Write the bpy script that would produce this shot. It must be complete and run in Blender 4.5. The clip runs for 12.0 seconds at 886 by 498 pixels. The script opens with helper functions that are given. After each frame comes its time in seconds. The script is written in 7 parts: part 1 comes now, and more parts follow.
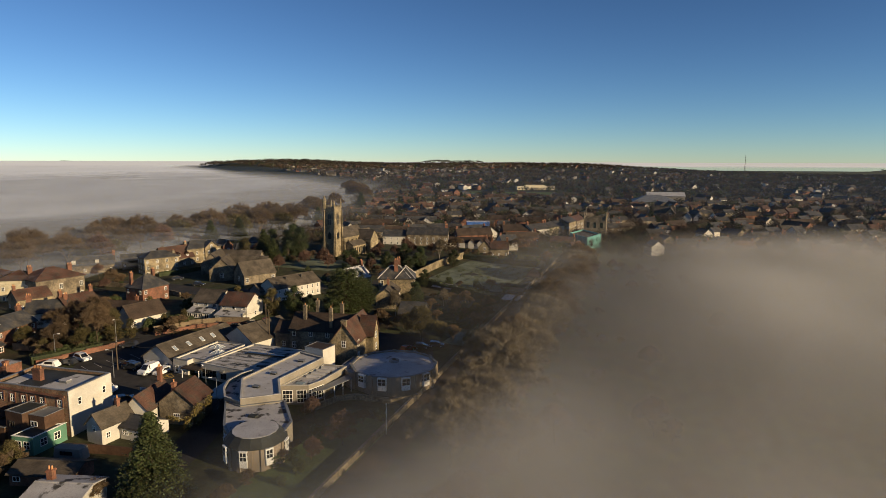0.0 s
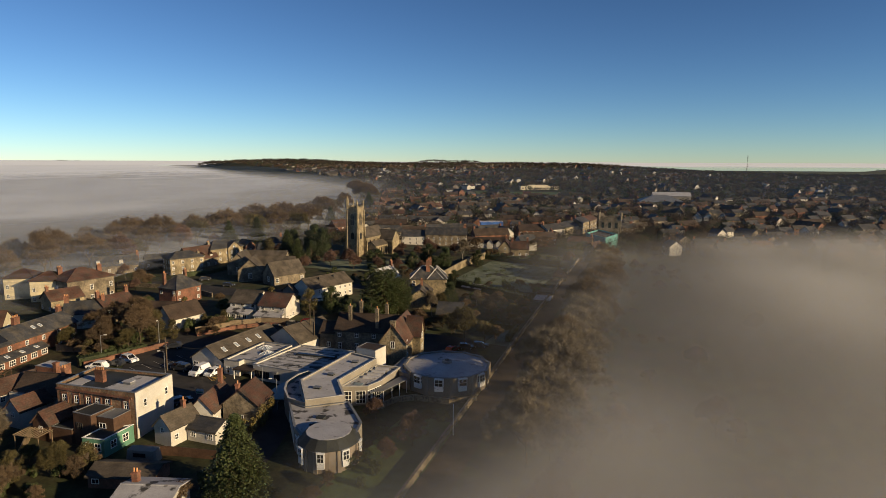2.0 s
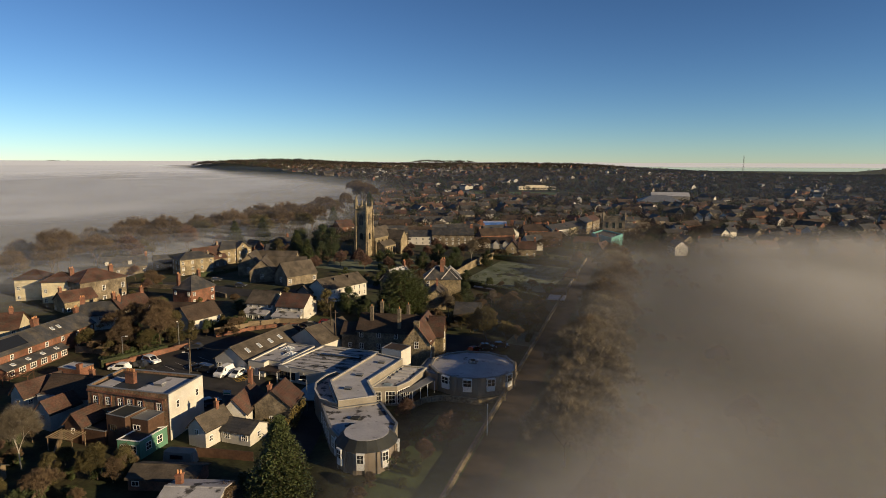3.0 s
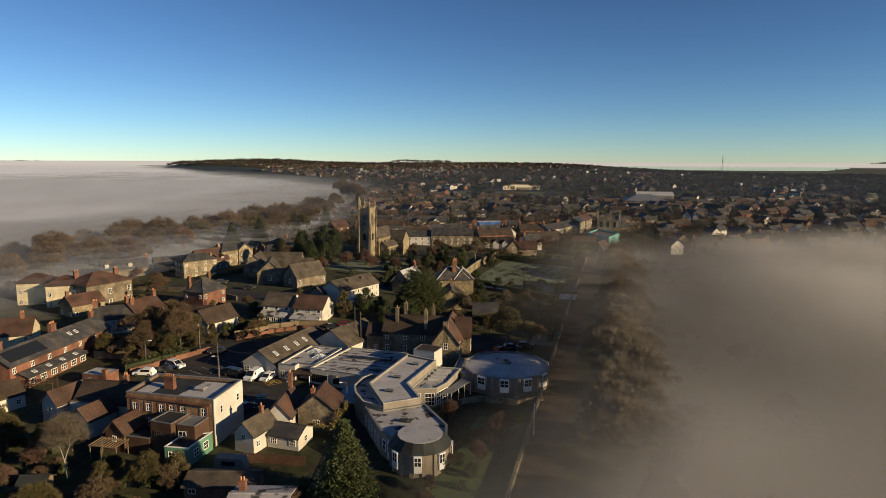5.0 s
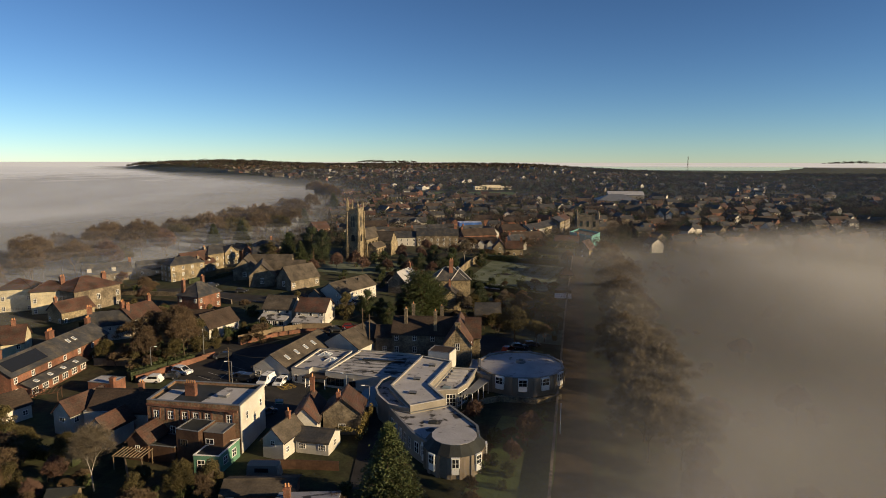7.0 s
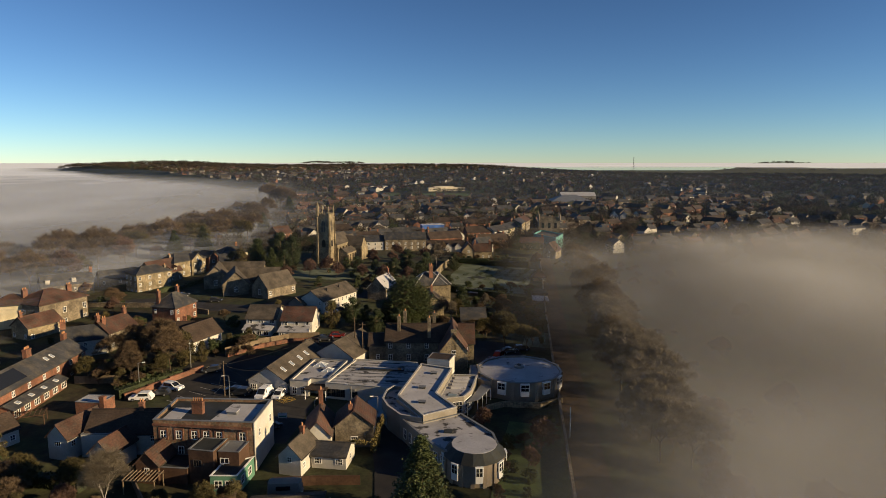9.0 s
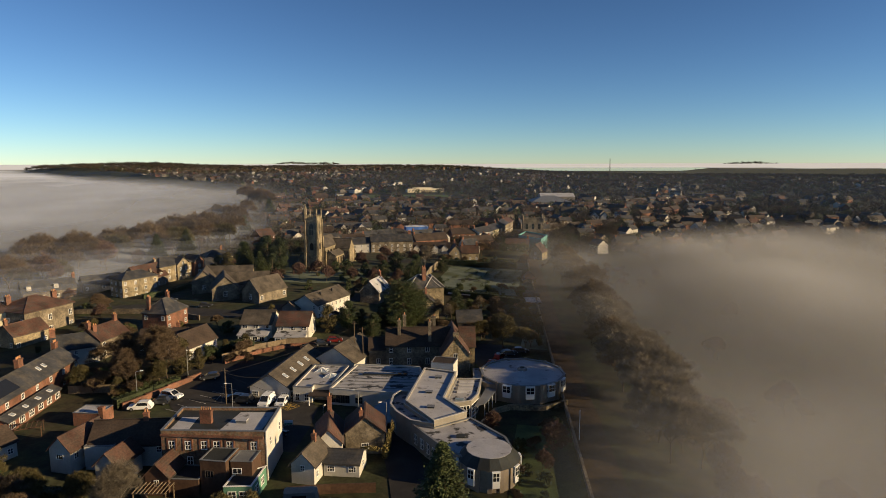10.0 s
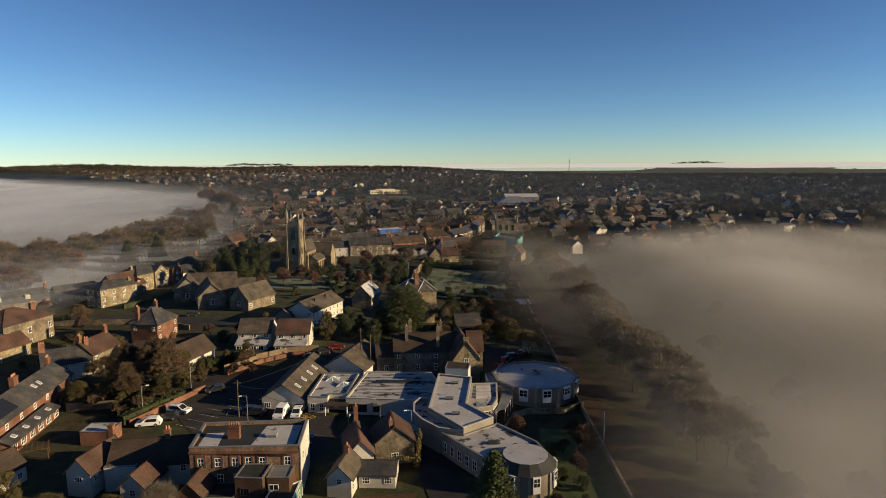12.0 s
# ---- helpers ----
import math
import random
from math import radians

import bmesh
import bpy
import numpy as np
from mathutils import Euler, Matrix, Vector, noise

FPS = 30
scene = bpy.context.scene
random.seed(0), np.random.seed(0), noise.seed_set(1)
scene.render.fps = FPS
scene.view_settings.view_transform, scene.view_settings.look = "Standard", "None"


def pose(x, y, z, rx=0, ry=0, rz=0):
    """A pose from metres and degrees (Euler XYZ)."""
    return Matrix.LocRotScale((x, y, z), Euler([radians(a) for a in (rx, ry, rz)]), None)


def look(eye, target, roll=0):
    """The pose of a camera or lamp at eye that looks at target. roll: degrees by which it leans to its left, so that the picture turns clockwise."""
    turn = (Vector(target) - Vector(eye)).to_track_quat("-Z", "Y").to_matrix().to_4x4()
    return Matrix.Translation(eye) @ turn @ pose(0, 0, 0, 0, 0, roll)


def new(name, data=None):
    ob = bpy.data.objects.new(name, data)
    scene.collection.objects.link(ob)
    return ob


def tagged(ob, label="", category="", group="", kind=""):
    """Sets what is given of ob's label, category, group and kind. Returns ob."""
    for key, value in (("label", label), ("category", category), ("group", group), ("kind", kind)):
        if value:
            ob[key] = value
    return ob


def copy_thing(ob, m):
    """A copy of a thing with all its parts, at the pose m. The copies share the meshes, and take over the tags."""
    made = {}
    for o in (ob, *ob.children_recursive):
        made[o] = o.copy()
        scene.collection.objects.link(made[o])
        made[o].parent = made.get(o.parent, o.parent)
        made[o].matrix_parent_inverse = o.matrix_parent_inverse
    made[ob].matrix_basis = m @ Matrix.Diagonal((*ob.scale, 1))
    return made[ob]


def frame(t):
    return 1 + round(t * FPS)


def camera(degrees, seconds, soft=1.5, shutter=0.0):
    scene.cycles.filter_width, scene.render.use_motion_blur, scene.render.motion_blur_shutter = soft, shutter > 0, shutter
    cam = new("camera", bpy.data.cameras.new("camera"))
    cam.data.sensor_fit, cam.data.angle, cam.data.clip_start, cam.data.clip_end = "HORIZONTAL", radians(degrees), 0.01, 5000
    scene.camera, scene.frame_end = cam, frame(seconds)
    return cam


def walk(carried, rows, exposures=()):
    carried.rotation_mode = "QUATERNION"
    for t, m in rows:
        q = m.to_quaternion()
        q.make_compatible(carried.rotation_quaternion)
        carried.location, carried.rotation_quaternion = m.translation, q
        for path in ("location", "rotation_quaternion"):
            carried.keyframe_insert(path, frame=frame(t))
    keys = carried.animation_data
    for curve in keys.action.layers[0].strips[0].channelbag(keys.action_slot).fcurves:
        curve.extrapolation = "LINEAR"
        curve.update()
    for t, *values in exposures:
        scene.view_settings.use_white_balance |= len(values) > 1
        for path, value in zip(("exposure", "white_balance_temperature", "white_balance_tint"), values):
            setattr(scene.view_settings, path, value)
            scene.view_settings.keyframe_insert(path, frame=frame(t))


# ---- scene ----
# ---- camera and its path ----
cam = camera(71.23, 12.0, soft=0.6)
ROWS = [  # seconds, x, y, z, heading, pitch, roll
    (0, 0.00, 0.00, 46.00, 17.75, -8.07, 0.17),
    (0.5, -2.57, -0.67, 45.94, 17.65, -8.07, 0.19),
    (1, -5.39, -1.62, 46.00, 17.57, -8.08, 0.20),
    (1.5, -8.35, -2.62, 46.07, 17.51, -8.09, 0.21),
    (2, -11.61, -3.65, 46.14, 17.28, -8.09, 0.22),
    (2.5, -14.93, -4.69, 46.11, 16.96, -8.07, 0.22),
    (3, -18.18, -5.59, 46.11, 16.65, -8.07, 0.22),
    (5, -29.54, -8.42, 46.24, 14.47, -8.09, 0.19),
    (5.5, -31.92, -8.93, 46.14, 13.60, -8.05, 0.18),
    (6, -34.49, -9.46, 46.21, 12.71, -8.08, 0.16),
    (6.5, -37.00, -10.04, 46.18, 12.02, -8.05, 0.13),
    (8.5, -47.48, -12.03, 47.31, 7.77, -8.05, 0.01),
    (9, -50.23, -12.34, 47.79, 6.27, -8.00, -0.03),
    (9.5, -53.19, -12.49, 48.16, 4.98, -7.97, -0.07),
    (10, -56.08, -12.41, 48.32, 3.96, -7.93, -0.12),
    (10.5, -59.08, -12.37, 48.61, 2.90, -7.93, -0.16),
    (11, -62.10, -12.27, 48.81, 1.87, -7.90, -0.22),
    (11.5, -65.11, -12.17, 49.01, 0.83, -7.89, -0.27),
    (12, -68.12, -12.07, 49.21, -0.20, -7.89, -0.33),
]
walk(cam, [(t, pose(x, y, z, 0, 0, yaw) @ pose(0, 0, 0, 90 + pitch, 0, 0) @ pose(0, 0, 0, 0, 0, roll)) for t, x, y, z, yaw, pitch, roll in ROWS],
     exposures=[(0.0, -0.1, 6420, 7), (12.0, 0.06, 6620, 7)])

# ---- sky, sun ----
SUN_ELEVATION, SUN_AZIMUTH = 15.0, 102.0  # degrees above the horizon; clockwise from +y
world = bpy.data.worlds.new("sky")
scene.world = world
world.use_nodes = True
wt = world.node_tree
sky = wt.nodes.new("ShaderNodeTexSky")
sky.sky_type, sky.sun_disc = "NISHITA", False
sky.sun_elevation, sky.sun_rotation = radians(SUN_ELEVATION), radians(SUN_AZIMUTH)
sky.altitude, sky.air_density, sky.dust_density, sky.ozone_density = 100, 0.7, 0.0, 3.0
scene.cycles.transparent_max_bounces = 32
clear_air = wt.nodes.new("ShaderNodeGamma")  # the deep blue of very dry, cold air
clear_air.inputs["Gamma"].default_value = 1.3
wt.links.new(sky.outputs[0], clear_air.inputs["Color"])
wt.links.new(clear_air.outputs[0], wt.nodes["Background"].inputs[0])
wt.nodes["Background"].inputs[1].default_value = 0.062
sun = new("sun", bpy.data.lights.new("sun", "SUN"))
sun.data.energy, sun.data.angle, sun.data.color = 7.2, radians(0.6), (1.0, 0.75, 0.45)
a, e = radians(SUN_AZIMUTH), radians(SUN_ELEVATION)
sun.matrix_world = look((0, 0, 200), (-math.sin(a) * math.cos(e), -math.cos(a) * math.cos(e), 200 - math.sin(e)))


# ---- materials ----
def material(name, base, rough=0.8, vary=0.35, scale=1.0, fine=14.0, bump=0.3, metal=0.0, other=None, share=0.0, patch=0.25,
             per_object=0.0, courses=0.0, spec=0.3, sharp=0.12):
    """A surface with stains at two scales; other: a second colour in patches over the share of it; courses: height of its rows."""
    m = bpy.data.materials.new(name)
    m.use_nodes = True
    nt = m.node_tree
    n, l = nt.nodes, nt.links
    bs = n["Principled BSDF"]
    bs.inputs["Roughness"].default_value, bs.inputs["Metallic"].default_value = rough, metal
    bs.inputs["Specular IOR Level"].default_value = spec
    tc = n.new("ShaderNodeTexCoord")
    geo = n.new("ShaderNodeNewGeometry")

    def noise_at(s, detail=4.0):
        t = n.new("ShaderNodeTexNoise")
        t.inputs["Scale"].default_value, t.inputs["Detail"].default_value = s, detail
        l.new(geo.outputs["Position"], t.inputs["Vector"])
        return t.outputs["Fac"]

    def ramp(fac, lo, hi, a, b):
        r = n.new("ShaderNodeMapRange")
        for k, v in zip((1, 2, 3, 4), (lo, hi, a, b)):
            r.inputs[k].default_value = v
        l.new(fac, r.inputs[0])
        return r.outputs[0]

    def times(x, y):
        t = n.new("ShaderNodeMath")
        t.operation = "MULTIPLY"
        l.new(x, t.inputs[0])
        l.new(y, t.inputs[1])
        return t.outputs[0]

    big, small = noise_at(scale * 0.35), noise_at(fine * scale * 0.4, 3.0)
    val = times(ramp(big, 0.3, 0.7, 1 - vary, 1 + vary), ramp(small, 0.3, 0.7, 1 - vary * 0.6, 1 + vary * 0.6))
    if per_object:
        info = n.new("ShaderNodeObjectInfo")
        val = times(val, ramp(info.outputs["Random"], 0, 1, 1 - per_object, 1 + per_object))
    col = n.new("ShaderNodeRGB")
    col.outputs[0].default_value = (*base, 1)
    out = col.outputs[0]
    if other:
        mix = n.new("ShaderNodeMix")
        mix.data_type = "RGBA"
        p = noise_at(patch, 5.0)
        edge = 0.5 + (0.5 - share) * 0.5
        l.new(ramp(p, edge - sharp, edge + sharp, 0, 1), mix.inputs["Factor"])
        l.new(out, mix.inputs["A"])
        mix.inputs["B"].default_value = (*other, 1)
        out = mix.outputs["Result"]
    sc = n.new("ShaderNodeVectorMath")
    sc.operation = "SCALE"
    l.new(out, sc.inputs[0])
    l.new(val, sc.inputs["Scale"])
    l.new(sc.outputs[0], bs.inputs["Base Color"])
    bp = n.new("ShaderNodeBump")
    bp.inputs["Strength"].default_value, bp.inputs["Distance"].default_value = bump, 0.05
    height = small
    if courses:
        sep = n.new("ShaderNodeSeparateXYZ")
        l.new(tc.outputs["Object"], sep.inputs[0])
        fr = n.new("ShaderNodeMath")
        fr.operation = "PINGPONG"
        l.new(sep.outputs["Z"], fr.inputs[0])
        fr.inputs[1].default_value = courses / 2
        add = n.new("ShaderNodeMath")
        add.operation = "ADD"
        l.new(ramp(fr.outputs[0], 0, courses / 2, 0, 1.0), add.inputs[0])
        l.new(small, add.inputs[1])
        height = add.outputs[0]
    l.new(height, bp.inputs["Height"])
    l.new(bp.outputs[0], bs.inputs["Normal"])
    return m


STONE = material("grey_lias_stone", (0.19, 0.155, 0.105), vary=0.5, fine=5, bump=0.8, other=(0.12, 0.10, 0.075), share=0.45, patch=3.5)
GOLD = material("golden_limestone", (0.25, 0.20, 0.12), vary=0.5, fine=6, bump=0.8, other=(0.15, 0.125, 0.085), share=0.45, patch=3.0)
BRICK = material("red_brick", (0.18, 0.08, 0.05), vary=0.4, fine=9, bump=0.4, other=(0.13, 0.075, 0.05), share=0.4, patch=1.5)
RUBBLE = material("rubble_and_brick", (0.17, 0.125, 0.08), vary=0.5, fine=7, bump=0.7, other=(0.20, 0.095, 0.055), share=0.4, patch=2.2)
WHITE = material("white_render", (0.51, 0.485, 0.43), vary=0.14, bump=0.15, other=(0.46, 0.43, 0.36), share=0.35, patch=0.5)
CREAM = material("cream_render", (0.56, 0.49, 0.33), vary=0.14, bump=0.15, other=(0.43, 0.37, 0.25), share=0.35, patch=0.5)
GREYWALL = material("grey_pebbledash", (0.24, 0.215, 0.175), vary=0.15, bump=0.3)
FARWALL = material("town_walls", (0.19, 0.168, 0.138), vary=0.25, per_object=0.45)
TILE = material("red_clay_tiles", (0.082, 0.041, 0.029), vary=0.45, fine=8, bump=0.5, courses=0.28, other=(0.05, 0.036, 0.028), share=0.45, patch=0.7, per_object=0.2)
BROWNTILE = material("brown_tiles", (0.055, 0.038, 0.028), vary=0.4, fine=8, bump=0.5, courses=0.28, other=(0.036, 0.027, 0.02), share=0.4, patch=0.7)
SLATE = material("grey_slate", (0.042, 0.043, 0.046), rough=0.6, vary=0.3, fine=8, bump=0.4, courses=0.25, other=(0.085, 0.075, 0.06), share=0.35, patch=0.6, per_object=0.2)
OLDTILE = material("weathered_concrete_tiles", (0.085, 0.07, 0.053), vary=0.35, fine=8, bump=0.4, courses=0.3, other=(0.055, 0.046, 0.036), share=0.4, patch=0.5)
FELT = material("dark_roofing_felt", (0.03, 0.033, 0.032), rough=0.7, vary=0.3, bump=0.2)
FROST = material("frosted_flat_roof", (0.36, 0.35, 0.35), rough=0.85, vary=0.16, bump=0.2, other=(0.05, 0.048, 0.047), share=0.34, patch=0.5, sharp=0.035)
CLEARFROST = material("thick_frost", (0.40, 0.39, 0.39), rough=0.85, vary=0.14, bump=0.2, other=(0.13, 0.125, 0.12), share=0.2, patch=0.6, sharp=0.05)
LEAD = material("lead_sheet", (0.16, 0.165, 0.17), rough=0.5, vary=0.2, bump=0.2)
COPPER = material("blue_grey_membrane", (0.20, 0.26, 0.29), rough=0.5, vary=0.15, bump=0.1)
CONCRETE = material("ribbed_grey_concrete", (0.25, 0.205, 0.155), vary=0.18, fine=10, bump=0.4)
ASPHALT = material("asphalt", (0.03, 0.028, 0.026), rough=0.85, vary=0.3, fine=20, other=(0.042, 0.038, 0.034), share=0.35, patch=0.2)
GRASS = material("rough_grass", (0.036, 0.043, 0.016), rough=0.9, vary=0.4, fine=4, bump=0.8, other=(0.045, 0.036, 0.018), share=0.45, patch=0.12)
LAWN = material("lawn", (0.075, 0.105, 0.033), rough=0.9, vary=0.25, fine=6, bump=0.5, other=(0.075, 0.085, 0.04), share=0.35, patch=0.1)
FROSTLAWN = material("frosted_lawn", (0.13, 0.15, 0.105), rough=0.9, vary=0.2, fine=5, bump=0.5, other=(0.07, 0.085, 0.04), share=0.4, patch=0.08)
SOIL = material("garden_soil", (0.045, 0.042, 0.02), rough=0.95, vary=0.4, fine=5, bump=0.8, other=(0.06, 0.065, 0.025), share=0.4, patch=0.3)
LANE = material("leaf_strewn_lane", (0.06, 0.04, 0.024), rough=0.95, vary=0.35, fine=6, bump=0.5)
FENCEWOOD = material("weathered_fence_boards", (0.18, 0.135, 0.085), vary=0.3, fine=6, bump=0.4)
CLADDING = material("brown_timber_cladding", (0.075, 0.042, 0.026), vary=0.3, fine=6, bump=0.4)
GREENPAINT = material("mint_green_painted_boards", (0.10, 0.22, 0.15), rough=0.6, vary=0.15)
PAINT = material("white_painted_frame", (0.78, 0.77, 0.73), rough=0.45, vary=0.05, bump=0.05)
DARKPAINT = material("dark_painted_wood", (0.05, 0.045, 0.04), rough=0.5, vary=0.1, bump=0.05)
STEEL = material("galvanised_steel", (0.30, 0.31, 0.32), rough=0.45, metal=0.7, vary=0.15, bump=0.05)
POT = material("clay_chimney_pot", (0.45, 0.22, 0.10), vary=0.2)
COPING = material("pale_coping", (0.40, 0.385, 0.35), rough=0.6, vary=0.15, bump=0.1)
YELLOWLINE = material("worn_yellow_paint", (0.36, 0.24, 0.05), rough=0.8, vary=0.3)
WHITELINE = material("worn_white_paint", (0.38, 0.37, 0.34), rough=0.8, vary=0.3)
CREEPER = material("golden_creeper_leaves", (0.13, 0.10, 0.03), rough=0.8, vary=0.4, bump=0.0)
BARK = material("bark", (0.10, 0.075, 0.05), rough=0.95, vary=0.4, fine=10, bump=0.8)
PALEBARK = material("pale_birch_bark", (0.34, 0.31, 0.27), rough=0.9, vary=0.3, fine=6)
TWIG = material("bare_twigs", (0.105, 0.073, 0.043), rough=0.9, vary=0.3, bump=0.0, per_object=0.25)
REDTWIG = material("reddish_twigs", (0.115, 0.07, 0.052), rough=0.9, vary=0.3, bump=0.0, per_object=0.2)
PALETWIG = material("pale_twigs", (0.15, 0.125, 0.09), rough=0.9, vary=0.25, bump=0.0, per_object=0.15)
OLIVE = material("late_olive_leaves", (0.075, 0.062, 0.023), rough=0.8, vary=0.4, bump=0.0, per_object=0.25)
YEW = material("dark_evergreen_leaves", (0.03, 0.04, 0.014), rough=0.7, vary=0.4, bump=0.0, per_object=0.2)
HEDGE = material("hedge_leaves", (0.048, 0.06, 0.02), rough=0.7, vary=0.4, bump=0.0, per_object=0.2)
RUSSET = material("russet_winter_twigs", (0.06, 0.043, 0.029), rough=0.95, vary=0.5, scale=0.05, fine=8, bump=0.0)
FARWOOD = material("far_winter_woodland", (0.043, 0.036, 0.029), rough=0.95, vary=0.5, scale=0.05, fine=8, bump=0.0)
CARWHITE = material("white_car_paint", (0.75, 0.75, 0.75), rough=0.25, vary=0.03, bump=0.0, spec=0.5)
CARDARK = material("dark_car_paint", (0.03, 0.032, 0.036), rough=0.2, vary=0.05, bump=0.0, spec=0.6)
CARRED = material("red_car_paint", (0.16, 0.018, 0.014), rough=0.25, vary=0.05, bump=0.0, spec=0.5)
RUBBER = material("black_rubber", (0.02, 0.02, 0.02), rough=0.8, vary=0.1)
GLASS = material("dark_window_glass", (0.018, 0.02, 0.023), rough=0.08, vary=0.05, bump=0.0, spec=0.6)
BLUEPANEL = material("blue_signboard", (0.05, 0.12, 0.35), rough=0.5)
TARP = material("teal_scaffold_sheeting", (0.10, 0.26, 0.24), rough=0.7, vary=0.15)


def fog_material(name, tone, size, thin=0.62):
    """Thin cloud: the sheet's density thins it out, and drifting noise tears it."""
    m = bpy.data.materials.new(name)
    m.use_nodes = True
    nt = m.node_tree
    n, l = nt.nodes, nt.links
    n.remove(n["Principled BSDF"])
    geo, att = n.new("ShaderNodeNewGeometry"), n.new("ShaderNodeAttribute")
    att.attribute_name = "fog_amount"
    tex = n.new("ShaderNodeTexNoise")
    tex.inputs["Scale"].default_value, tex.inputs["Detail"].default_value, tex.inputs["Roughness"].default_value = size, 5.0, 0.55
    stretch = n.new("ShaderNodeMapping")
    stretch.inputs["Scale"].default_value = (1.0, 0.6, 2.0)
    l.new(geo.outputs["Position"], stretch.inputs["Vector"])
    l.new(stretch.outputs[0], tex.inputs["Vector"])
    r = n.new("ShaderNodeMapRange")
    for k, v in zip((1, 2, 3, 4), (0.30, 0.70, thin, 1.3)):
        r.inputs[k].default_value = v
    l.new(tex.outputs["Fac"], r.inputs[0])
    mul = n.new("ShaderNodeMath")
    mul.operation, mul.use_clamp = "MULTIPLY", True
    l.new(att.outputs["Fac"], mul.inputs[0])
    l.new(r.outputs[0], mul.inputs[1])
    dif, tra, cl = n.new("ShaderNodeBsdfDiffuse"), n.new("ShaderNodeBsdfTranslucent"), n.new("ShaderNodeBsdfTransparent")
    dif.inputs["Color"].default_value = tra.inputs["Color"].default_value = (*tone, 1)
    toward = n.new("ShaderNodeCombineXYZ")  # droplets scatter the low sun whatever way the sheet lies
    for k, v in enumerate((0.66, -0.12, 0.74)):
        toward.inputs[k].default_value = v
    l.new(toward.outputs[0], dif.inputs["Normal"])
    m1, m2 = n.new("ShaderNodeMixShader"), n.new("ShaderNodeMixShader")
    m1.inputs[0].default_value = 0.12
    l.new(dif.outputs[0], m1.inputs[1])
    l.new(tra.outputs[0], m1.inputs[2])
    l.new(mul.outputs[0], m2.inputs[0])
    l.new(cl.outputs[0], m2.inputs[1])
    l.new(m1.outputs[0], m2.inputs[2])
    l.new(m2.outputs[0], n["Material Output"].inputs["Surface"])
    return m


FOG = fog_material("morning_fog", (0.345, 0.355, 0.385), 0.022, 0.5)
FOGSEA = fog_material("fog_sea", (0.45, 0.50, 0.63), 0.004, 0.92)
VALEFOG = fog_material("valley_fog", (0.335, 0.365, 0.445), 0.02, 0.7)

# aerial haze painted as colour: the blue of scattered light is in this tone
HAZE = fog_material("painted_distance_haze", (0.10, 0.17, 0.33), 0.003, 0.8)


# ---- mesh helpers ----
class Shape:
    """Collects faces for one mesh."""

    def __init__(self):
        self.v, self.f, self.i = [], [], []

    def add(self, verts, faces, mat=0):
        o = len(self.v)
        self.v += [tuple(p) for p in verts]
        self.f += [tuple(o + k for k in q) for q in faces]
        self.i += [mat] * len(faces)
        return self

    def box(self, x0, y0, z0, x1, y1, z1, mat=0, m=None):
        p = [Vector(q) for q in ((x0, y0, z0), (x1, y0, z0), (x1, y1, z0), (x0, y1, z0), (x0, y0, z1), (x1, y0, z1), (x1, y1, z1), (x0, y1, z1))]
        p = [m @ q for q in p] if m else p
        return self.add(p, [(3, 2, 1, 0), (4, 5, 6, 7), (0, 1, 5, 4), (1, 2, 6, 5), (2, 3, 7, 6), (3, 0, 4, 7)], mat)

    def prism(self, poly, z0, z1, mat=0, top=None):
        """An upright prism over a counter-clockwise outline; top: another outline for its upper rim."""
        k = len(poly)
        up = top or poly
        self.add([(x, y, z0) for x, y in poly] + [(x, y, z1) for x, y in up],
                 [tuple(range(k))[::-1], tuple(range(k, 2 * k))] + [(j, (j + 1) % k, k + (j + 1) % k, k + j) for j in range(k)], mat)
        return self

    def ring(self, poly, inner, z0, z1, mat=0):
        """A parapet: a wall between two outlines of the same count."""
        k = len(poly)
        vs = [(x, y, z0) for x, y in poly] + [(x, y, z1) for x, y in poly] + [(x, y, z1) for x, y in inner] + [(x, y, z0) for x, y in inner]
        fs = []
        for j in range(k):
            n = (j + 1) % k
            fs += [(j, n, k + n, k + j), (k + j, k + n, 2 * k + n, 2 * k + j), (2 * k + j, 2 * k + n, 3 * k + n, 3 * k + j), (3 * k + j, 3 * k + n, n, j)]
        return self.add(vs, fs, mat)

    def tube(self, p0, p1, r0, r1, sides=5, mat=0, cap=False):
        p0, p1 = Vector(p0), Vector(p1)
        d = (p1 - p0)
        q = d.to_track_quat("Z", "Y") if d.length > 1e-6 else Vector((0, 0, 1)).to_track_quat("Z", "Y")
        vs = []
        for p, r in ((p0, r0), (p1, r1)):
            for k in range(sides):
                b = 2 * math.pi * k / sides
                vs.append(p + q @ Vector((r * math.cos(b), r * math.sin(b), 0)))
        fs = [(k, (k + 1) % sides, sides + (k + 1) % sides, sides + k) for k in range(sides)]
        if cap:
            fs += [tuple(range(sides))[::-1], tuple(range(sides, 2 * sides))]
        return self.add(vs, fs, mat)

    def mesh(self, name, mats, smooth=False):
        me = bpy.data.meshes.new(name)
        me.from_pydata(self.v, [], self.f)
        for m in (mats if isinstance(mats, (list, tuple)) else [mats]):
            me.materials.append(m)
        me.polygons.foreach_set("material_index", self.i)
        if smooth:
            me.polygons.foreach_set("use_smooth", [True] * len(self.f))
        me.update()
        return me


def part(name, shape, mats, parent=None, label="", m=None, smooth=False):
    """One mesh object under a thing or a part; shape: a Shape, or a mesh to share."""
    me = shape if isinstance(shape, bpy.types.Mesh) else shape.mesh(name, mats, smooth)
    ob = new(name, me)
    if parent:
        ob.parent = parent
    if m:
        ob.matrix_basis = m
    return tagged(ob, label)


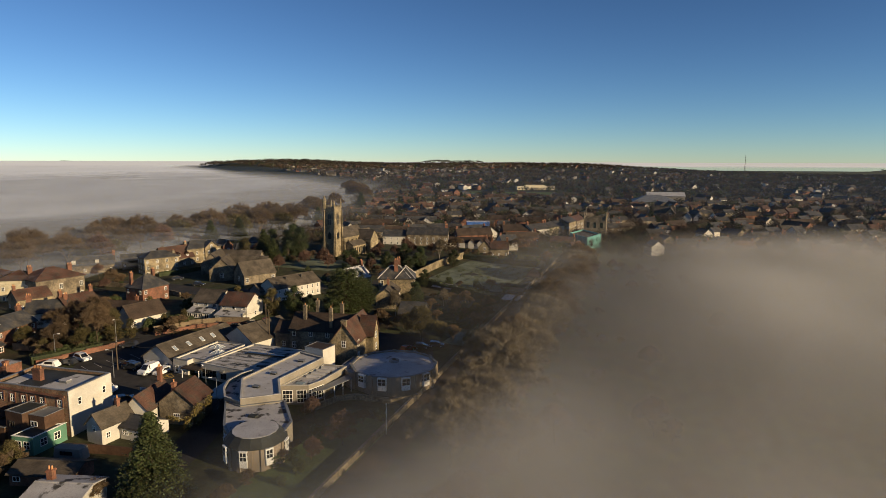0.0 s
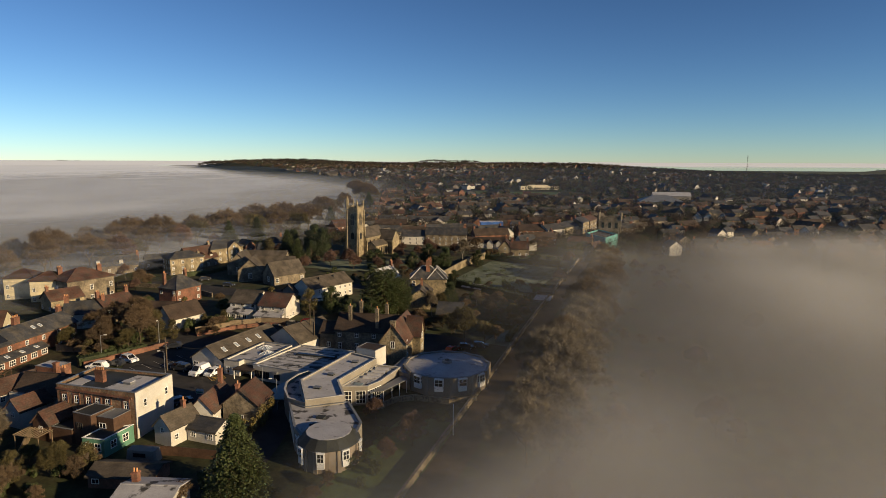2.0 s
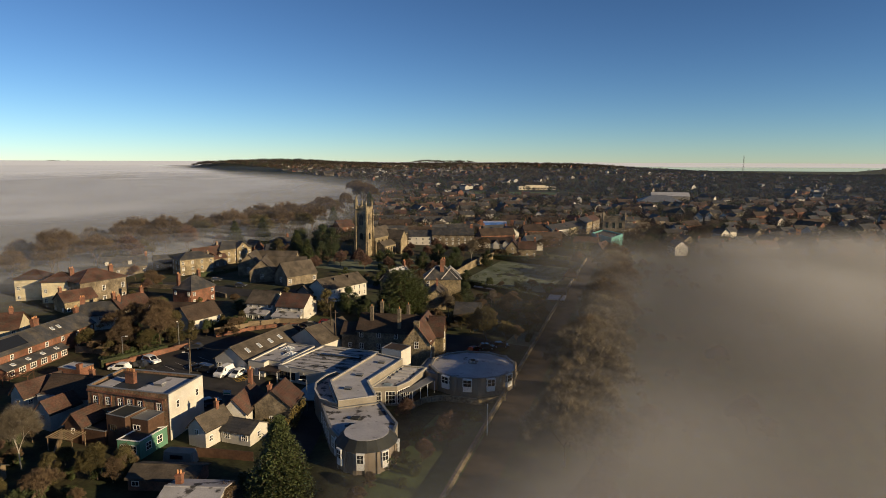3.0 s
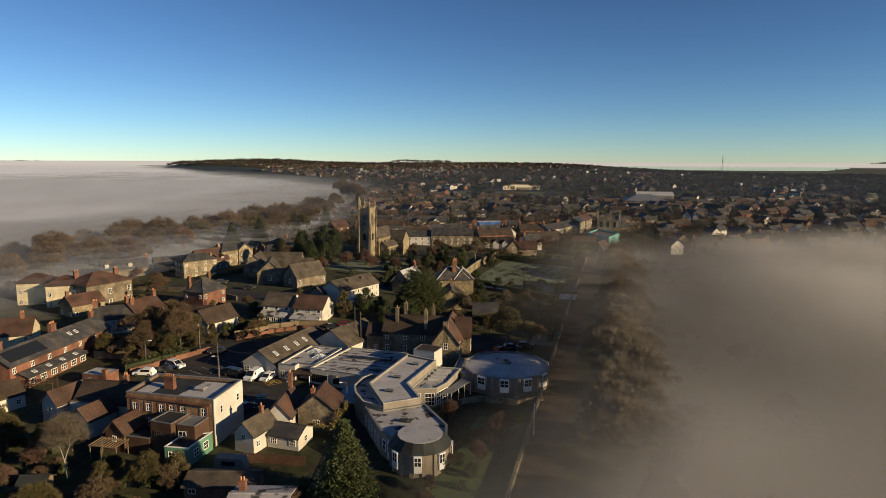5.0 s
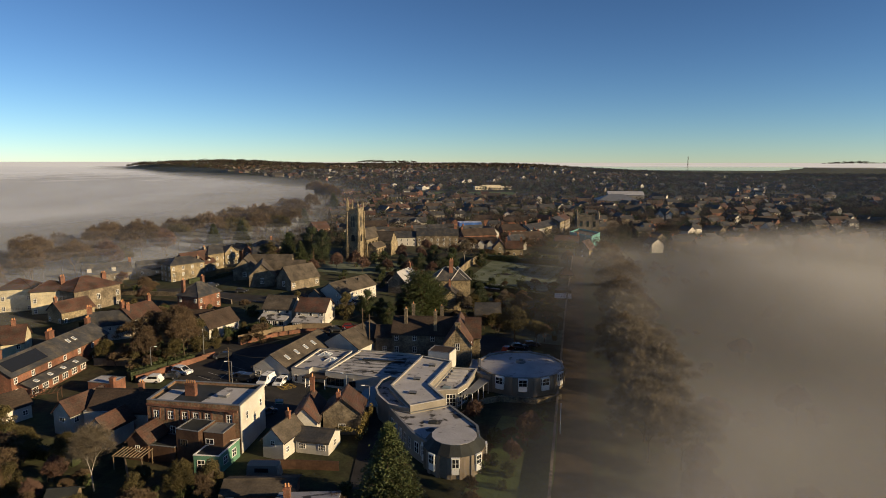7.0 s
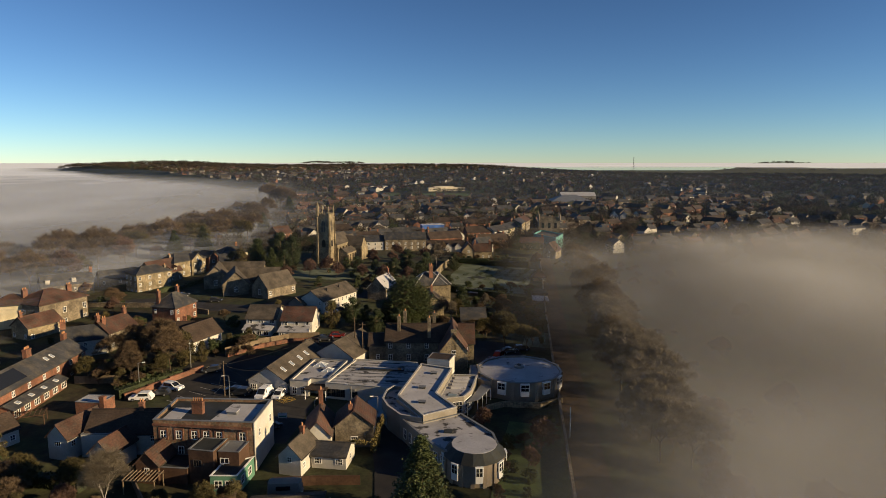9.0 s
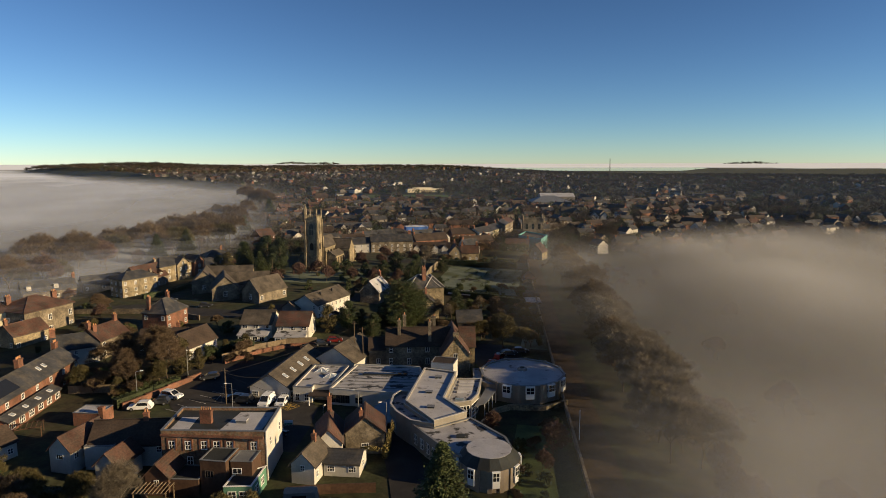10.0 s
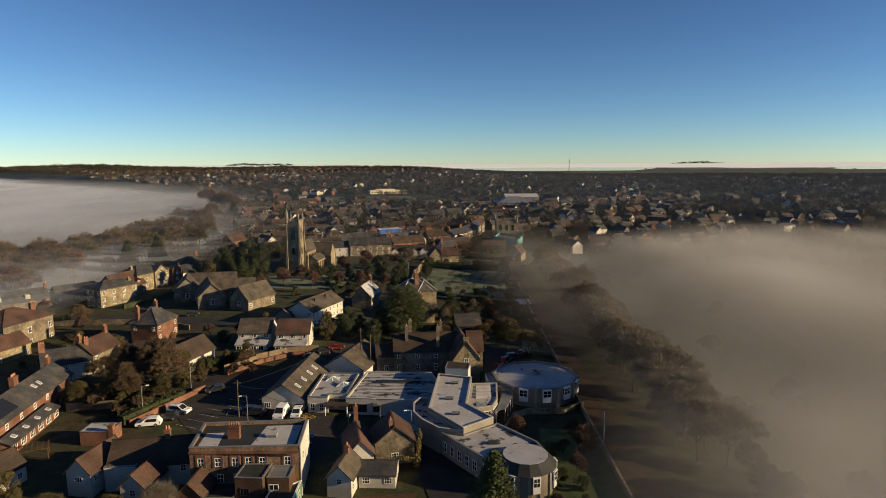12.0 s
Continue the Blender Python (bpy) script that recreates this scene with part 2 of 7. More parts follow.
def thing(name, label, category, m=None, group="", kind="", shape=None, mats=None, smooth=False):
    """A top-level thing: an Empty at its base, or a single mesh."""
    ob = new(name, shape.mesh(name, mats, smooth) if shape else None)
    if m:
        ob.matrix_basis = m
    return tagged(ob, label, category, group, kind)


# ---- the lie of the land ----
def step(lo, hi, v):
    k = min(1.0, max(0.0, (v - lo) / (hi - lo)))
    return k * k * (3 - 2 * k)


def bell(x, y, cx, cy, sx, sy):
    return math.exp(-((x - cx) / sx) ** 2 / 2 - ((y - cy) / sy) ** 2 / 2)


def valley_edge(y):
    """The x at which the land falls away to the valley under the fog."""
    if y < 350:
        return -222 + 0.05 * (y - 150) - (max(0.0, 110 - y) * 0.5)
    if y < 832:
        return -212 - (y - 350) * 0.32
    return -366 - (y - 832) * 1.08


def land(x, y):
    r = math.hypot(x, y)
    z = 4.3 * bell(x, y, -128, 255, 45, 60) + 1.9 * bell(x, y, -108, 152, 24, 28) + 1.3 * bell(x, y, -180, 200, 40, 50)
    z -= 2.5 * step(-34, 10, x) * (1 - step(250, 600, y))
    out = valley_edge(y) - x
    z -= 13 * step(0, 110, out) * (1 - step(2600, 3300, r))
    rise = step(330, 1900, r) * (31 - 27 * step(-600, 600, x))
    rise += 4 * noise.noise((x / 420, y / 420, 3.1)) * step(500, 1300, r)
    rise += 11 * bell(x, y, -1113, 1810, 130, 160) + 5 * bell(x, y, -1330, 1900, 200, 180) + 10 * bell(x, y, -210, 1990, 190, 200)
    rise *= 1 - step(0, 160, out) * (1 - step(2600, 3300, r))
    z += rise
    z -= (z + 15) * step(2350, 2900, r)
    for hx, hy, hz, hs in ((-1450, 4350, 62, 150), (-1150, 4380, 50, 110), (1500, 3900, 50, 170), (1950, 3700, 43, 260), (-3300, 2900, 48, 200), (-2600, 3500, 48, 200)):
        z += hz * bell(x, y, hx, hy, hs, hs)
    return z


def spread(lo, mid0, mid1, hi, cell):
    out, k = [], mid0
    while k < mid1:
        out.append(k)
        k += cell
    out.append(mid1)
    d, a = cell, mid0
    left = []
    while a > lo:
        d *= 1.16
        a -= d
        left.append(max(a, lo))
    d, b = cell, mid1
    right = []
    while b < hi:
        d *= 1.16
        b += d
        right.append(min(b, hi))
    return left[::-1] + out + right


def sheet(xs, ys, height, keep=None):
    s = Shape()
    nx = len(xs)
    s.v = [(x, y, height(x, y)) for y in ys for x in xs]
    for j in range(len(ys) - 1):
        for k in range(nx - 1):
            if keep is None or keep((xs[k] + xs[k + 1]) / 2, (ys[j] + ys[j + 1]) / 2):
                s.f.append((j * nx + k, j * nx + k + 1, (j + 1) * nx + k + 1, (j + 1) * nx + k))
                s.i.append(0)
    return s


xs, ys = spread(-4800, -260, 90, 4800, 6), spread(-900, 30, 330, 4900, 6)
xs = sorted(set(xs) | set(float(q) for q in range(-2400, 2401, 110)))
ys = sorted(set(ys) | set(float(q) for q in range(440, 3001, 90)))
thing("ground", "damp winter grass and earth rolling to wooded hills", "ground", kind="structure", shape=sheet(xs, ys, land), mats=GRASS, smooth=True)


def strip(name, label, category, points, width, mat, lift=0.06, kind="structure"):
    """A road or path laid over the land along its middle line."""
    line = []
    for (x0, y0), (x1, y1) in zip(points, points[1:]):
        n = max(1, int(math.hypot(x1 - x0, y1 - y0) / 4))
        line += [(x0 + (x1 - x0) * k / n, y0 + (y1 - y0) * k / n) for k in range(n)]
    line.append(points[-1])
    s = Shape()
    for k, (x, y) in enumerate(line):
        a, b = line[max(0, k - 1)], line[min(len(line) - 1, k + 1)]
        d = Vector((b[0] - a[0], b[1] - a[1])).normalized()
        nrm = Vector((-d.y, d.x))
        for u in (-0.5, -0.17, 0.17, 0.5):
            px, py = x + nrm.x * u * width, y + nrm.y * u * width
            s.v.append((px, py, land(px, py) + lift))
    for k in range(len(line) - 1):
        for c in range(3):
            s.f.append((4 * k + c + 1, 4 * k + c, 4 * k + 4 + c, 4 * k + 5 + c))
            s.i.append(0)
    return thing(name, label, category, kind=kind, shape=s, mats=mat, smooth=True)


# ---- fog ----
def fog(name, label, xs, ys, height, density, mat):
    s = Shape()
    s = sheet(xs, ys, height, lambda x, y: density(x, y) > 0.002)
    me = s.mesh(name, mat, True)
    at = me.attributes.new("fog_amount", "FLOAT", "POINT")
    at.data.foreach_set("value", [max(0.0, density(x, y)) for x, y, _ in s.v])
    ob = new(name, me)
    return tagged(ob, label, "fog", "fog banks", "stuff")


def park_fog(level):
    def density(x, y):
        wave = noise.noise((y / 55.0, x / 90.0, level * 0.06 + 5.5))
        edge = -47 + 9 * wave + 0.6 * level
        d = 0.26 * step(edge, edge + 30, x) + 0.74 * step(edge + 14, edge + 62, x)
        far_edge = 330 + 0.10 * x - level * 2.2 + 34 * noise.noise((x / 60.0, level * 0.05, 1.5))
        d *= 1 - step(far_edge - 70, far_edge + 26, y)
        d *= 1 - 0.74 * (1 - step(70, 185, y)) * step(-24, 4, x) * (1 - 0.3 * step(0, 90, x))
        d *= 0.85 + 0.9 * noise.noise((x / 34.0, y / 48.0, level * 0.012))
        return (0.22 if level > 15 else 0.17) * d
    return density


def park_height(level):
    """Flat layers, so that the low sun reaches each of them."""
    return lambda x, y: level + 2.2 * noise.noise((x / 70.0, y / 70.0, level * 0.07)) - 0.45 * level * (1 - step(-50, 30, x))


fx = [q * 6.0 for q in range(-10, 110)]
fy = [q * 6.0 for q in range(-9, 66)]
for level in (3, 5, 7, 8.5, 10, 11.5, 13, 14.5, 16, 17, 18):
    fog("fog_bank", "pale drifting fog bank lying over the park", fx, fy, park_height(level), park_fog(level), FOG)


# a wisp drifting over the lane, nearer the eye and higher than the bank
wisp_x, wisp_y = [q * 4.0 for q in range(-22, 12)], [q * 4.0 for q in range(-1, 28)]
for level in (15, 18, 21, 24):
    fog("fog_wisp", "thin wisp of fog drifting above the lane", wisp_x, wisp_y, park_height(level),
        lambda x, y, k=level: 0.20 * bell(x, y, -24 + 0.4 * k, 47, 15, 19) * (1 + 1.1 * noise.noise((x / 15.0, y / 19.0, k * 0.07))) - 0.012, FOG)


mist_x, mist_y = [q * 5.0 for q in range(-17, 4)], [q * 8.0 for q in range(3, 52)]
for level in (10, 13, 16):
    fog("fog_wisp", "thin mist hanging over the lane and its trees", mist_x, mist_y, lambda x, y, k=level: k + 1.5 * noise.noise((x / 40.0, y / 40.0, k)),
        lambda x, y, k=level: 0.085 * bell(x, y, -30, 205, 14, 70) * (1 + 0.8 * noise.noise((x / 22.0, y / 30.0, k * 0.1))) - 0.01, FOG)


def sea_density(level):
    def density(x, y):
        r = math.hypot(x, y)
        out = valley_edge(y) - x - level * 0.8 + 24 * noise.noise((x / 70.0, y / 90.0, level * 0.3))
        inland = step(-72, 50 + level * 3.5, out) * max(0.16, 0.70 - 0.032 * level) if level != 13 else step(35, 170, out) * 0.97
        return max(inland if r < 3300 else 0.0, (0.95 * step(2350, 2800, r)) if level == 13 else 0.0)
    return density


def sea_height(level):
    def height(x, y):
        r = math.hypot(x, y)
        return level + 3.0 * noise.noise((x / 90.0, y / 120.0, level * 0.2)) + 27 * step(600, 4300, r) * (1 if level == 13 else 0)
    return height


near_x = [q * 14.0 for q in range(-80, -12)]
near_y = [q * 14.0 for q in range(2, 90)]
for level in (3, 6, 9, 12, 15, 18, 21):
    fog("fog_bank", "thin fog fraying at the valley's edge", near_x, near_y, sea_height(level), sea_density(level), VALEFOG)
wide_x = spread(-4850, -1000, -180, 4850, 22)
wide_y = spread(-900, 30, 1200, 4850, 22)
fog("fog_sea", "sea of morning fog filling the valley to the horizon", wide_x, wide_y, sea_height(13), sea_density(13), FOGSEA)


# one added flat sheet imitates distance haze, denser farther from the eye
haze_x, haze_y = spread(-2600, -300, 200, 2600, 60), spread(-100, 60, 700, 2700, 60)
fog("haze", "thin blue-tinted sheet painting distance haze over the far town", haze_x, haze_y, lambda x, y: 30.0, lambda x, y: 0.075 * step(60, 430, math.hypot(x, y)) * (1 - step(2000, 2500, math.hypot(x, y))), HAZE)


# ---- windows and houses ----
CACHE = {}


def window_shape(w, h, bars, t=0.09, deep=0.07):
    """A frame with its glazing bars, cut out of one sheet and given depth."""
    cols, rows = bars
    xc, zc = [-w / 2, -w / 2 + t], [0, t]
    for c in range(1, cols):
        x = -w / 2 + w * c / cols
        xc += [x - 0.03, x + 0.03]
    for r in range(1, rows):
        z = h * r / rows
        zc += [z - 0.03, z + 0.03]
    xc += [w / 2 - t, w / 2]
    zc += [h - t, h]
    s, nx, nz = Shape(), len(xc), len(zc)
    s.v = [(x, y, z) for y in (-deep, 0.03) for z in zc for x in xc]
    for j in range(nz - 1):
        for k in range(nx - 1):
            q = (j * nx + k, j * nx + k + 1, (j + 1) * nx + k + 1, (j + 1) * nx + k)
            if k % 2 == 0 or j % 2 == 0:
                s.f.append(q)
            else:
                s.f += [(q[1], q[0], q[0] + nx * nz, q[1] + nx * nz), (q[3], q[2], q[2] + nx * nz, q[3] + nx * nz), (q[0], q[3], q[3] + nx * nz, q[0] + nx * nz), (q[2], q[1], q[1] + nx * nz, q[2] + nx * nz)]
    n, e = nx * nz, (0, nx - 1, nx * nz - 1, nx * (nz - 1))
    s.f += [(e[1], e[0], e[0] + n, e[1] + n), (e[2], e[1], e[1] + n, e[2] + n), (e[3], e[2], e[2] + n, e[3] + n), (e[0], e[3], e[3] + n, e[0] + n)]
    s.i = [0] * len(s.f)
    return s


def window_meshes(w, h, bars, frame_mat=PAINT):
    key = (round(w, 2), round(h, 2), bars, frame_mat.name)
    if key not in CACHE:
        p = Shape().box(-w / 2 + 0.05, -0.03, 0.05, w / 2 - 0.05, 0.02, h - 0.05)
        CACHE[key] = window_shape(w, h, bars).mesh("window", frame_mat), p.mesh("pane", GLASS)
    return CACHE[key]


def window(parent, m, w=1.0, h=1.4, bars=(2, 2), frame_mat=PAINT):
    """A window at m: its -y side looks out."""
    f, p = window_meshes(w, h, bars, frame_mat)
    ob = part("window", f, None, parent, m=m)
    part("pane", p, None, ob)
    return ob


def chimney(parent, x, y, z0, z1, mat=BRICK, w=0.9, d=0.6, pots=2):
    s = Shape().box(x - w / 2, y - d / 2, z0, x + w / 2, y + d / 2, z1)
    s.box(x - w / 2 - 0.08, y - d / 2 - 0.08, z1 - 0.3, x + w / 2 + 0.08, y + d / 2 + 0.08, z1 - 0.1)
    ob = part("chimney", s, mat, parent)
    for k in range(pots):
        px = x + (k - (pots - 1) / 2) * w / max(pots, 1)
        part("chimney_pot", Shape().tube((px, y, z1), (px, y, z1 + 0.5), 0.14, 0.11, 8, cap=True), POT, ob)


def roof_shape(L, W, eave, ridge, kind="gable", over=0.3, hip=None, thick=0.16):
    s = Shape()
    a, b = L / 2 + over, W / 2 + over
    fall = (ridge - eave) / (W / 2)
    low = eave - over * fall
    if kind == "gable":
        for sgn in (-1, 1):
            lo, hi = (sgn * b, low), (0.0, ridge)
            vs = [(-a, lo[0], lo[1]), (a, lo[0], lo[1]), (a, hi[0], hi[1]), (-a, hi[0], hi[1])]
            vs += [(x, y, z + thick) for x, y, z in vs]
            fs = [(0, 1, 2, 3), (7, 6, 5, 4), (0, 4, 5, 1), (1, 5, 6, 2), (2, 6, 7, 3), (3, 7, 4, 0)]
            s.add(vs, fs if sgn > 0 else [q[::-1] for q in fs])
        s.box(-a, -0.12, ridge + thick - 0.05, a, 0.12, ridge + thick + 0.07)
    else:
        k = min(L / 2 - 0.01, (W / 2) if hip is None else hip)
        c = L / 2 - k
        vs = [(-a, -b, low), (a, -b, low), (a, b, low), (-a, b, low)]
        vs += [(x, y, z + thick) for x, y, z in vs] + [(-c, 0, ridge + thick), (c, 0, ridge + thick)]
        s.add(vs, [(3, 2, 1, 0), (0, 1, 5, 4), (1, 2, 6, 5), (2, 3, 7, 6), (3, 0, 4, 7), (4, 5, 9, 8), (6, 7, 8, 9), (5, 6, 9), (7, 4, 8)])
        for e0, e1 in (((-a, -b, low + thick), (-c, 0, ridge + thick)), ((-a, b, low + thick), (-c, 0, ridge + thick)), ((a, -b, low + thick), (c, 0, ridge + thick)), ((a, b, low + thick), (c, 0, ridge + thick)), ((-c, 0, ridge + thick), (c, 0, ridge + thick))):
            s.tube(e0, e1, 0.12, 0.12, 5)
    return s


def wall_shape(L, W, eave, ridge, kind):
    s = Shape().box(-L / 2, -W / 2, -1.2, L / 2, W / 2, eave)
    if kind == "gable":
        for x0, x1 in ((-L / 2, -L / 2 + 0.3), (L / 2 - 0.3, L / 2)):
            vs = [(x0, -W / 2, eave), (x0, W / 2, eave), (x0, 0, ridge), (x1, -W / 2, eave), (x1, W / 2, eave), (x1, 0, ridge)]
            s.add(vs, [(2, 1, 0), (3, 4, 5), (0, 3, 5, 2), (4, 1, 2, 5)])
    return s


SIDES = {"f": (0, -1), "b": (0, 1), "l": (-1, 0), "r": (1, 0)}


def side_pose(side, L, W, u, z):
    """A pose on a wall: u metres from the middle of that side, seen from outside to the right."""
    if side == "f":
        return pose(u, -W / 2, z)
    if side == "b":
        return pose(-u, W / 2, z, 0, 0, 180)
    if side == "r":
        return pose(L / 2, u, z, 0, 0, 90)
    return pose(-L / 2, -u, z, 0, 0, -90)


def windows_on(parent, L, W, side, count, rows, w=1.0, h=1.35, bars=(2, 2), margin=1.1, frame_mat=PAINT, skip=()):
    run = (L if side in "fb" else W) - 2 * margin
    for r, z in enumerate(rows):
        for k in range(count):
            if (r, k) in skip:
                continue
            u = 0 if count == 1 else -run / 2 + run * k / (count - 1)
            window(parent, side_pose(side, L, W, u, z), w, h, bars, frame_mat)


def door(parent, m, w=1.0, h=2.05, mat=DARKPAINT):
    s = Shape().box(-w / 2, -0.06, 0, w / 2, 0.03, h)
    s.box(-w / 2 - 0.1, -0.09, 0, -w / 2, 0.03, h + 0.1).box(w / 2, -0.09, 0, w / 2 + 0.1, 0.03, h + 0.1).box(-w / 2, -0.09, h, w / 2, 0.03, h + 0.1)
    s.box(-w / 2 + 0.15, -0.075, 0.2, w / 2 - 0.15, -0.06, 0.95).box(-w / 2 + 0.15, -0.075, 1.1, w / 2 - 0.15, -0.06, h - 0.2)
    ob = part("door", s, mat, parent, m=m)
    part("handle", Shape().tube((w / 2 - 0.12, -0.1, 1.0), (w / 2 - 0.12, -0.1, 1.15), 0.02, 0.02, 6, cap=True), STEEL, ob)


def house(name, label, x, y, rot, L, W, eave, ridge, wall, roof, kind="gable", z=None, wins=(), chims=(), doors=(), hip=None, over=0.3, category="house", group="", gutters=True, caps=None):
    """A house with its ridge along its own x axis. wins: (side, count, (sill heights), width, height, bars)."""
    root = thing(name, label, category, pose(x, y, land(x, y) if z is None else z, 0, 0, rot), group)
    part("wall", wall_shape(L, W, eave, ridge, kind), wall, root)
    part("roof", roof_shape(L, W, eave, ridge, kind, over, hip), roof, root)
    if caps:
        a, b, k = L / 2 + over, W / 2 + over, min(L / 2 - 0.01, W / 2 if hip is None else hip)
        low, top, c = eave - over * (ridge - eave) / (W / 2) + 0.2, ridge + 0.22, L / 2 - k
        for e0, e1 in (((-a, -b, low), (-c, 0, top)), ((-a, b, low), (-c, 0, top)), ((a, -b, low), (c, 0, top)), ((a, b, low), (c, 0, top)), ((-c, 0, top), (c, 0, top))):
            part("ridge_cap", Shape().tube(e0, e1, 0.17, 0.17, 5), caps, root)
    for q in wins:
        side, count, rows, w, h, bars = (tuple(q) + (1.0, 1.35, (2, 2))[len(q) - 3:]) if len(q) < 6 else q
        windows_on(root, L, W, side, count, rows, w, h, bars)
    for q in chims:
        cx, cy, top, *more = q
        chimney(root, cx, cy, eave, top, *more)
    for side, u, *more in doors:
        door(root, side_pose(side, L, W, u, 0), *more)
    if gutters:
        fall = (ridge - eave) / (W / 2)
        for sgn in (-1, 1):
            yy, zz = sgn * (W / 2 + over + 0.06), eave - over * fall - 0.02
            part("gutter", Shape().box(-L / 2 - over, yy - 0.06, zz - 0.06, L / 2 + over, yy + 0.06, zz + 0.04), DARKPAINT, root)
    return root


def rooflight(parent, L, W, eave, ridge, u, t, side=-1, w=0.8, h=1.1):
    """A skylight on the slope: u along the ridge, t from the eave (0) to the ridge (1)."""
    sl = math.degrees(math.atan2(ridge - eave, W / 2))
    y, z = side * W / 2 * (1 - t), eave + (ridge - eave) * t + 0.2
    ob = part("skylight", Shape().box(-w / 2, -h / 2, -0.05, w / 2, h / 2, 0.06), PAINT, parent, m=pose(u, y, z, sl if side < 0 else -sl))
    part("pane", Shape().box(-w / 2 + 0.08, -h / 2 + 0.08, 0.05, w / 2 - 0.08, h / 2 - 0.08, 0.075), SKYGLASS, ob)


SKYGLASS = material("skylight_glass", (0.30, 0.34, 0.38), rough=0.15, vary=0.1, bump=0.0, spec=0.6)


# ---- trees ----
def bare_tree(seed, height, spread_r, twigs=12, lean=0.0, trunk_share=0.17, levels=5, width=0.055):
    """Limbs and twigs of a leafless tree; the mesh pair is shared by its copies."""
    rnd = random.Random(seed)
    limbs, tw = Shape(), Shape()
    unit = height / 15

    def spray(p, d, n):
        for _ in range(int(n * 1.7)):
            td = (d * 0.6 + Vector((rnd.gauss(0, 1), rnd.gauss(0, 1), rnd.gauss(0.1, 0.8))) * 0.6).normalized()
            ln = rnd.uniform(0.6, 1.7) * unit
            side = td.cross(Vector((rnd.uniform(-1, 1), rnd.uniform(-1, 1), rnd.uniform(-1, 1)))).normalized() * rnd.uniform(0.5, 1.1) * width * 0.62
            mid = p + td * ln * 0.6
            kick = Vector((rnd.uniform(-1, 1), rnd.uniform(-1, 1), rnd.uniform(-1, 1))) * ln * 0.25
            tw.add([p, mid + side, mid + td * ln * 0.4 + kick, mid - side], [(0, 1, 2, 3)])

    def grow(p, d, length, r, depth):
        for _ in range(2):
            d = (d + Vector((rnd.uniform(-1, 1), rnd.uniform(-1, 1), rnd.uniform(-0.3, 0.5))) * 0.16).normalized()
            q = p + d * length / 2
            limbs.tube(p, q, r, r * 0.82, 5 if depth < 2 else 3)
            p, r = q, r * 0.82
            if depth >= 1:
                spray(p, d, twigs // 3)
        if depth >= levels:
            spray(p, d, twigs)
            return
        k = 3 if depth < 3 else 2
        base = rnd.uniform(0, 6.28)
        for c in range(k):
            an = base + 6.283 * c / k + rnd.uniform(-0.4, 0.4)
            out = Vector((math.cos(an), math.sin(an), 0)) * spread_r
            nd = (d * 0.8 + out.normalized() * rnd.uniform(0.4, 0.95) + Vector((0, 0, 0.2 - 0.06 * depth))).normalized()
            grow(p, nd, length * rnd.uniform(0.64, 0.82), r * 0.66, depth + 1)

    grow(Vector((0, 0, -0.4)), Vector((lean, 0, 1)).normalized(), height * trunk_share, height * 0.011, 0)
    tops = sorted(v[2] for v in tw.v)
    reach = sorted(math.hypot(v[0], v[1]) for v in tw.v)
    kz, kr = height / tops[-1], height * 0.46 * spread_r / reach[int(len(reach) * 0.97)]

    def shaped(v):
        q = math.hypot(v[0], v[1]) * kr / (height * 0.46 * spread_r)
        return Vector((v[0] * kr, v[1] * kr, v[2] * kz * (1 - 0.26 * min(q, 1.15) ** 2)))

    limbs.v = [tuple(shaped(v)) for v in limbs.v]
    for k in range(0, len(tw.v), 4):  # twigs keep their own size
        p, base = Vector(tw.v[k]), shaped(tw.v[k])
        tw.v[k:k + 4] = [tuple(base + (Vector(v) - p)) for v in tw.v[k:k + 4]]
    return limbs, tw


def leaf_cloud(s, rnd, centre, radii, count, size):
    """Leaves scattered near the surface of an uneven lump."""
    cx, cy, cz = centre
    for _ in range(count):
        d = Vector((rnd.gauss(0, 1), rnd.gauss(0, 1), rnd.gauss(0, 1))).normalized()
        k = rnd.uniform(0.55, 1.05) * (0.85 + 0.3 * noise.noise(d * 1.7 + Vector((cx, cy, cz))))
        p = Vector((cx + d.x * radii[0] * k, cy + d.y * radii[1] * k, cz + d.z * radii[2] * k))
        u = (d + Vector((rnd.uniform(-1, 1), rnd.uniform(-1, 1), rnd.uniform(-1, 1))) * 0.9).normalized()
        a = u.orthogonal().normalized() * size * rnd.uniform(0.6, 1.3)
        b = u.cross(a).normalized() * size * rnd.uniform(0.4, 0.9)
        s.add([p - a, p - b, p + a, p + b], [(0, 1, 2, 3)])


def leafy_tree(seed, height, radius, count=1300, size=0.22, low=0.25, lumps=16):
    rnd = random.Random(seed)
    limbs, leaves = Shape(), Shape()
    limbs.tube((0, 0, -0.4), (0.1, 0, height * 0.7), height * 0.025, height * 0.01, 6)
    for k in range(lumps):
        an, t = rnd.uniform(0, 6.28), rnd.uniform(0, 1)
        z = height * (low + (0.95 - low) * t)
        rr = radius * math.sqrt(max(0.05, 1 - (2 * t - 0.85) ** 2)) * rnd.uniform(0.35, 0.8)
        c = (math.cos(an) * rr, math.sin(an) * rr, z)
        limbs.tube((0, 0, z * 0.6), c, height * 0.008, height * 0.003, 4)
        q = radius * rnd.uniform(0.3, 0.5)
        leaf_cloud(leaves, rnd, c, (q, q, q * 0.8), count // lumps, size)
    return limbs, leaves


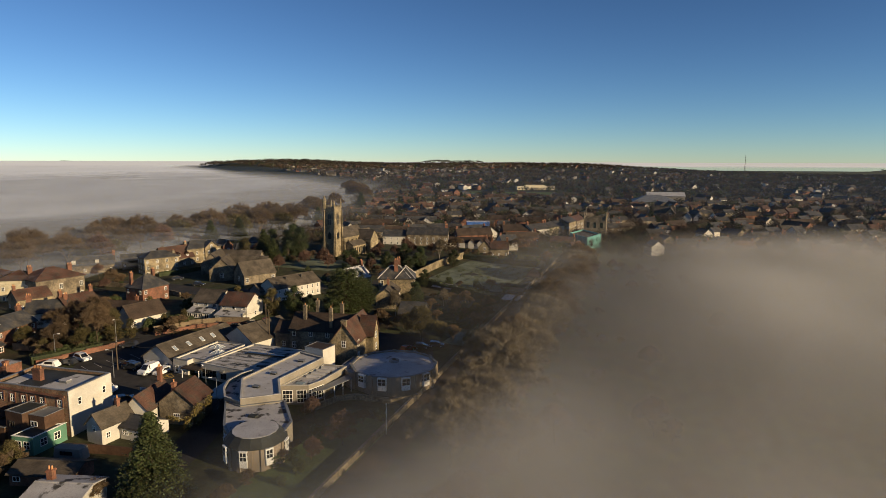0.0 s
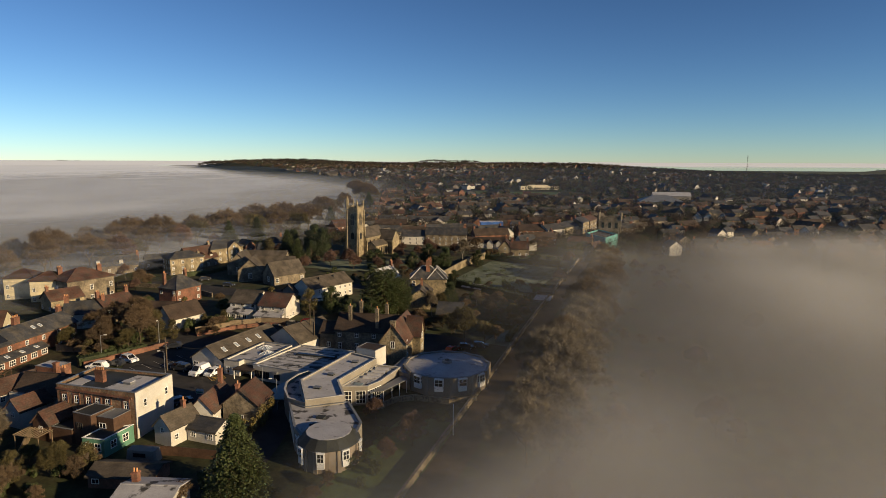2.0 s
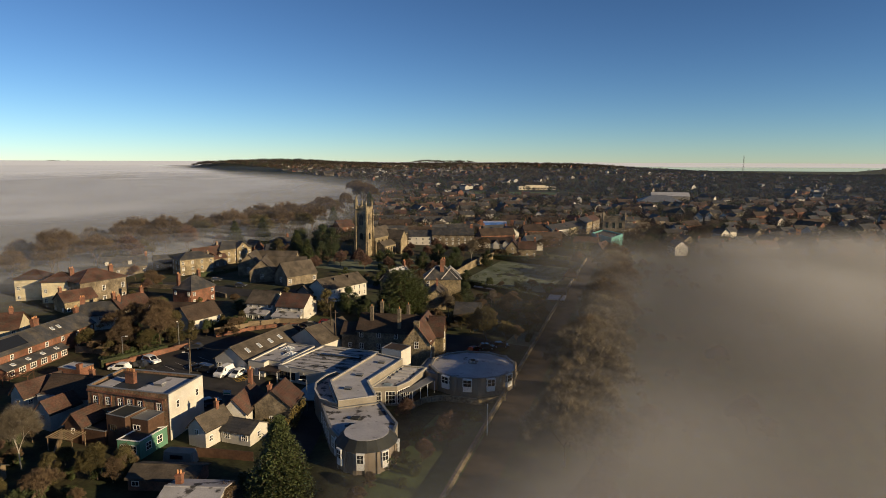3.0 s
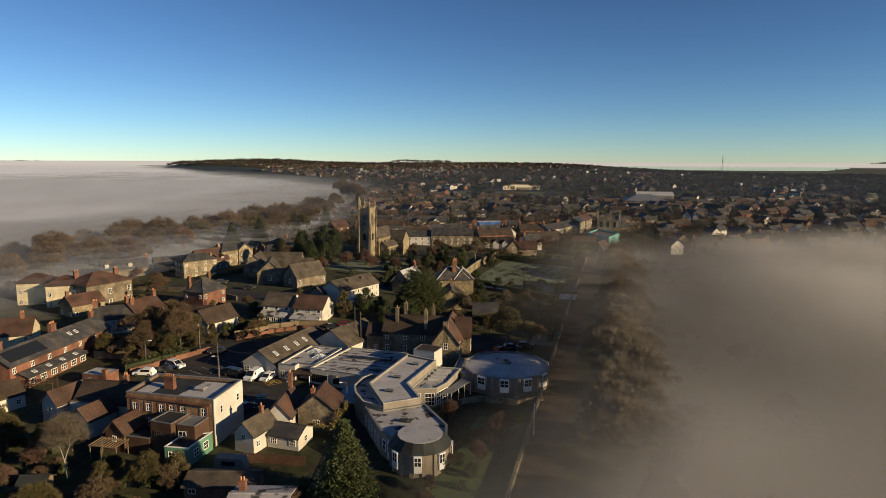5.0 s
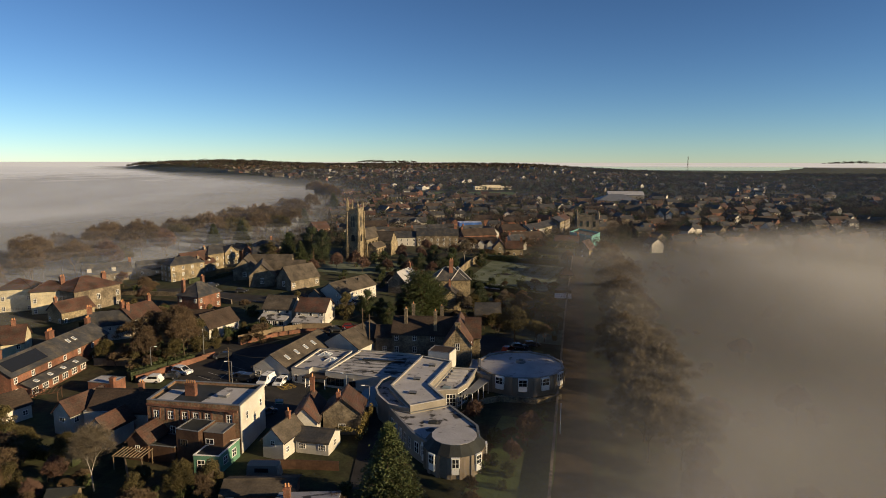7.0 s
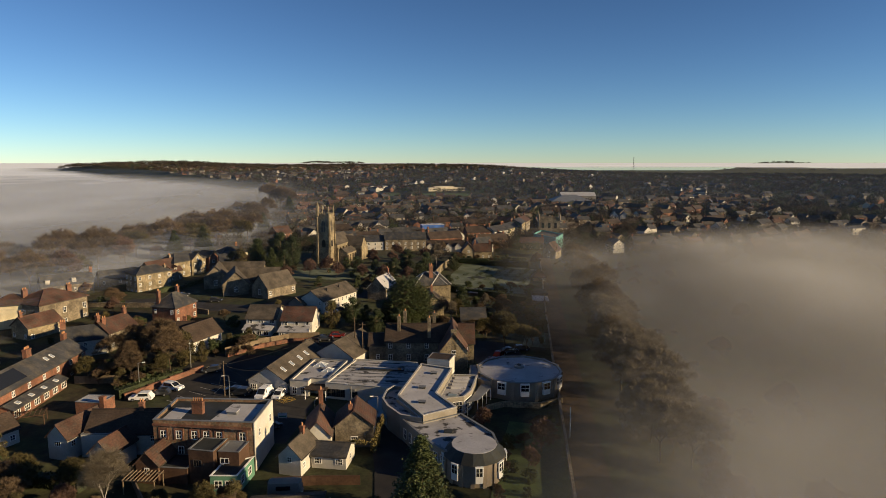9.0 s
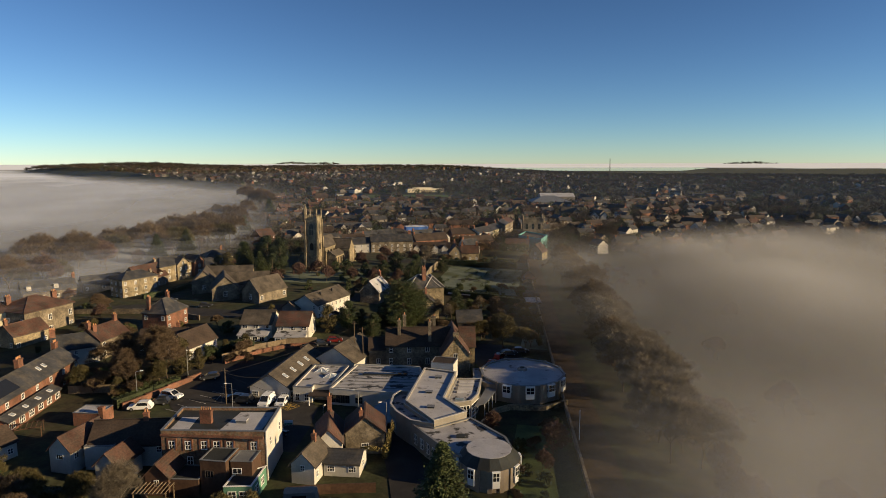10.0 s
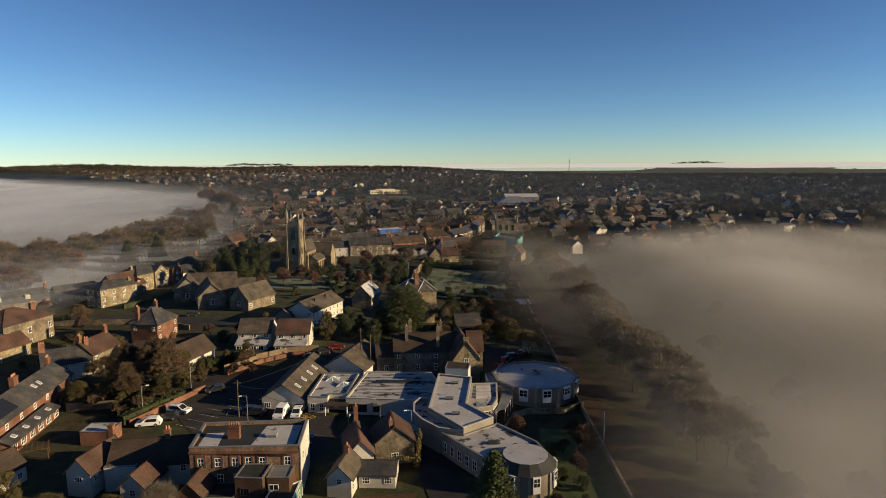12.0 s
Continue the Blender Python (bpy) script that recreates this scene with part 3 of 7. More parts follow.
def conifer(seed, height, radius, tiers=22, per=9, size=0.3, flat=False):
    rnd = random.Random(seed)
    limbs, leaves = Shape(), Shape()
    limbs.tube((0, 0, -0.4), (0, 0, height * 0.97), height * 0.02, 0.03, 6)
    for k in range(tiers):
        t = k / tiers
        z = height * (0.08 + 0.9 * t)
        reach = radius * ((1 - t) ** 0.8 if not flat else (0.55 + 0.45 * math.sin(3.1 * (t + 0.05)))) * rnd.uniform(0.85, 1.1)
        for c in range(per):
            an = 6.283 * (c + rnd.uniform(-0.3, 0.3)) / per + k * 0.7
            ln = reach * rnd.uniform(0.7, 1.1)
            end = Vector((math.cos(an) * ln, math.sin(an) * ln, z + (0.1 if flat else -0.25) * ln))
            limbs.tube((0, 0, z), end, 0.06, 0.02, 3)
            for _ in range(int(14 + 12 * ln)):
                q = rnd.uniform(0.25, 1.05)
                p = Vector((0, 0, z)).lerp(end, q) + Vector((rnd.gauss(0, 0.22), rnd.gauss(0, 0.22), rnd.gauss(0, 0.12)))
                u = Vector((rnd.gauss(0, 0.5), rnd.gauss(0, 0.5), 1)).normalized()
                a = u.orthogonal().normalized()
                a = (Matrix.Rotation(rnd.uniform(0, 6.28), 3, u) @ a) * size * rnd.uniform(0.6, 1.3)
                b = u.cross(a).normalized() * size * 0.5
                leaves.add([p - a, p - b, p + a, p + b], [(0, 1, 2, 3)])
    return limbs, leaves


TREES = {}


def plant(kind, x, y, size=1.0, turn=0.0, z=None, squash=1.0):
    """A copy of a kind of tree; the first one is built where it stands."""
    m = pose(x, y, land(x, y) if z is None else z, 0, 0, turn) @ Matrix.Diagonal((size * squash, size * squash, size, 1))
    if kind in TREES:
        return copy_thing(TREES[kind], m @ Matrix.Diagonal([1 / q for q in TREES[kind].scale] + [1]))
    (limbs, crown), bark, leaf, label, cat = KINDS[kind]()
    ob = thing("tree" if cat == "tree" else "shrub", label, cat, group="trees and shrubs of the town")
    part("trunk", limbs, bark, ob, smooth=True)
    part("crown", crown, leaf, ob)
    ob.matrix_basis = m
    TREES[kind] = ob
    return ob


KINDS = {
    "oak": lambda: (bare_tree(3, 15, 1.0, 44, width=0.038), BARK, TWIG, "broad bare winter tree with fine brown twigs", "tree"),
    "ash": lambda: (bare_tree(8, 14, 0.75, 42, width=0.038), BARK, TWIG, "bare winter tree with upswept brown twigs", "tree"),
    "gold": lambda: (bare_tree(21, 12, 0.95, 44, width=0.055), BARK, OLIVE, "rounded tree with a few last olive brown leaves", "tree"),
    "pale": lambda: (bare_tree(51, 14, 1.0, 52, width=0.04), BARK, PALETWIG, "broad lime tree with pale frosted twigs by the lane", "tree"),
    "rose": lambda: (bare_tree(57, 9, 0.9, 44, width=0.045), BARK, REDTWIG, "bushy bare tree with reddish frosted twigs", "tree"),
    "red": lambda: (bare_tree(31, 9, 0.9, 40, width=0.04), BARK, REDTWIG, "small bare tree with reddish twigs", "tree"),
    "birch": lambda: (bare_tree(43, 13.5, 0.55, 54, trunk_share=0.15, width=0.024), PALEBARK, PALETWIG, "slender pale birch, bare and frosted", "tree"),
    "yew": lambda: (leafy_tree(5, 7, 3.0, 8000, 0.12, 0.1, 30), BARK, YEW, "dense dark clipped yew tree", "tree"),
    "holm": lambda: (leafy_tree(9, 10, 4.4, 12000, 0.15, 0.12, 44), BARK, YEW, "dark rounded evergreen tree", "tree"),
    "cedar": lambda: (conifer(7, 15, 6.8, 24, 13, 0.24, True), BARK, HEDGE, "dark cedar with flat spreading boughs", "tree"),
    "fir": lambda: (conifer(12, 12, 5.0, 40, 17, 0.2), BARK, HEDGE, "green conifer with drooping boughs", "tree"),
    "bush": lambda: (leafy_tree(15, 2.6, 1.7, 2400, 0.11, 0.1, 14), BARK, HEDGE, "rounded green garden shrub", "shrub"),
    "scrub": lambda: (bare_tree(17, 4.8, 1.15, 48, trunk_share=0.14, levels=4, width=0.035), BARK, TWIG, "tangled bare brown shrub", "shrub"),
    "ivy": lambda: (leafy_tree(19, 8, 2.9, 6500, 0.14, 0.08, 34), BARK, OLIVE, "ivy-grown olive green tree", "tree"),
}


# ---- flat-roofed blocks ----
def inset(poly, d):
    """The outline moved inwards by d (counter-clockwise)."""
    out, n = [], len(poly)
    for k in range(n):
        p, a, b = Vector(poly[k]), Vector(poly[k - 1]), Vector(poly[(k + 1) % n])
        u, w = (p - a).normalized(), (b - p).normalized()
        n0, n1 = Vector((-u.y, u.x)), Vector((-w.y, w.x))
        bis = n0 + n1
        q = p + bis * (d / max(0.3, 1 + n0.dot(n1)))
        out.append((q.x, q.y))
    return out


def flat_block(name, label, poly, z0, z1, wall, roof, parapet=0.4, coping=PAINT, category="building", group="", rim=0.3):
    root = thing(name, label, category, group=group)
    part("wall", Shape().prism(poly, z0 - 1.2, z1 - 0.02), wall, root)
    inner = inset(poly, rim)
    part("parapet", Shape().ring(poly, inner, z1 - 0.02, z1 + parapet), wall, root)
    part("coping", Shape().ring(inset(poly, -0.06), inset(poly, rim + 0.06), z1 + parapet, z1 + parapet + 0.08), coping, root)
    part("roof", Shape().prism(inset(poly, rim), z1 - 0.02, z1 + 0.06), roof, root)
    return root


def edge_windows(root, p0, p1, places, z, w=1.0, h=1.4, bars=(2, 2), frame_mat=PAINT):
    """Windows along an outline's edge; places: shares of the way from p0 to p1."""
    d = Vector(p1) - Vector(p0)
    an = math.degrees(math.atan2(d.y, d.x))
    for s in places:
        window(root, pose(p0[0] + d.x * s, p0[1] + d.y * s, z, 0, 0, an), w, h, bars, frame_mat)


def shares(n, a=0.1, b=0.9):
    return [0.5 * (a + b)] if n == 1 else [a + (b - a) * k / (n - 1) for k in range(n)]


# ---- roads, yards and lawns ----
strip("road", "dark asphalt road and school car park", "road", [(-100, 84), (-100, 98), (-112, 112), (-112, 126)], 24, ASPHALT, 0.05)
strip("road", "asphalt street past the old buildings", "road", [(-250, 120), (-205, 165), (-170, 175), (-130, 166), (-100, 190), (-60, 235)], 8, ASPHALT, 0.05)
strip("road", "asphalt drive beside the school", "road", [(-78, 99), (-72, 92), (-68, 78), (-64, 60), (-60, 20)], 6, ASPHALT, 0.09)
strip("road", "yard behind the school", "road", [(-98, 140), (-80, 140), (-55, 142), (-50, 128)], 13, ASPHALT, 0.05)
strip("path", "brown leaf-strewn lane beside a long wall", "path", [(-38, -20), (-37.5, 60), (-36, 180), (-33, 300)], 5.5, LANE, 0.07)
strip("lawn", "school lawn of short green grass", "lawn", [(-47, 62), (-46, 80), (-44, 97)], 12, LAWN, 0.05)
strip("lawn", "frosted lawn of the walled garden", "lawn", [(-74, 238), (-42, 235)], 54, FROSTLAWN, 0.06)
strip("lawn", "frosted lawn behind hedges", "lawn", [(-46, 152), (-38, 151)], 14, FROSTLAWN, 0.06)
strip("lawn", "frosted churchyard grass", "lawn", [(-150, 222), (-118, 222), (-100, 236)], 22, FROSTLAWN, 0.08)
strip("garden", "bare garden soil", "garden", [(-130, 62), (-108, 60)], 26, SOIL, 0.05)

# ---- the brick corner block ----
P = [(-105.3, 74.0), (-89.2, 74.6), (-90.0, 84.0), (-106.4, 83.0)]
block = flat_block("brick_block", "long brick and rubble block with a flat frosted roof", P, 0.0, 7.5, RUBBLE, FELT, 0.5, LEAD)
part("frost_patch", Shape().prism([(-96.8, 75.2), (-90.2, 75.4), (-90.7, 82.9), (-96.2, 82.6)], 7.56, 7.575), CLEARFROST, block, "frost left on the felt")
part("frost_patch", Shape().prism([(-104.6, 75.0), (-101.6, 75.1), (-102.2, 80.2), (-104.9, 80.0)], 7.56, 7.575), CLEARFROST, block, "frost left on the felt")
part("gable_wall", Shape().prism([(-89.2, 74.55), (-89.05, 74.55), (-89.85, 84.05), (-90.0, 84.05)], -1.0, 7.98), WHITE, block, "white rendered end wall")
edge_windows(block, P[0], P[1], (0.10, 0.255, 0.41, 0.53, 0.657, 0.887), 5.0, 0.95, 1.35, (2, 2))
edge_windows(block, P[0], P[1], (0.27, 0.42, 0.887), 2.5, 0.95, 1.35, (2, 2))
edge_windows(block, (-89.02, 74.6), (-89.82, 84.0), (0.22, 0.8), 5.0, 0.8, 1.3, (1, 2))
for s in (0.10, 0.255, 0.41, 0.53, 0.657, 0.887):
    x = -105.3 + 16.1 * s
    brick_trim = Shape()
    for a in (-0.78, 0.52):
        brick_trim.box(x + a, 73.90 + 0.6 * s, 4.85, x + a + 0.26, 74.0 + 0.6 * s, 6.5)
    brick_trim.box(x - 0.78, 73.90 + 0.6 * s, 6.5, x + 0.78, 74.0 + 0.6 * s, 6.8)
    part("window_surround", brick_trim, BRICK, block, "red brick surround")
part("cornice", Shape().box(-105.4, 73.86, 7.1, -89.25, 74.05, 7.45, m=pose(0, 0, 0)), BRICK, block)
chimney(block, -100.0, 78.2, 7.5, 9.7, BRICK, 1.8, 0.8, 5)
hatch = part("roof_hatch", Shape().box(-95.2, 78.2, 7.5, -93.6, 79.2, 8.0), LEAD, block)
part("lid", Shape().box(-95.3, 78.1, 8.0, -93.5, 79.3, 8.12), CLEARFROST, hatch)
annex = house("annex", "small timber-clad annex with a red tiled roof", -103.6, 72.2, 88, 6.0, 3.6, 3.2, 5.0, CLADDING, TILE, z=0, wins=(("l", 1, (1.6,), 0.8, 1.0, (2, 1)),), category="annex")
wood = flat_block("clad_extension", "brown timber-clad rear extension with a flat roof", [(-97.4, 69.9), (-93.4, 69.6), (-93.2, 73.9), (-97.2, 73.9)], 0, 5.4, CLADDING, FELT, 0.12, LEAD, "annex", rim=0.15)
edge_windows(wood, (-97.4, 69.9), (-93.4, 69.6), (0.35,), 2.9, 1.3, 1.1, (3, 1), DARKPAINT)
wood2 = flat_block("clad_extension", "brown clad extension under a ribbed grey roof", [(-93.1, 70.6), (-89.9, 70.6), (-89.9, 74.2), (-93.1, 74.1)], 0, 5.0, CLADDING, LEAD, 0.1, LEAD, "annex", rim=0.15)
edge_windows(wood2, (-93.1, 70.6), (-89.9, 70.6), (0.3,), 3.2, 1.4, 0.9, (2, 1))
green = flat_block("green_extension", "mint green boarded extension with a dark flat roof", [(-92.8, 67.2), (-88.9, 67.6), (-88.9, 73.6), (-92.8, 70.5)], 0, 2.9, GREENPAINT, FELT, 0.1, PAINT, "annex", rim=0.15)
edge_windows(green, (-92.8, 67.2), (-88.9, 67.6), (0.3, 0.7), 1.0, 1.2, 1.3, (2, 2))
edge_windows(green, (-88.9, 67.6), (-88.9, 73.6), (0.3, 0.7), 1.0, 1.2, 1.3, (2, 2))
low = flat_block("lean_to", "low dark glazed lean-to", [(-102.0, 69.6), (-97.6, 69.6), (-97.6, 73.9), (-102, 73.9)], 0, 2.5, CLADDING, FELT, 0.1, LEAD, "annex", rim=0.15)

# ---- cottages beside the school drive ----
house("cottage", "white rendered cottage with a grey tiled roof", -83.0, 76.8, 82, 5.8, 3.7, 3.2, 5.0, WHITE, OLDTILE, z=0, wins=(("l", 1, (2.2,), 0.8, 0.9), ("f", 2, (1.0,), 0.8, 1.0)), chims=((1.5, 0, 6.3, BRICK, 0.6, 0.6, 1),))
house("cottage", "white cottage under a red-brown tiled roof", -82.0, 84.6, 102, 8.6, 4.4, 3.6, 5.9, WHITE, TILE, z=0, wins=(("l", 1, (1.2,), 0.8, 1.0), ("f", 2, (1.2,), 0.8, 1.0)), chims=((3.6, 0, 8.6, BRICK, 0.7, 0.7, 2),))
house("cottage", "stone cottage with a steep red-brown roof and ivy", -76.4, 87.2, 100, 6.2, 6.4, 4.0, 6.6, STONE, TILE, z=0, wins=(("l", 1, (1.0,), 1.2, 1.1, (3, 2)), ("f", 1, (1.0,), 0.9, 1.1)), chims=((-2.5, 0.6, 7.6, BRICK, 0.8, 0.6, 1),))
house("cottage_annex", "low white annex with a shallow dark slate roof", -78.0, 79.0, -2, 5.6, 4.8, 2.2, 3.3, WHITE, SLATE, z=0, wins=(("f", 2, (0.8,), 1.2, 1.0, (3, 2)), ("r", 1, (0.8,), 0.9, 1.0)), category="annex", over=0.2)

# ---- white houses behind the brick block ----
house("cottage", "white gabled cottage with a red tiled roof", -121.6, 78.6, 80, 8.0, 4.0, 4.0, 6.0, WHITE, TILE, z=0, wins=(("l", 1, (2.4,), 1.3, 0.9, (3, 1)), ("f", 2, (2.3,), 0.9, 1.0)))
house("cottage", "white house with a dark tiled roof", -113.4, 80.6, 8, 12.0, 6.4, 3.9, 6.6, WHITE, BROWNTILE, z=0, wins=(("f", 3, (2.4,), 0.9, 1.0), ("r", 1, (2.4,), 0.9, 1.0)), chims=((2, 0, 8.0, BRICK, 0.8, 0.7, 2),))
house("porch_wing", "small white gabled wing with red tiles", -112.4, 74.2, 84, 5.6, 3.8, 3.4, 5.2, WHITE, TILE, z=0, wins=(("l", 1, (2.0,), 0.9, 1.0),), category="annex")
flat_block("cottage_annex", "white link with a frosted flat roof", [(-119.2, 76.0), (-114.6, 76.4), (-114.8, 78.6), (-119.4, 78.6)], 0, 3.9, WHITE, CLEARFROST, 0.1, LEAD, "annex", rim=0.12)
ob = flat_block("outbuilding", "low brick outbuilding with a frosted flat roof", [(-131.8, 91.4), (-126.7, 91.4), (-126.5, 95.4), (-131.8, 95.2)], 0, 2.7, BRICK, CLEARFROST, 0.08, LEAD, "outbuilding", rim=0.12)
chimney(ob, -126.4, 91.8, 0, 4.0, BRICK, 0.9, 0.9, 0)

# ---- brick terrace ----
TR = house("terrace", "long red brick terrace with a slate roof", -149.4, 100.5, 97.5, 31, 7.4, 5.0, 7.4, BRICK, SLATE, z=0,
           wins=(("f", 7, (3.2,), 0.9, 1.2), ("f", 7, (0.8,), 0.9, 1.3)), chims=((-13.5, 0.4, 9.4, BRICK, 1.6, 0.9, 4), (1.5, 0.4, 9.4, BRICK, 1.6, 0.9, 4), (14.5, 0.4, 9.0, BRICK, 1.2, 0.8, 3)))
for u in (-9, -7.2, -5.4, 4, 6):
    rooflight(TR, 31, 7.4, 5.0, 7.4, u, 0.5, -1)
part("solar_panel", Shape().box(-15.0, -1.6, -0.04, -5.0, 1.5, 0.05), GLASS, TR, "dark solar panels", m=pose(0.5, -1.9, 6.4, 33))
LT = house("lean_to", "long glazed lean-to along the terrace", -144.0, 95.6, 97.5, 17, 3.4, 2.4, 3.1, BRICK, SLATE, z=0, wins=(("f", 6, (0.7,), 1.7, 1.3, (3, 2)),), category="annex")
for u in (-6, -2, 2, 6):
    rooflight(LT, 17, 3.4, 2.4, 3.1, u, 0.4, -1, 0.9, 0.9)

# ---- houses of the west side ----
house("cottage", "white cottage with a mossy slate roof", -154.5, 125.5, 37, 9.5, 6.0, 4.2, 6.9, WHITE, SLATE, wins=(("f", 3, (2.6,), 0.8, 0.9),), chims=((-4.4, 0, 8.6, BRICK, 1.2, 0.8, 3), (4.4, 0, 8.4, BRICK, 0.9, 0.8, 2)))
HM = house("stone_house", "stone house with a red tiled roof and a dormer", -151.5, 131.8, 82, 9.6, 6.8, 4.7, 7.4, STONE, TILE, wins=(("f", 2, (2.9, 0.7), 0.95, 1.2), ("l", 1, (2.6,), 0.8, 1.0)), chims=((-4.4, 0, 9.0, BRICK, 1.0, 0.7, 2), (4.4, 0, 9.0, BRICK, 1.0, 0.7, 2)))
VI = house("victorian_house", "square stone house with a red hipped roof", -185.4, 152.6, 75, 15, 12.5, 8.0, 10.8, STONE, TILE, "hip", z=0.0, wins=(("f", 3, (1.0, 4.4), 1.1, 1.7), ("l", 3, (1.0, 4.4), 1.1, 1.7)), chims=((-5, 3, 11.5, BRICK, 1.4, 0.8, 3), (5, -2, 11.5, BRICK, 1.4, 0.8, 3)), over=0.45)
house("lodge", "small stone lodge with a tiled roof and dormers", -178.8, 139.5, 72, 9.5, 7.0, 4.3, 6.8, GOLD, TILE, z=0, wins=(("f", 2, (1.2,), 0.9, 1.2), ("l", 2, (1.2,), 0.9, 1.2)), chims=((-4.2, 0, 8.2, BRICK, 0.8, 0.7, 2),))
for k, (x, y) in enumerate(((-204.8, 148.2), (-192.8, 147.6))):
    house("cream_house", "tall cream rendered house with a red hipped roof", x, y, 28, 9.0, 8.0, 7.6, 9.8, CREAM, TILE, "hip", z=0.3, wins=(("f", 2, (0.8, 3.9), 0.9, 1.3), ("r", 2, (0.8, 3.9), 0.9, 1.3)), over=0.4)
flat_block("cream_link", "cream rendered link between two houses", [(-201, 146.5), (-197.3, 146.4), (-197.3, 151), (-201, 151)], -0.5, 6.6, CREAM, SLATE, 0.1, PAINT, "house", rim=0.15)
house("red_house", "red brick house with a dark hipped slate roof", -146.8, 153.5, 82, 9.5, 7.6, 5.2, 8.4, BRICK, SLATE, "hip", wins=(("f", 2, (0.9, 3.2), 0.95, 1.2), ("l", 2, (3.2,), 0.9, 1.2)), chims=((-3.8, 2.2, 9.6, BRICK, 0.9, 0.8, 2), (3.8, 1.8, 9.6, BRICK, 0.9, 0.8, 2)))
house("bungalow", "low dwelling with a dark tiled roof", -136.8, 134.5, 12, 11, 8.0, 2.9, 5.3, STONE, BROWNTILE, wins=(("f", 3, (1.0,), 1.0, 1.0),), chims=((3, 1, 6.6, BRICK, 0.8, 0.7, 1),))
house("cottage", "low house with a bright white gable", -128.2, 131.5, 75, 10.0, 6.2, 3.0, 6.0, WHITE, BROWNTILE, wins=(("f", 2, (1.0,), 0.9, 1.0),))
for x, y, c in ((-116.4, 146.6, OLDTILE), (-106.3, 145.6, TILE)):
    H = house("semi_detached_house", "white house with a glazed lean-to front", x, y, 3, 8.2, 8.2, 4.5, 7.2, WHITE, c, z=1.9, wins=(("f", 3, (3.2,), 1.2, 1.0, (3, 1)), ("r", 1, (1.2,), 0.9, 1.0)), group="pair of white houses", gutters=True)
    lt = Shape().box(-4.1, -6.9, -1, 3.6, -4.1, 2.1)
    lt.add([(-4.3, -7.2, 2.1), (3.8, -7.2, 2.1), (3.8, -4.1, 2.9), (-4.3, -4.1, 2.9), (-4.3, -7.2, 2.25), (3.8, -7.2, 2.25), (3.8, -4.1, 3.05), (-4.3, -4.1, 3.05)], [(3, 2, 1, 0), (4, 5, 6, 7), (0, 1, 5, 4), (1, 2, 6, 5), (3, 0, 4, 7), (2, 3, 7, 6)], 1)
    po = part("conservatory", lt, [WHITE, FROST], H, "white lean-to with a frosted roof")
    for u in (-3.2, -1.4, 0.4, 2.2):
        window(po, pose(u, -6.9, 0.6), 1.3, 1.3, (2, 1))

# ---- the white hall and the old school ----
HA = house("white_hall", "long white rendered hall with a grey tiled roof", -105.9, 170.7, 69.4, 17.2, 8.4, 4.2, 6.8, WHITE, OLDTILE, z=3.0, wins=(("f", 8, (0.5, 2.5), 0.7, 1.1, (1, 2)), ("l", 2, (0.9, 2.9), 0.8, 1.1)), chims=((3.0, -1.5, 6.9, DARKPAINT, 0.4, 0.4, 0), (-3.0, -1.5, 6.9, DARKPAINT, 0.4, 0.4, 0)), category="hall")
house("hall_wing", "grey rendered wing beside the white hall", -112.6, 166.4, 70, 7.5, 5.5, 3.6, 5.4, GREYWALL, OLDTILE, z=2.2, wins=(("l", 1, (1.0,), 0.9, 1.1),), category="hall")
OS = (("f", 2, (1.0,), 1.2, 1.5, (3, 2)), ("r", 1, (1.0,), 1.3, 1.8, (3, 2)), ("l", 1, (1.0,), 1.3, 1.8, (3, 2)))
for x, y, r, L, W, e, t in ((-156.0, 199.0, -70, 12, 8, 3.8, 7.8), (-145.0, 190.0, -65, 14, 8.5, 3.8, 7.8), (-150.0, 207.0, 12, 16, 7, 3.6, 7.0), (-140.0, 196.0, 15, 16, 7, 3.6, 7.0), (-129.5, 185.5, 62, 12, 8, 3.6, 7.6)):
    house("old_school", "stone school range with a steep grey roof", x, y, r, L, W, e, t, STONE, OLDTILE, wins=OS, category="school", group="old school ranges")

# ---- stone care home by the valley ----
EW = (("f", 4, (0.7, 3.0, 5.3), 0.9, 1.3), ("l", 3, (0.7, 3.0, 5.3), 0.9, 1.3))
house("care_home", "three-storey stone block with a slate hipped roof", -180.3, 195.3, 60, 13, 8.0, 7.4, 9.4, GOLD, SLATE, "hip", z=1.3, wins=EW, chims=((5, -2, 9.4, STONE, 0.9, 0.9, 1),), category="apartment block", group="care home blocks")
CH = house("care_home", "brick and stone block with a red tiled roof and dormers", -182.6, 206.0, 74, 13, 9.5, 5.9, 10.2, STONE, TILE, z=0.8, wins=(("f", 4, (0.7, 2.7), 0.9, 1.3),), category="apartment block", group="care home blocks")
for u in (-4.0, -0.2, 3.6):
    d = part("dormer", Shape().box(u - 0.8, -4.4, 5.6, u + 0.8, -1.5, 7.2), STONE, CH)
    part("dormer_roof", roof_shape(3.2, 1.9, 7.2, 7.9, "gable", 0.15), TILE, d, m=pose(u, -2.9, 0, 0, 0, 90))
    window(d, pose(u, -4.4, 5.9), 0.9, 1.1)
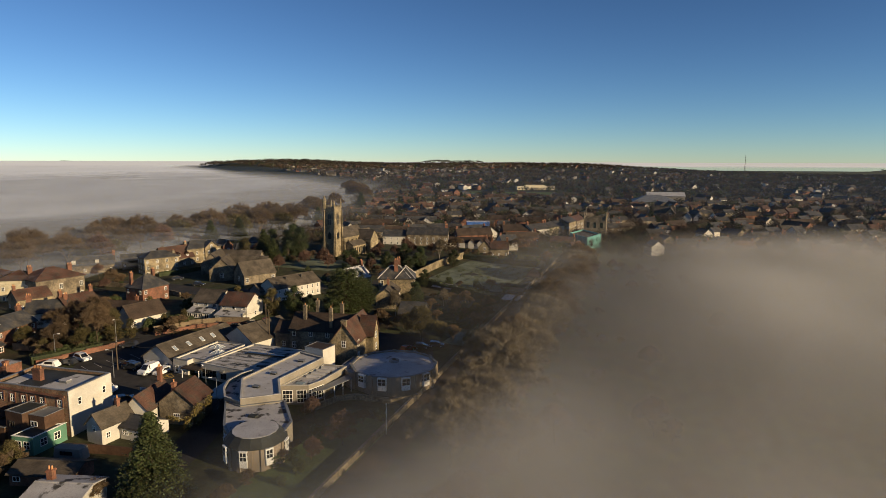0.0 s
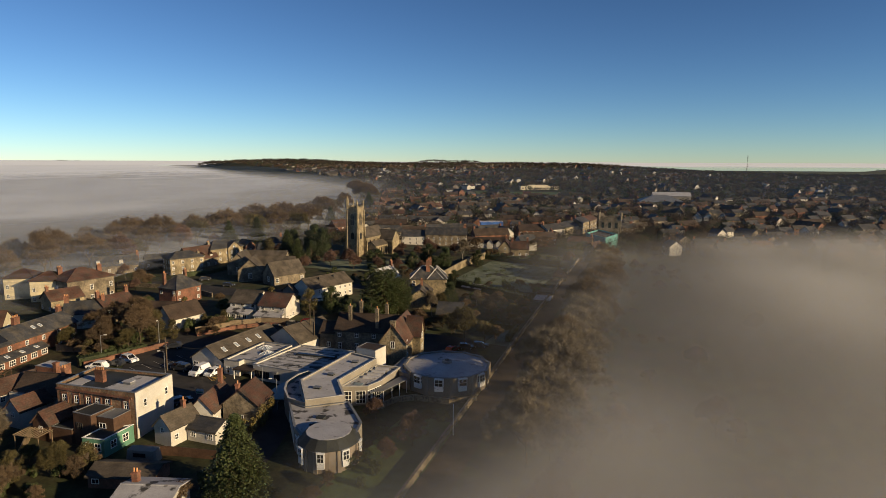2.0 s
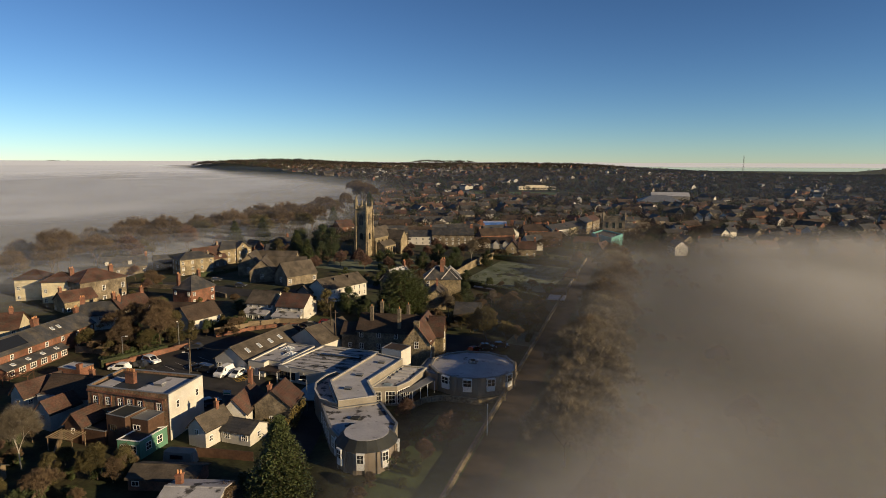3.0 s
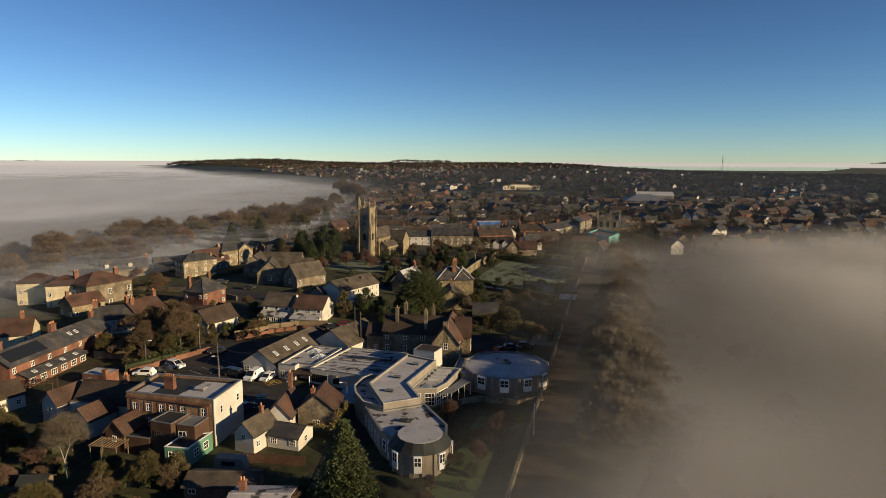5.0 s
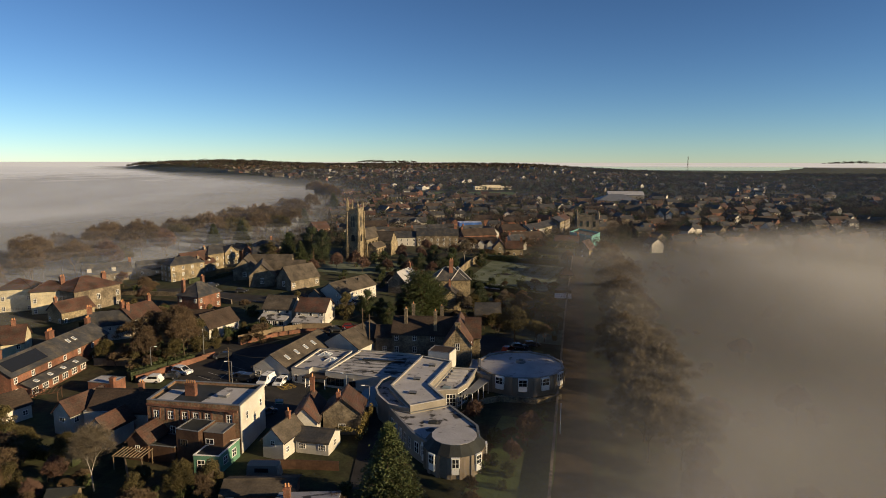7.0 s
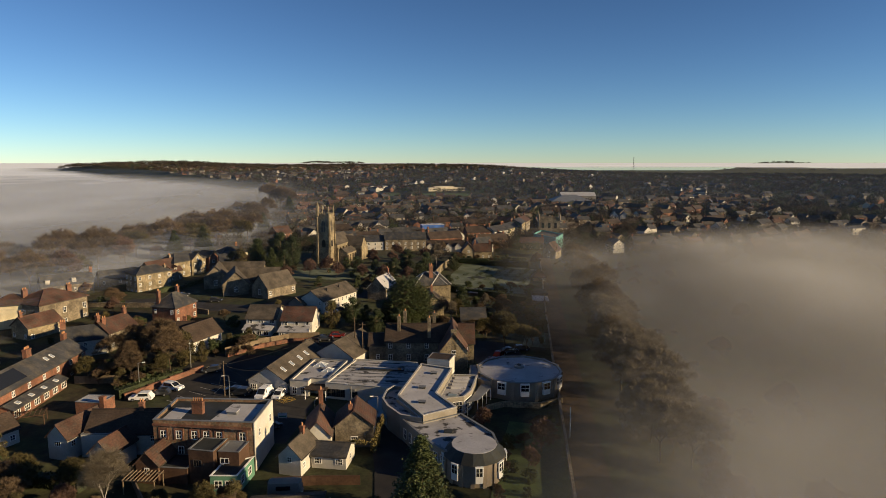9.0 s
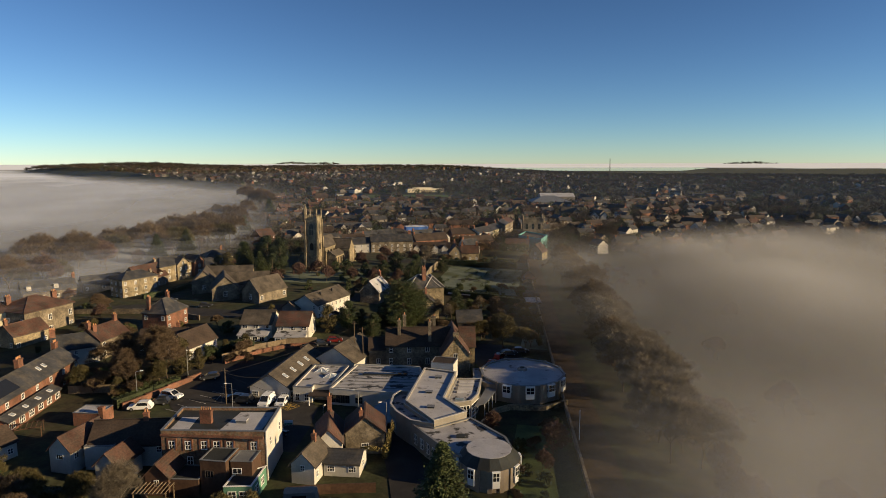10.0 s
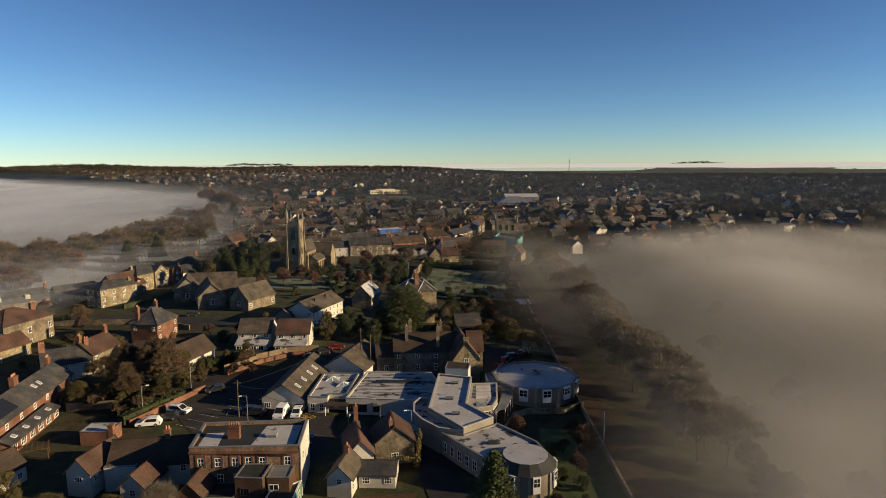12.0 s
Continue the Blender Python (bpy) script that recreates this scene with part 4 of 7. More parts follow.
TB = house("care_home", "tall stone block with a slate roof and a front gable", -180.2, 218.2, 72, 16, 9, 8.6, 11.2, GOLD, SLATE, "hip", z=1.0, wins=(("f", 5, (0.8, 3.3, 5.8), 0.9, 1.3), ("l", 2, (0.8, 3.3, 5.8), 0.9, 1.3)), chims=((-6, 0, 11.2, STONE, 0.9, 0.9, 2),), category="apartment block", group="care home blocks")
fg = part("front_gable", wall_shape(2.0, 6.0, 8.6, 11.0, "gable"), GOLD, TB, m=pose(3.0, -4.2, 0, 0, 0, 90))
part("roof", roof_shape(2.6, 6.0, 8.6, 11.0, "gable", 0.2), SLATE, fg)
for u, z in ((-1.4, 0.8), (1.4, 0.8), (-1.4, 3.3), (1.4, 3.3), (-1.4, 5.8), (1.4, 5.8), (0.0, 8.2)):
    window(fg, side_pose("l", 2.0, 6.0, u, z), 0.9, 1.3)
house("care_home", "narrow brick gabled bay with white windows", -174.2, 227.8, 162, 6.0, 5.0, 8.0, 10.2, BRICK, SLATE, z=1.4, wins=(("r", 1, (3.2, 5.4), 1.2, 1.3), ("l", 1, (3.2, 5.4), 1.2, 1.3)), category="apartment block", group="care home blocks")
house("villa", "white two-storey house with a low slate roof", -172.6, 237.4, 72, 12.5, 8.5, 5.2, 7.2, WHITE, SLATE, "hip", z=1.6, wins=(("f", 4, (0.9, 3.2), 0.8, 1.2), ("l", 2, (3.2,), 0.8, 1.2)))
house("villa", "cream house with a grey slate roof", -178.0, 258.0, 40, 12, 9, 5.6, 8.0, CREAM, SLATE, "hip", z=1.4, wins=(("f", 4, (0.9, 3.4), 0.8, 1.2),), chims=((2, 0, 9.4, BRICK, 0.9, 0.8, 2),))
ST = house("stable", "long green-grey slate roofed stable in the mist", -208.9, 190.2, 46, 16, 8, 3.6, 6.6, STONE, SLATE, wins=(("f", 4, (1.0,), 0.9, 1.1),), chims=((8, 0, 8.0, BRICK, 0.9, 0.8, 2),), category="outbuilding")
for u in (-6, 2):
    part("dormer", Shape().box(u - 0.7, -3.6, 3.4, u + 0.7, -1.2, 5.4), WHITE, ST)
house("stable", "low stone outbuilding with a dark roof", -198.0, 203.5, 46, 13, 7, 3.2, 5.6, STONE, SLATE, wins=(("f", 3, (1.0,), 0.9, 1.1),), category="outbuilding")

# ---- the church ----
church = thing("church", "stone parish church with a tall pinnacled west tower", "church", pose(-128.4, 242.6, 4.3, 0, 0, 83))
TW, TH = 5.2, 22.6
tower = part("tower", Shape().box(-TW / 2, -TW / 2, -1.5, TW / 2, TW / 2, TH - 1.2), GOLD, church)
for sx in (-1, 1):
    for sy in (-1, 1):
        for z0, z1, r in ((-1.5, 7, 0.85), (7, 13, 0.65), (13, TH - 2.0, 0.45)):
            cx, cy = sx * TW / 2, sy * TW / 2
            part("buttress", Shape().box(cx - 0.5 * r, cy - r if sy < 0 else cy - 0.1, z0, cx + 0.5 * r, cy + 0.1 if sy < 0 else cy + r, z1), GOLD, tower)
            part("buttress", Shape().box(cx - r if sx < 0 else cx - 0.1, cy - 0.5 * r, z0, cx + 0.1 if sx < 0 else cx + r, cy + 0.5 * r, z1 - 0.15), GOLD, tower)
        stair = (sx, sy) == (-1, 1)
        pin = Shape().tube((sx * (TW / 2 - 0.1), sy * (TW / 2 - 0.1), TH - 1.4), (sx * (TW / 2 - 0.1), sy * (TW / 2 - 0.1), TH + (1.9 if stair else 0.8)), 0.85 if stair else 0.36, 0.75 if stair else 0.3, 8, cap=True)
        pin.tube((sx * (TW / 2 - 0.1), sy * (TW / 2 - 0.1), TH + (1.9 if stair else 0.8)), (sx * (TW / 2 - 0.1), sy * (TW / 2 - 0.1), TH + (4.4 if stair else 2.8)), 0.95 if stair else 0.46, 0.03, 8)
        part("pinnacle", pin, GOLD, tower)
bt = Shape()
for k in range(9):
    u = -TW / 2 + 0.45 + k * (TW - 0.9) / 8
    for q in (Matrix.Identity(4), pose(0, 0, 0, 0, 0, 90), pose(0, 0, 0, 0, 0, 180), pose(0, 0, 0, 0, 0, 270)):
        bt.box(u - 0.22, -TW / 2 - 0.12, TH - 1.2, u + 0.22, -TW / 2 + 0.2, TH - (0.1 if k % 2 else 0.65), m=q)
for q in (0, 90, 180, 270):
    bt.box(-TW / 2 - 0.15, -TW / 2 - 0.17, TH - 1.45, TW / 2 + 0.15, -TW / 2 + 0.25, TH - 1.2, m=pose(0, 0, 0, 0, 0, q))
    bt.box(-TW / 2 - 0.12, -TW / 2 - 0.14, 13.0, TW / 2 + 0.12, -TW / 2 + 0.1, 13.25, m=pose(0, 0, 0, 0, 0, q))
    bt.box(-TW / 2 - 0.12, -TW / 2 - 0.14, 7.0, TW / 2 + 0.12, -TW / 2 + 0.1, 7.25, m=pose(0, 0, 0, 0, 0, q))
part("battlement", bt, GOLD, tower)
for q in (0, 90, 180, 270):
    o = Shape()
    arch = [(-0.9, 0), (0.9, 0), (0.9, 3.6), (0.5, 4.5), (0, 5.0), (-0.5, 4.5), (-0.9, 3.6)]
    o.add([(x, -TW / 2 - 0.02, 14.2 + z) for x, z in arch] + [(x, -TW / 2 + 0.3, 14.2 + z) for x, z in arch], [(0, 1, 2, 3, 4, 5, 6)] + [(k, k + 7, (k + 1) % 7 + 7, (k + 1) % 7) for k in range(7)])
    bo = part("belfry_opening", o, DARKPAINT, tower, "dark louvred belfry window", m=pose(0, 0, 0, 0, 0, q))
    part("mullion", Shape().box(-0.09, -TW / 2 - 0.12, 14.2, 0.09, -TW / 2 + 0.05, 18.9).box(-0.9, -TW / 2 - 0.1, 16.4, 0.9, -TW / 2 + 0.05, 16.6), GOLD, bo)
    o2 = Shape().add([(x * 0.9, -TW / 2 - 0.02, 8.0 + z * 0.6) for x, z in arch], [(0, 1, 2, 3, 4, 5, 6)])
    part("window", o2, GLASS, tower, "dark traceried window", m=pose(0, 0, 0, 0, 0, q))


def church_range(name, x, y, rot, L, W, eave, ridge, bays, roof=OLDTILE, lower=True):
    root = part(name, wall_shape(L, W, eave, ridge, "gable"), GOLD, church, m=pose(x, y, 0, 0, 0, rot))
    part("roof", roof_shape(L, W, eave, ridge, "gable", 0.15), roof, root)
    for sd in ("f", "b"):
        for k in range(bays):
            u = -L / 2 + L * (k + 0.5) / bays
            ob = part("window", Shape().add([(x0 * 0.75, -0.03, z0 * 0.5) for x0, z0 in arch], [(0, 1, 2, 3, 4, 5, 6)]), GLASS, root, m=side_pose(sd, L, W, u, eave * 0.3))
        for k in range(bays + 1):
            u = -L / 2 + L * k / bays
            part("buttress", Shape().box(-0.28, -0.7, -1.2, 0.28, 0, eave * 0.85), GOLD, root, m=side_pose(sd, L, W, u, 0))
    return root


church_range("nave", 11.0, 0, 0, 17, 7.5, 8.2, 12.2, 5)
church_range("aisle", 11.0, -5.6, 0, 15, 5.0, 4.6, 6.4, 5)
church_range("aisle", 11.0, 5.6, 0, 15, 5.0, 4.6, 6.4, 5)
church_range("transept", 17.5, -6.0, 90, 9, 6.5, 6.6, 10.4, 1)
church_range("chancel", 24.5, 0, 0, 11, 6.5, 6.0, 9.8, 3)


# ---- villa, manor and their neighbours ----
VL = house("villa", "stone villa with slate hipped roofs, pale ridges and tall brick stacks", -77.2, 188.6, 20, 10.5, 7.6, 6.0, 9.4, GOLD, SLATE, "hip", z=2.0, caps=COPING, wins=(("f", 2, (1.0, 3.7), 1.0, 1.6), ("r", 2, (1.0, 3.7), 1.0, 1.6)), chims=((0.5, -1.5, 11.8, BRICK, 1.2, 0.8, 2), (1.2, 2.0, 11.8, BRICK, 1.2, 0.8, 2)))
house("villa_wing", "stone cross wing with a slate hipped roof and pale ridges", -74.2, 190.6, 110, 9.5, 6.2, 6.0, 9.0, GOLD, SLATE, "hip", z=2.0, caps=COPING, wins=(("f", 2, (1.0, 3.7), 0.9, 1.5),), category="house")
house("villa_wing", "lower stone wing with a tiled roof", -74.6, 176.5, 105, 12, 6.0, 3.2, 5.4, GOLD, OLDTILE, z=2.0, wins=(("f", 3, (1.0,), 1.2, 1.0, (3, 1)),), chims=((0, 0, 7.4, BRICK, 0.9, 0.7, 1),), category="annex")
house("cottage", "stone cottage with frost on its roof and a brick stack", -93.0, 190.0, 80, 11, 6.5, 4.0, 7.4, STONE, FROST, wins=(("f", 2, (1.0,), 0.9, 1.1),), chims=((4.5, 0, 9.2, BRICK, 1.0, 0.8, 2),))
MA = house("manor", "stone manor range with a brown tiled roof and four tall stacks", -72.0, 131.2, 6, 15.0, 8.4, 5.4, 8.6, STONE, BROWNTILE, z=0.6, wins=(("f", 4, (3.8,), 0.9, 1.5, (2, 2)), ("f", 4, (0.9,), 0.9, 1.5, (2, 2))), chims=((-4.5, -1.6, 10.9, STONE, 0.75, 0.75, 1), (-3.4, 3.4, 11.0, STONE, 0.75, 0.75, 1), (2.7, -3.1, 10.9, STONE, 0.75, 0.75, 1), (3.8, 1.4, 11.0, STONE, 0.75, 0.75, 1)), category="manor house")
house("manor_wing", "gabled stone cross wing with a red-brown tiled roof", -63.4, 129.0, 97, 14.0, 6.2, 5.0, 9.0, GOLD, TILE, z=0.6, wins=(("f", 2, (3.8, 0.9), 1.0, 1.6, (2, 2)), ("l", 1, (3.6,), 1.0, 1.6), ("r", 1, (3.6,), 1.0, 1.6)), chims=((-6.6, 0, 9.9, GOLD, 0.8, 1.2, 0),), category="manor house")
house("manor_porch", "steep stone porch gable facing the garden", -60.4, 131.0, 8, 3.4, 4.4, 5.2, 9.0, GOLD, TILE, z=0.6, wins=(("r", 1, (3.8, 1.0), 1.1, 1.6),), category="manor house")
house("manor_annex", "lower stone range with a brown roof", -81.4, 129.6, 8, 4.2, 6.2, 4.4, 6.4, STONE, BROWNTILE, z=0.6, wins=(("f", 1, (1.0,), 0.9, 1.2),), category="manor house")
house("barn", "dark timber barn with a slate roof", -60.8, 162.5, 8, 7.0, 8.0, 2.6, 5.0, DARKPAINT, SLATE, z=1.0, category="barn")

GA = house("garage", "long low brick garage with a grey felted roof", -79.8, 63.2, 14, 9.6, 4.6, 1.9, 2.7, BRICK, OLDTILE, z=0, wins=(("f", 2, (0.7,), 1.1, 0.8, (2, 1)),), category="garage")
part("white_sheet", Shape().box(-2.6, -2.7, -0.02, -1.9, 0.1, 0.04), CLEARFROST, GA, "pale sheet over the ridge", m=pose(0, 0, 2.55, 19))
house("house", "house with a frosted flat roof and a stout stack", -70.6, 57.4, 14, 7.5, 6.0, 3.2, 3.9, WHITE, FROST, z=0, chims=((-2.6, 1.2, 5.2, BRICK, 0.8, 0.8, 2),))
house("house", "cream house with a rusty red hipped roof", -172.0, 110.0, 35, 11, 9, 4.2, 7.4, CREAM, TILE, "gable", z=-0.5, wins=(("f", 2, (0.9, 2.6), 0.9, 1.2), ("r", 1, (2.6,), 0.9, 1.2)), chims=((3, 0, 8.8, BRICK, 0.9, 0.8, 2),))
house("cottage", "white cottage with a dark roof among shrubs", -137.5, 77.0, 70, 8, 5.5, 2.9, 4.9, WHITE, BROWNTILE, z=0, wins=(("f", 2, (0.9,), 0.9, 1.0), ("l", 1, (0.9,), 0.9, 1.0)))
house("garden_shed", "green-grey garden shed with a felt roof", -104.6, 55.6, 20, 3.4, 2.6, 2.0, 2.7, FENCEWOOD, FELT, z=0, wins=(("f", 1, (0.9,), 0.8, 0.7, (2, 1)),), category="shed")
cv = thing("caravan", "pale touring caravan parked behind a fence", "caravan", pose(-82.0, 68.4, 0, 0, 0, 10))
part("body", Shape().prism([(-2.4, -1.0), (2.2, -1.0), (2.5, -0.7), (2.5, 0.7), (2.2, 1.0), (-2.4, 1.0), (-2.6, 0.7), (-2.6, -0.7)], 0.5, 2.3, top=[(-2.2, -0.9), (2.0, -0.9), (2.2, -0.6), (2.2, 0.6), (2.0, 0.9), (-2.2, 0.9), (-2.4, 0.6), (-2.4, -0.6)]), GREYWALL, cv)
part("side_window", Shape().box(-1.2, -1.01, 1.3, 0.8, -0.95, 1.9), GLASS, cv)
for x in (-0.4, 0.4):
    part("wheel", Shape().tube((x, -1.0, 0.32), (x, -0.8, 0.32), 0.32, 0.32, 12, cap=True), RUBBER, cv)


def frame_house(name, label, category, x, y, rot, L, W, h, mat, n):
    """An open frame of posts and beams."""
    root = thing(name, label, category, pose(x, y, land(x, y), 0, 0, rot))
    for sx in (-L / 2, L / 2):
        for sy in (-W / 2, W / 2):
            part("post", Shape().box(sx - 0.06, sy - 0.06, -0.3, sx + 0.06, sy + 0.06, h), mat, root)
    for sy in (-W / 2, W / 2):
        part("beam", Shape().box(-L / 2 - 0.2, sy - 0.05, h, L / 2 + 0.2, sy + 0.05, h + 0.15), mat, root)
    for k in range(n):
        u = -L / 2 + L * k / (n - 1)
        part("rafter", Shape().box(u - 0.04, -W / 2 - 0.3, h + 0.15, u + 0.04, W / 2 + 0.3, h + 0.28), mat, root)


frame_house("pergola", "bare timber pergola beside the annex", "pergola", -103.2, 67.4, 4, 4.6, 2.6, 2.1, FENCEWOOD, 9)
frame_house("pergola", "reddish timber frame in the garden", "pergola", -137.2, 86.8, 30, 4.6, 3.0, 1.9, CLADDING, 7)
gh = thing("greenhouse", "small glass greenhouse with an aluminium frame", "greenhouse", pose(-123.6, 130.4, 0.6, 0, 0, 10))
part("glazing", roof_shape(3.6, 2.2, 1.5, 2.1, "gable", 0.0, thick=0.04), SKYGLASS, gh)
part("base", Shape().box(-1.8, -1.1, -0.8, 1.8, 1.1, 1.5), SKYGLASS, gh)
for u in (-1.8, -0.6, 0.6, 1.8):
    part("bar", Shape().tube((u, -1.12, 0), (u, -1.12, 1.5), 0.04, 0.04, 4).tube((u, -1.12, 1.5), (u, 0, 2.16), 0.04, 0.04, 4), PAINT, gh)
sg = thing("sign_board", "small white and green notice board", "sign", pose(-92.0, 93.6, 0, 0, 0, 10))
part("board", Shape().box(-0.8, -0.04, 0.6, 0.8, 0.04, 1.5), PAINT, sg)
part("band", Shape().box(-0.7, -0.06, 0.7, 0.7, -0.04, 1.0), GREENPAINT, sg)
for x in (-0.7, 0.7):
    part("post", Shape().tube((x, 0, -0.2), (x, 0, 1.5), 0.04, 0.04, 6), STEEL, sg)


# ---- the school ----
OF = house("school_office", "white gabled classroom with a long dark tiled roof", -98.8, 116.4, 84.5, 21.0, 8.6, 3.0, 5.8, WHITE, OLDTILE, z=0, wins=(("l", 2, (1.0,), 1.4, 1.1, (3, 2)), ("f", 5, (1.0,), 1.2, 1.1)), category="school", group="school buildings")
for u in (-7.5, -3.5, 0.5, 4.0):
    rooflight(OF, 21, 8.6, 3.0, 5.8, u, 0.5, -1, 0.9, 1.4)
house("school_hall", "white gabled hall with a weathered tiled roof", -88.6, 128.0, 75, 13.0, 10.0, 3.4, 6.4, WHITE, OLDTILE, z=0.3, wins=(("l", 1, (1.0,), 1.2, 1.1),), category="school", group="school buildings")
RECEPTION = [(-94.6, 104.8), (-90.6, 104.5), (-90.6, 106.3), (-87.0, 106.1), (-86.2, 118.6), (-94.0, 118.9)]
rc = flat_block("school_reception", "white school entrance block with glazed rooflights", RECEPTION, 0, 3.4, WHITE, FROST, 0.35, LEAD, "school", "school buildings")
edge_windows(rc, RECEPTION[0], RECEPTION[1], (0.25, 0.7), 0.9, 0.9, 1.5, (2, 2))
for x, y in ((-91.4, 115.4), (-88.6, 112.0)):
    sl = Shape().add([(x - 1.4, y - 1.1, 3.46), (x + 1.4, y - 1.1, 3.46), (x + 1.4, y + 1.1, 3.46), (x - 1.4, y + 1.1, 3.46), (x, y, 4.2)], [(0, 1, 4), (1, 2, 4), (2, 3, 4), (3, 0, 4)])
    pyr = part("rooflight", sl, SKYGLASS, rc, "pyramid rooflight")
    fr = Shape()
    for cx, cy in ((-1.4, -1.1), (1.4, -1.1), (1.4, 1.1), (-1.4, 1.1), (0, -1.1), (0, 1.1), (-1.4, 0), (1.4, 0)):
        fr.tube((x + cx, y + cy, 3.48), (x, y, 4.22), 0.05, 0.05, 4)
    part("lattice", fr, PAINT, pyr)
porch = part("porch_canopy", Shape().box(-91.0, 102.8, 2.5, -86.4, 106.0, 2.75), BROWNTILE, rc, "flat canopy over the entrance")
for x in (-90.8, -86.6):
    part("post", Shape().tube((x, 103.0, -0.3), (x, 103.0, 2.5), 0.09, 0.09, 6), PAINT, porch)
CLASS = [(-87.0, 104.3), (-73.3, 102.8), (-70.3, 101.6), (-68.9, 113.7), (-70.4, 118.9), (-84.6, 119.6)]
cl = flat_block("school_block", "white flat-roofed classroom block with frost on its roof", CLASS, 0, 3.4, WHITE, FROST, 0.3, COPING, "school", "school buildings")
edge_windows(cl, CLASS[0], CLASS[1], (0.06, 0.13, 0.20, 0.27), 0.9, 0.95, 1.6, (2, 2), DARKPAINT)
edge_windows(cl, CLASS[0], CLASS[1], (0.42, 0.47), 1.0, 0.8, 1.3, (2, 2), DARKPAINT)
slot = part("roof_slot", Shape().box(-82.0, 113.2, 3.46, -72.5, 114.2, 3.75), FELT, cl, "dark long rooflight upstand")
part("glazing", Shape().box(-81.8, 113.3, 3.75, -72.7, 114.1, 3.82), GLASS, slot)
for k in range(7):
    y = 105.6 + k * 1.8
    part("roof_seam", Shape().box(-86.0, y, 3.46, -70.8 + k * 0.1, y + 0.12, 3.54), LEAD, cl)
rs = random.Random(61)
for k in range(26):
    x, y = rs.uniform(-86.0, -74), rs.uniform(105.2, 118.4)
    ln = min(rs.uniform(2.0, 7.0), -70.9 - x)
    part("melted_strip", Shape().prism([(x, y), (x + ln * 0.5, y - rs.uniform(0.05, 0.2)), (x + ln, y - 0.02), (x + ln * 0.6, y + rs.uniform(0.08, 0.3))], 3.465, 3.475), FELT, cl, "bare wet felt between frost")
part("vent_box", Shape().box(-81.5, 103.0, 2.4, -80.6, 103.8, 2.9), STEEL, cl)
CENTRE = [(-70.5, 95.5), (-64.5, 86.7), (-59.1, 90.9), (-63.5, 97.3), (-61.9, 111.5), (-68.8, 113.7)]
ce = flat_block("school_block", "raised central school roof deep in frost, with a white rim", CENTRE, 0, 4.85, GREYWALL, CLEARFROST, 0.35, COPING, "school", "school buildings", rim=0.26)
for x, y in ((-66.6, 100.2), (-65.4, 108.5), (-65.6, 93.0)):
    v = part("roof_vent", Shape().box(x - 0.6, y - 0.4, 4.9, x + 0.6, y + 0.4, 5.2), FELT, ce)
    part("cowl", Shape().box(x - 0.7, y - 0.5, 5.2, x + 0.7, y + 0.5, 5.28), LEAD, v)
OUTER = [(-73.4, 99.4), (-73.3, 95.0), (-71.7, 91.6), (-68.7, 87.9), (-64.7, 86.8), (-70.6, 95.5), (-70.4, 101.4), (-72.4, 101.6)]
ou = flat_block("school_block", "curved white-rimmed school wall with a frosted gutter roof", OUTER, 0, 3.9, GREYWALL, FROST, 0.75, COPING, "school", "school buildings", rim=0.24)
edge_windows(ou, OUTER[1], OUTER[2], (0.4, 0.75), 1.0, 1.1, 1.5, (2, 2))
fan = [(-74.4, 102.6), (-76.8, 98.6), (-76.4, 94.4), (-73.8, 91.0), (-71.8, 91.5), (-73.4, 95.0), (-73.5, 101.6)]
ca = thing("entrance_canopy", "blue-grey fan-shaped entrance canopy on a slim post", "canopy", group="school buildings")
part("canopy_roof", Shape().prism(fan, 2.5, 2.7), COPPER, ca)
part("post", Shape().tube((-75.4, 95.4, -0.3), (-75.4, 95.4, 2.5), 0.12, 0.12, 8), STEEL, ca)
part("post", Shape().tube((-75.2, 99.6, -0.3), (-75.2, 99.6, 2.5), 0.12, 0.12, 8), STEEL, ca)
pl = flat_block("plant_room", "white plant room with a dark flat roof on the school", [(-67.4, 113.4), (-62.6, 112.5), (-61.9, 116.6), (-66.8, 117.6)], 3, 6.4, WHITE, BROWNTILE, 0.08, LEAD, "school", "school buildings", rim=0.12)
ATRIUM = [(-63.4, 97.4), (-58.5, 99.4), (-57.3, 102.8), (-56.6, 111.6), (-61.8, 111.4)]
at = flat_block("school_atrium", "glazed school room with barrel rooflights", ATRIUM, 0, 3.6, GREYWALL, FROST, 0.25, COPING, "school", "school buildings", rim=0.25)
edge_windows(at, ATRIUM[0], ATRIUM[1], (0.25, 0.75), 0.5, 1.9, 2.5, (3, 3))
edge_windows(at, ATRIUM[1], ATRIUM[2], (0.25, 0.75), 0.5, 1.9, 2.5, (3, 3))
for k in range(4):
    m = pose(-60.0 + 0.10 * k, 104.2 + 1.8 * k, 3.66, 0, 0, 4)
    br = Shape()
    for j in range(8):
        a0, a1 = math.pi * j / 8, math.pi * (j + 1) / 8
        br.add([(-1.5, -0.6 * math.cos(a0), 0.45 * math.sin(a0)), (1.5, -0.6 * math.cos(a0), 0.45 * math.sin(a0)), (1.5, -0.6 * math.cos(a1), 0.45 * math.sin(a1)), (-1.5, -0.6 * math.cos(a1), 0.45 * math.sin(a1))], [(0, 1, 2, 3)])
    part("barrel_rooflight", br, CLEARFROST, at, "frosted barrel rooflight", m=m)
part("skylight", Shape().box(-61.6, 99.6, 3.66, -60.0, 100.8, 3.8), COPPER, at, "teal flat rooflight")
pg = thing("pergola", "glazed walkway on slim white posts by the lawn", "canopy", group="school buildings")
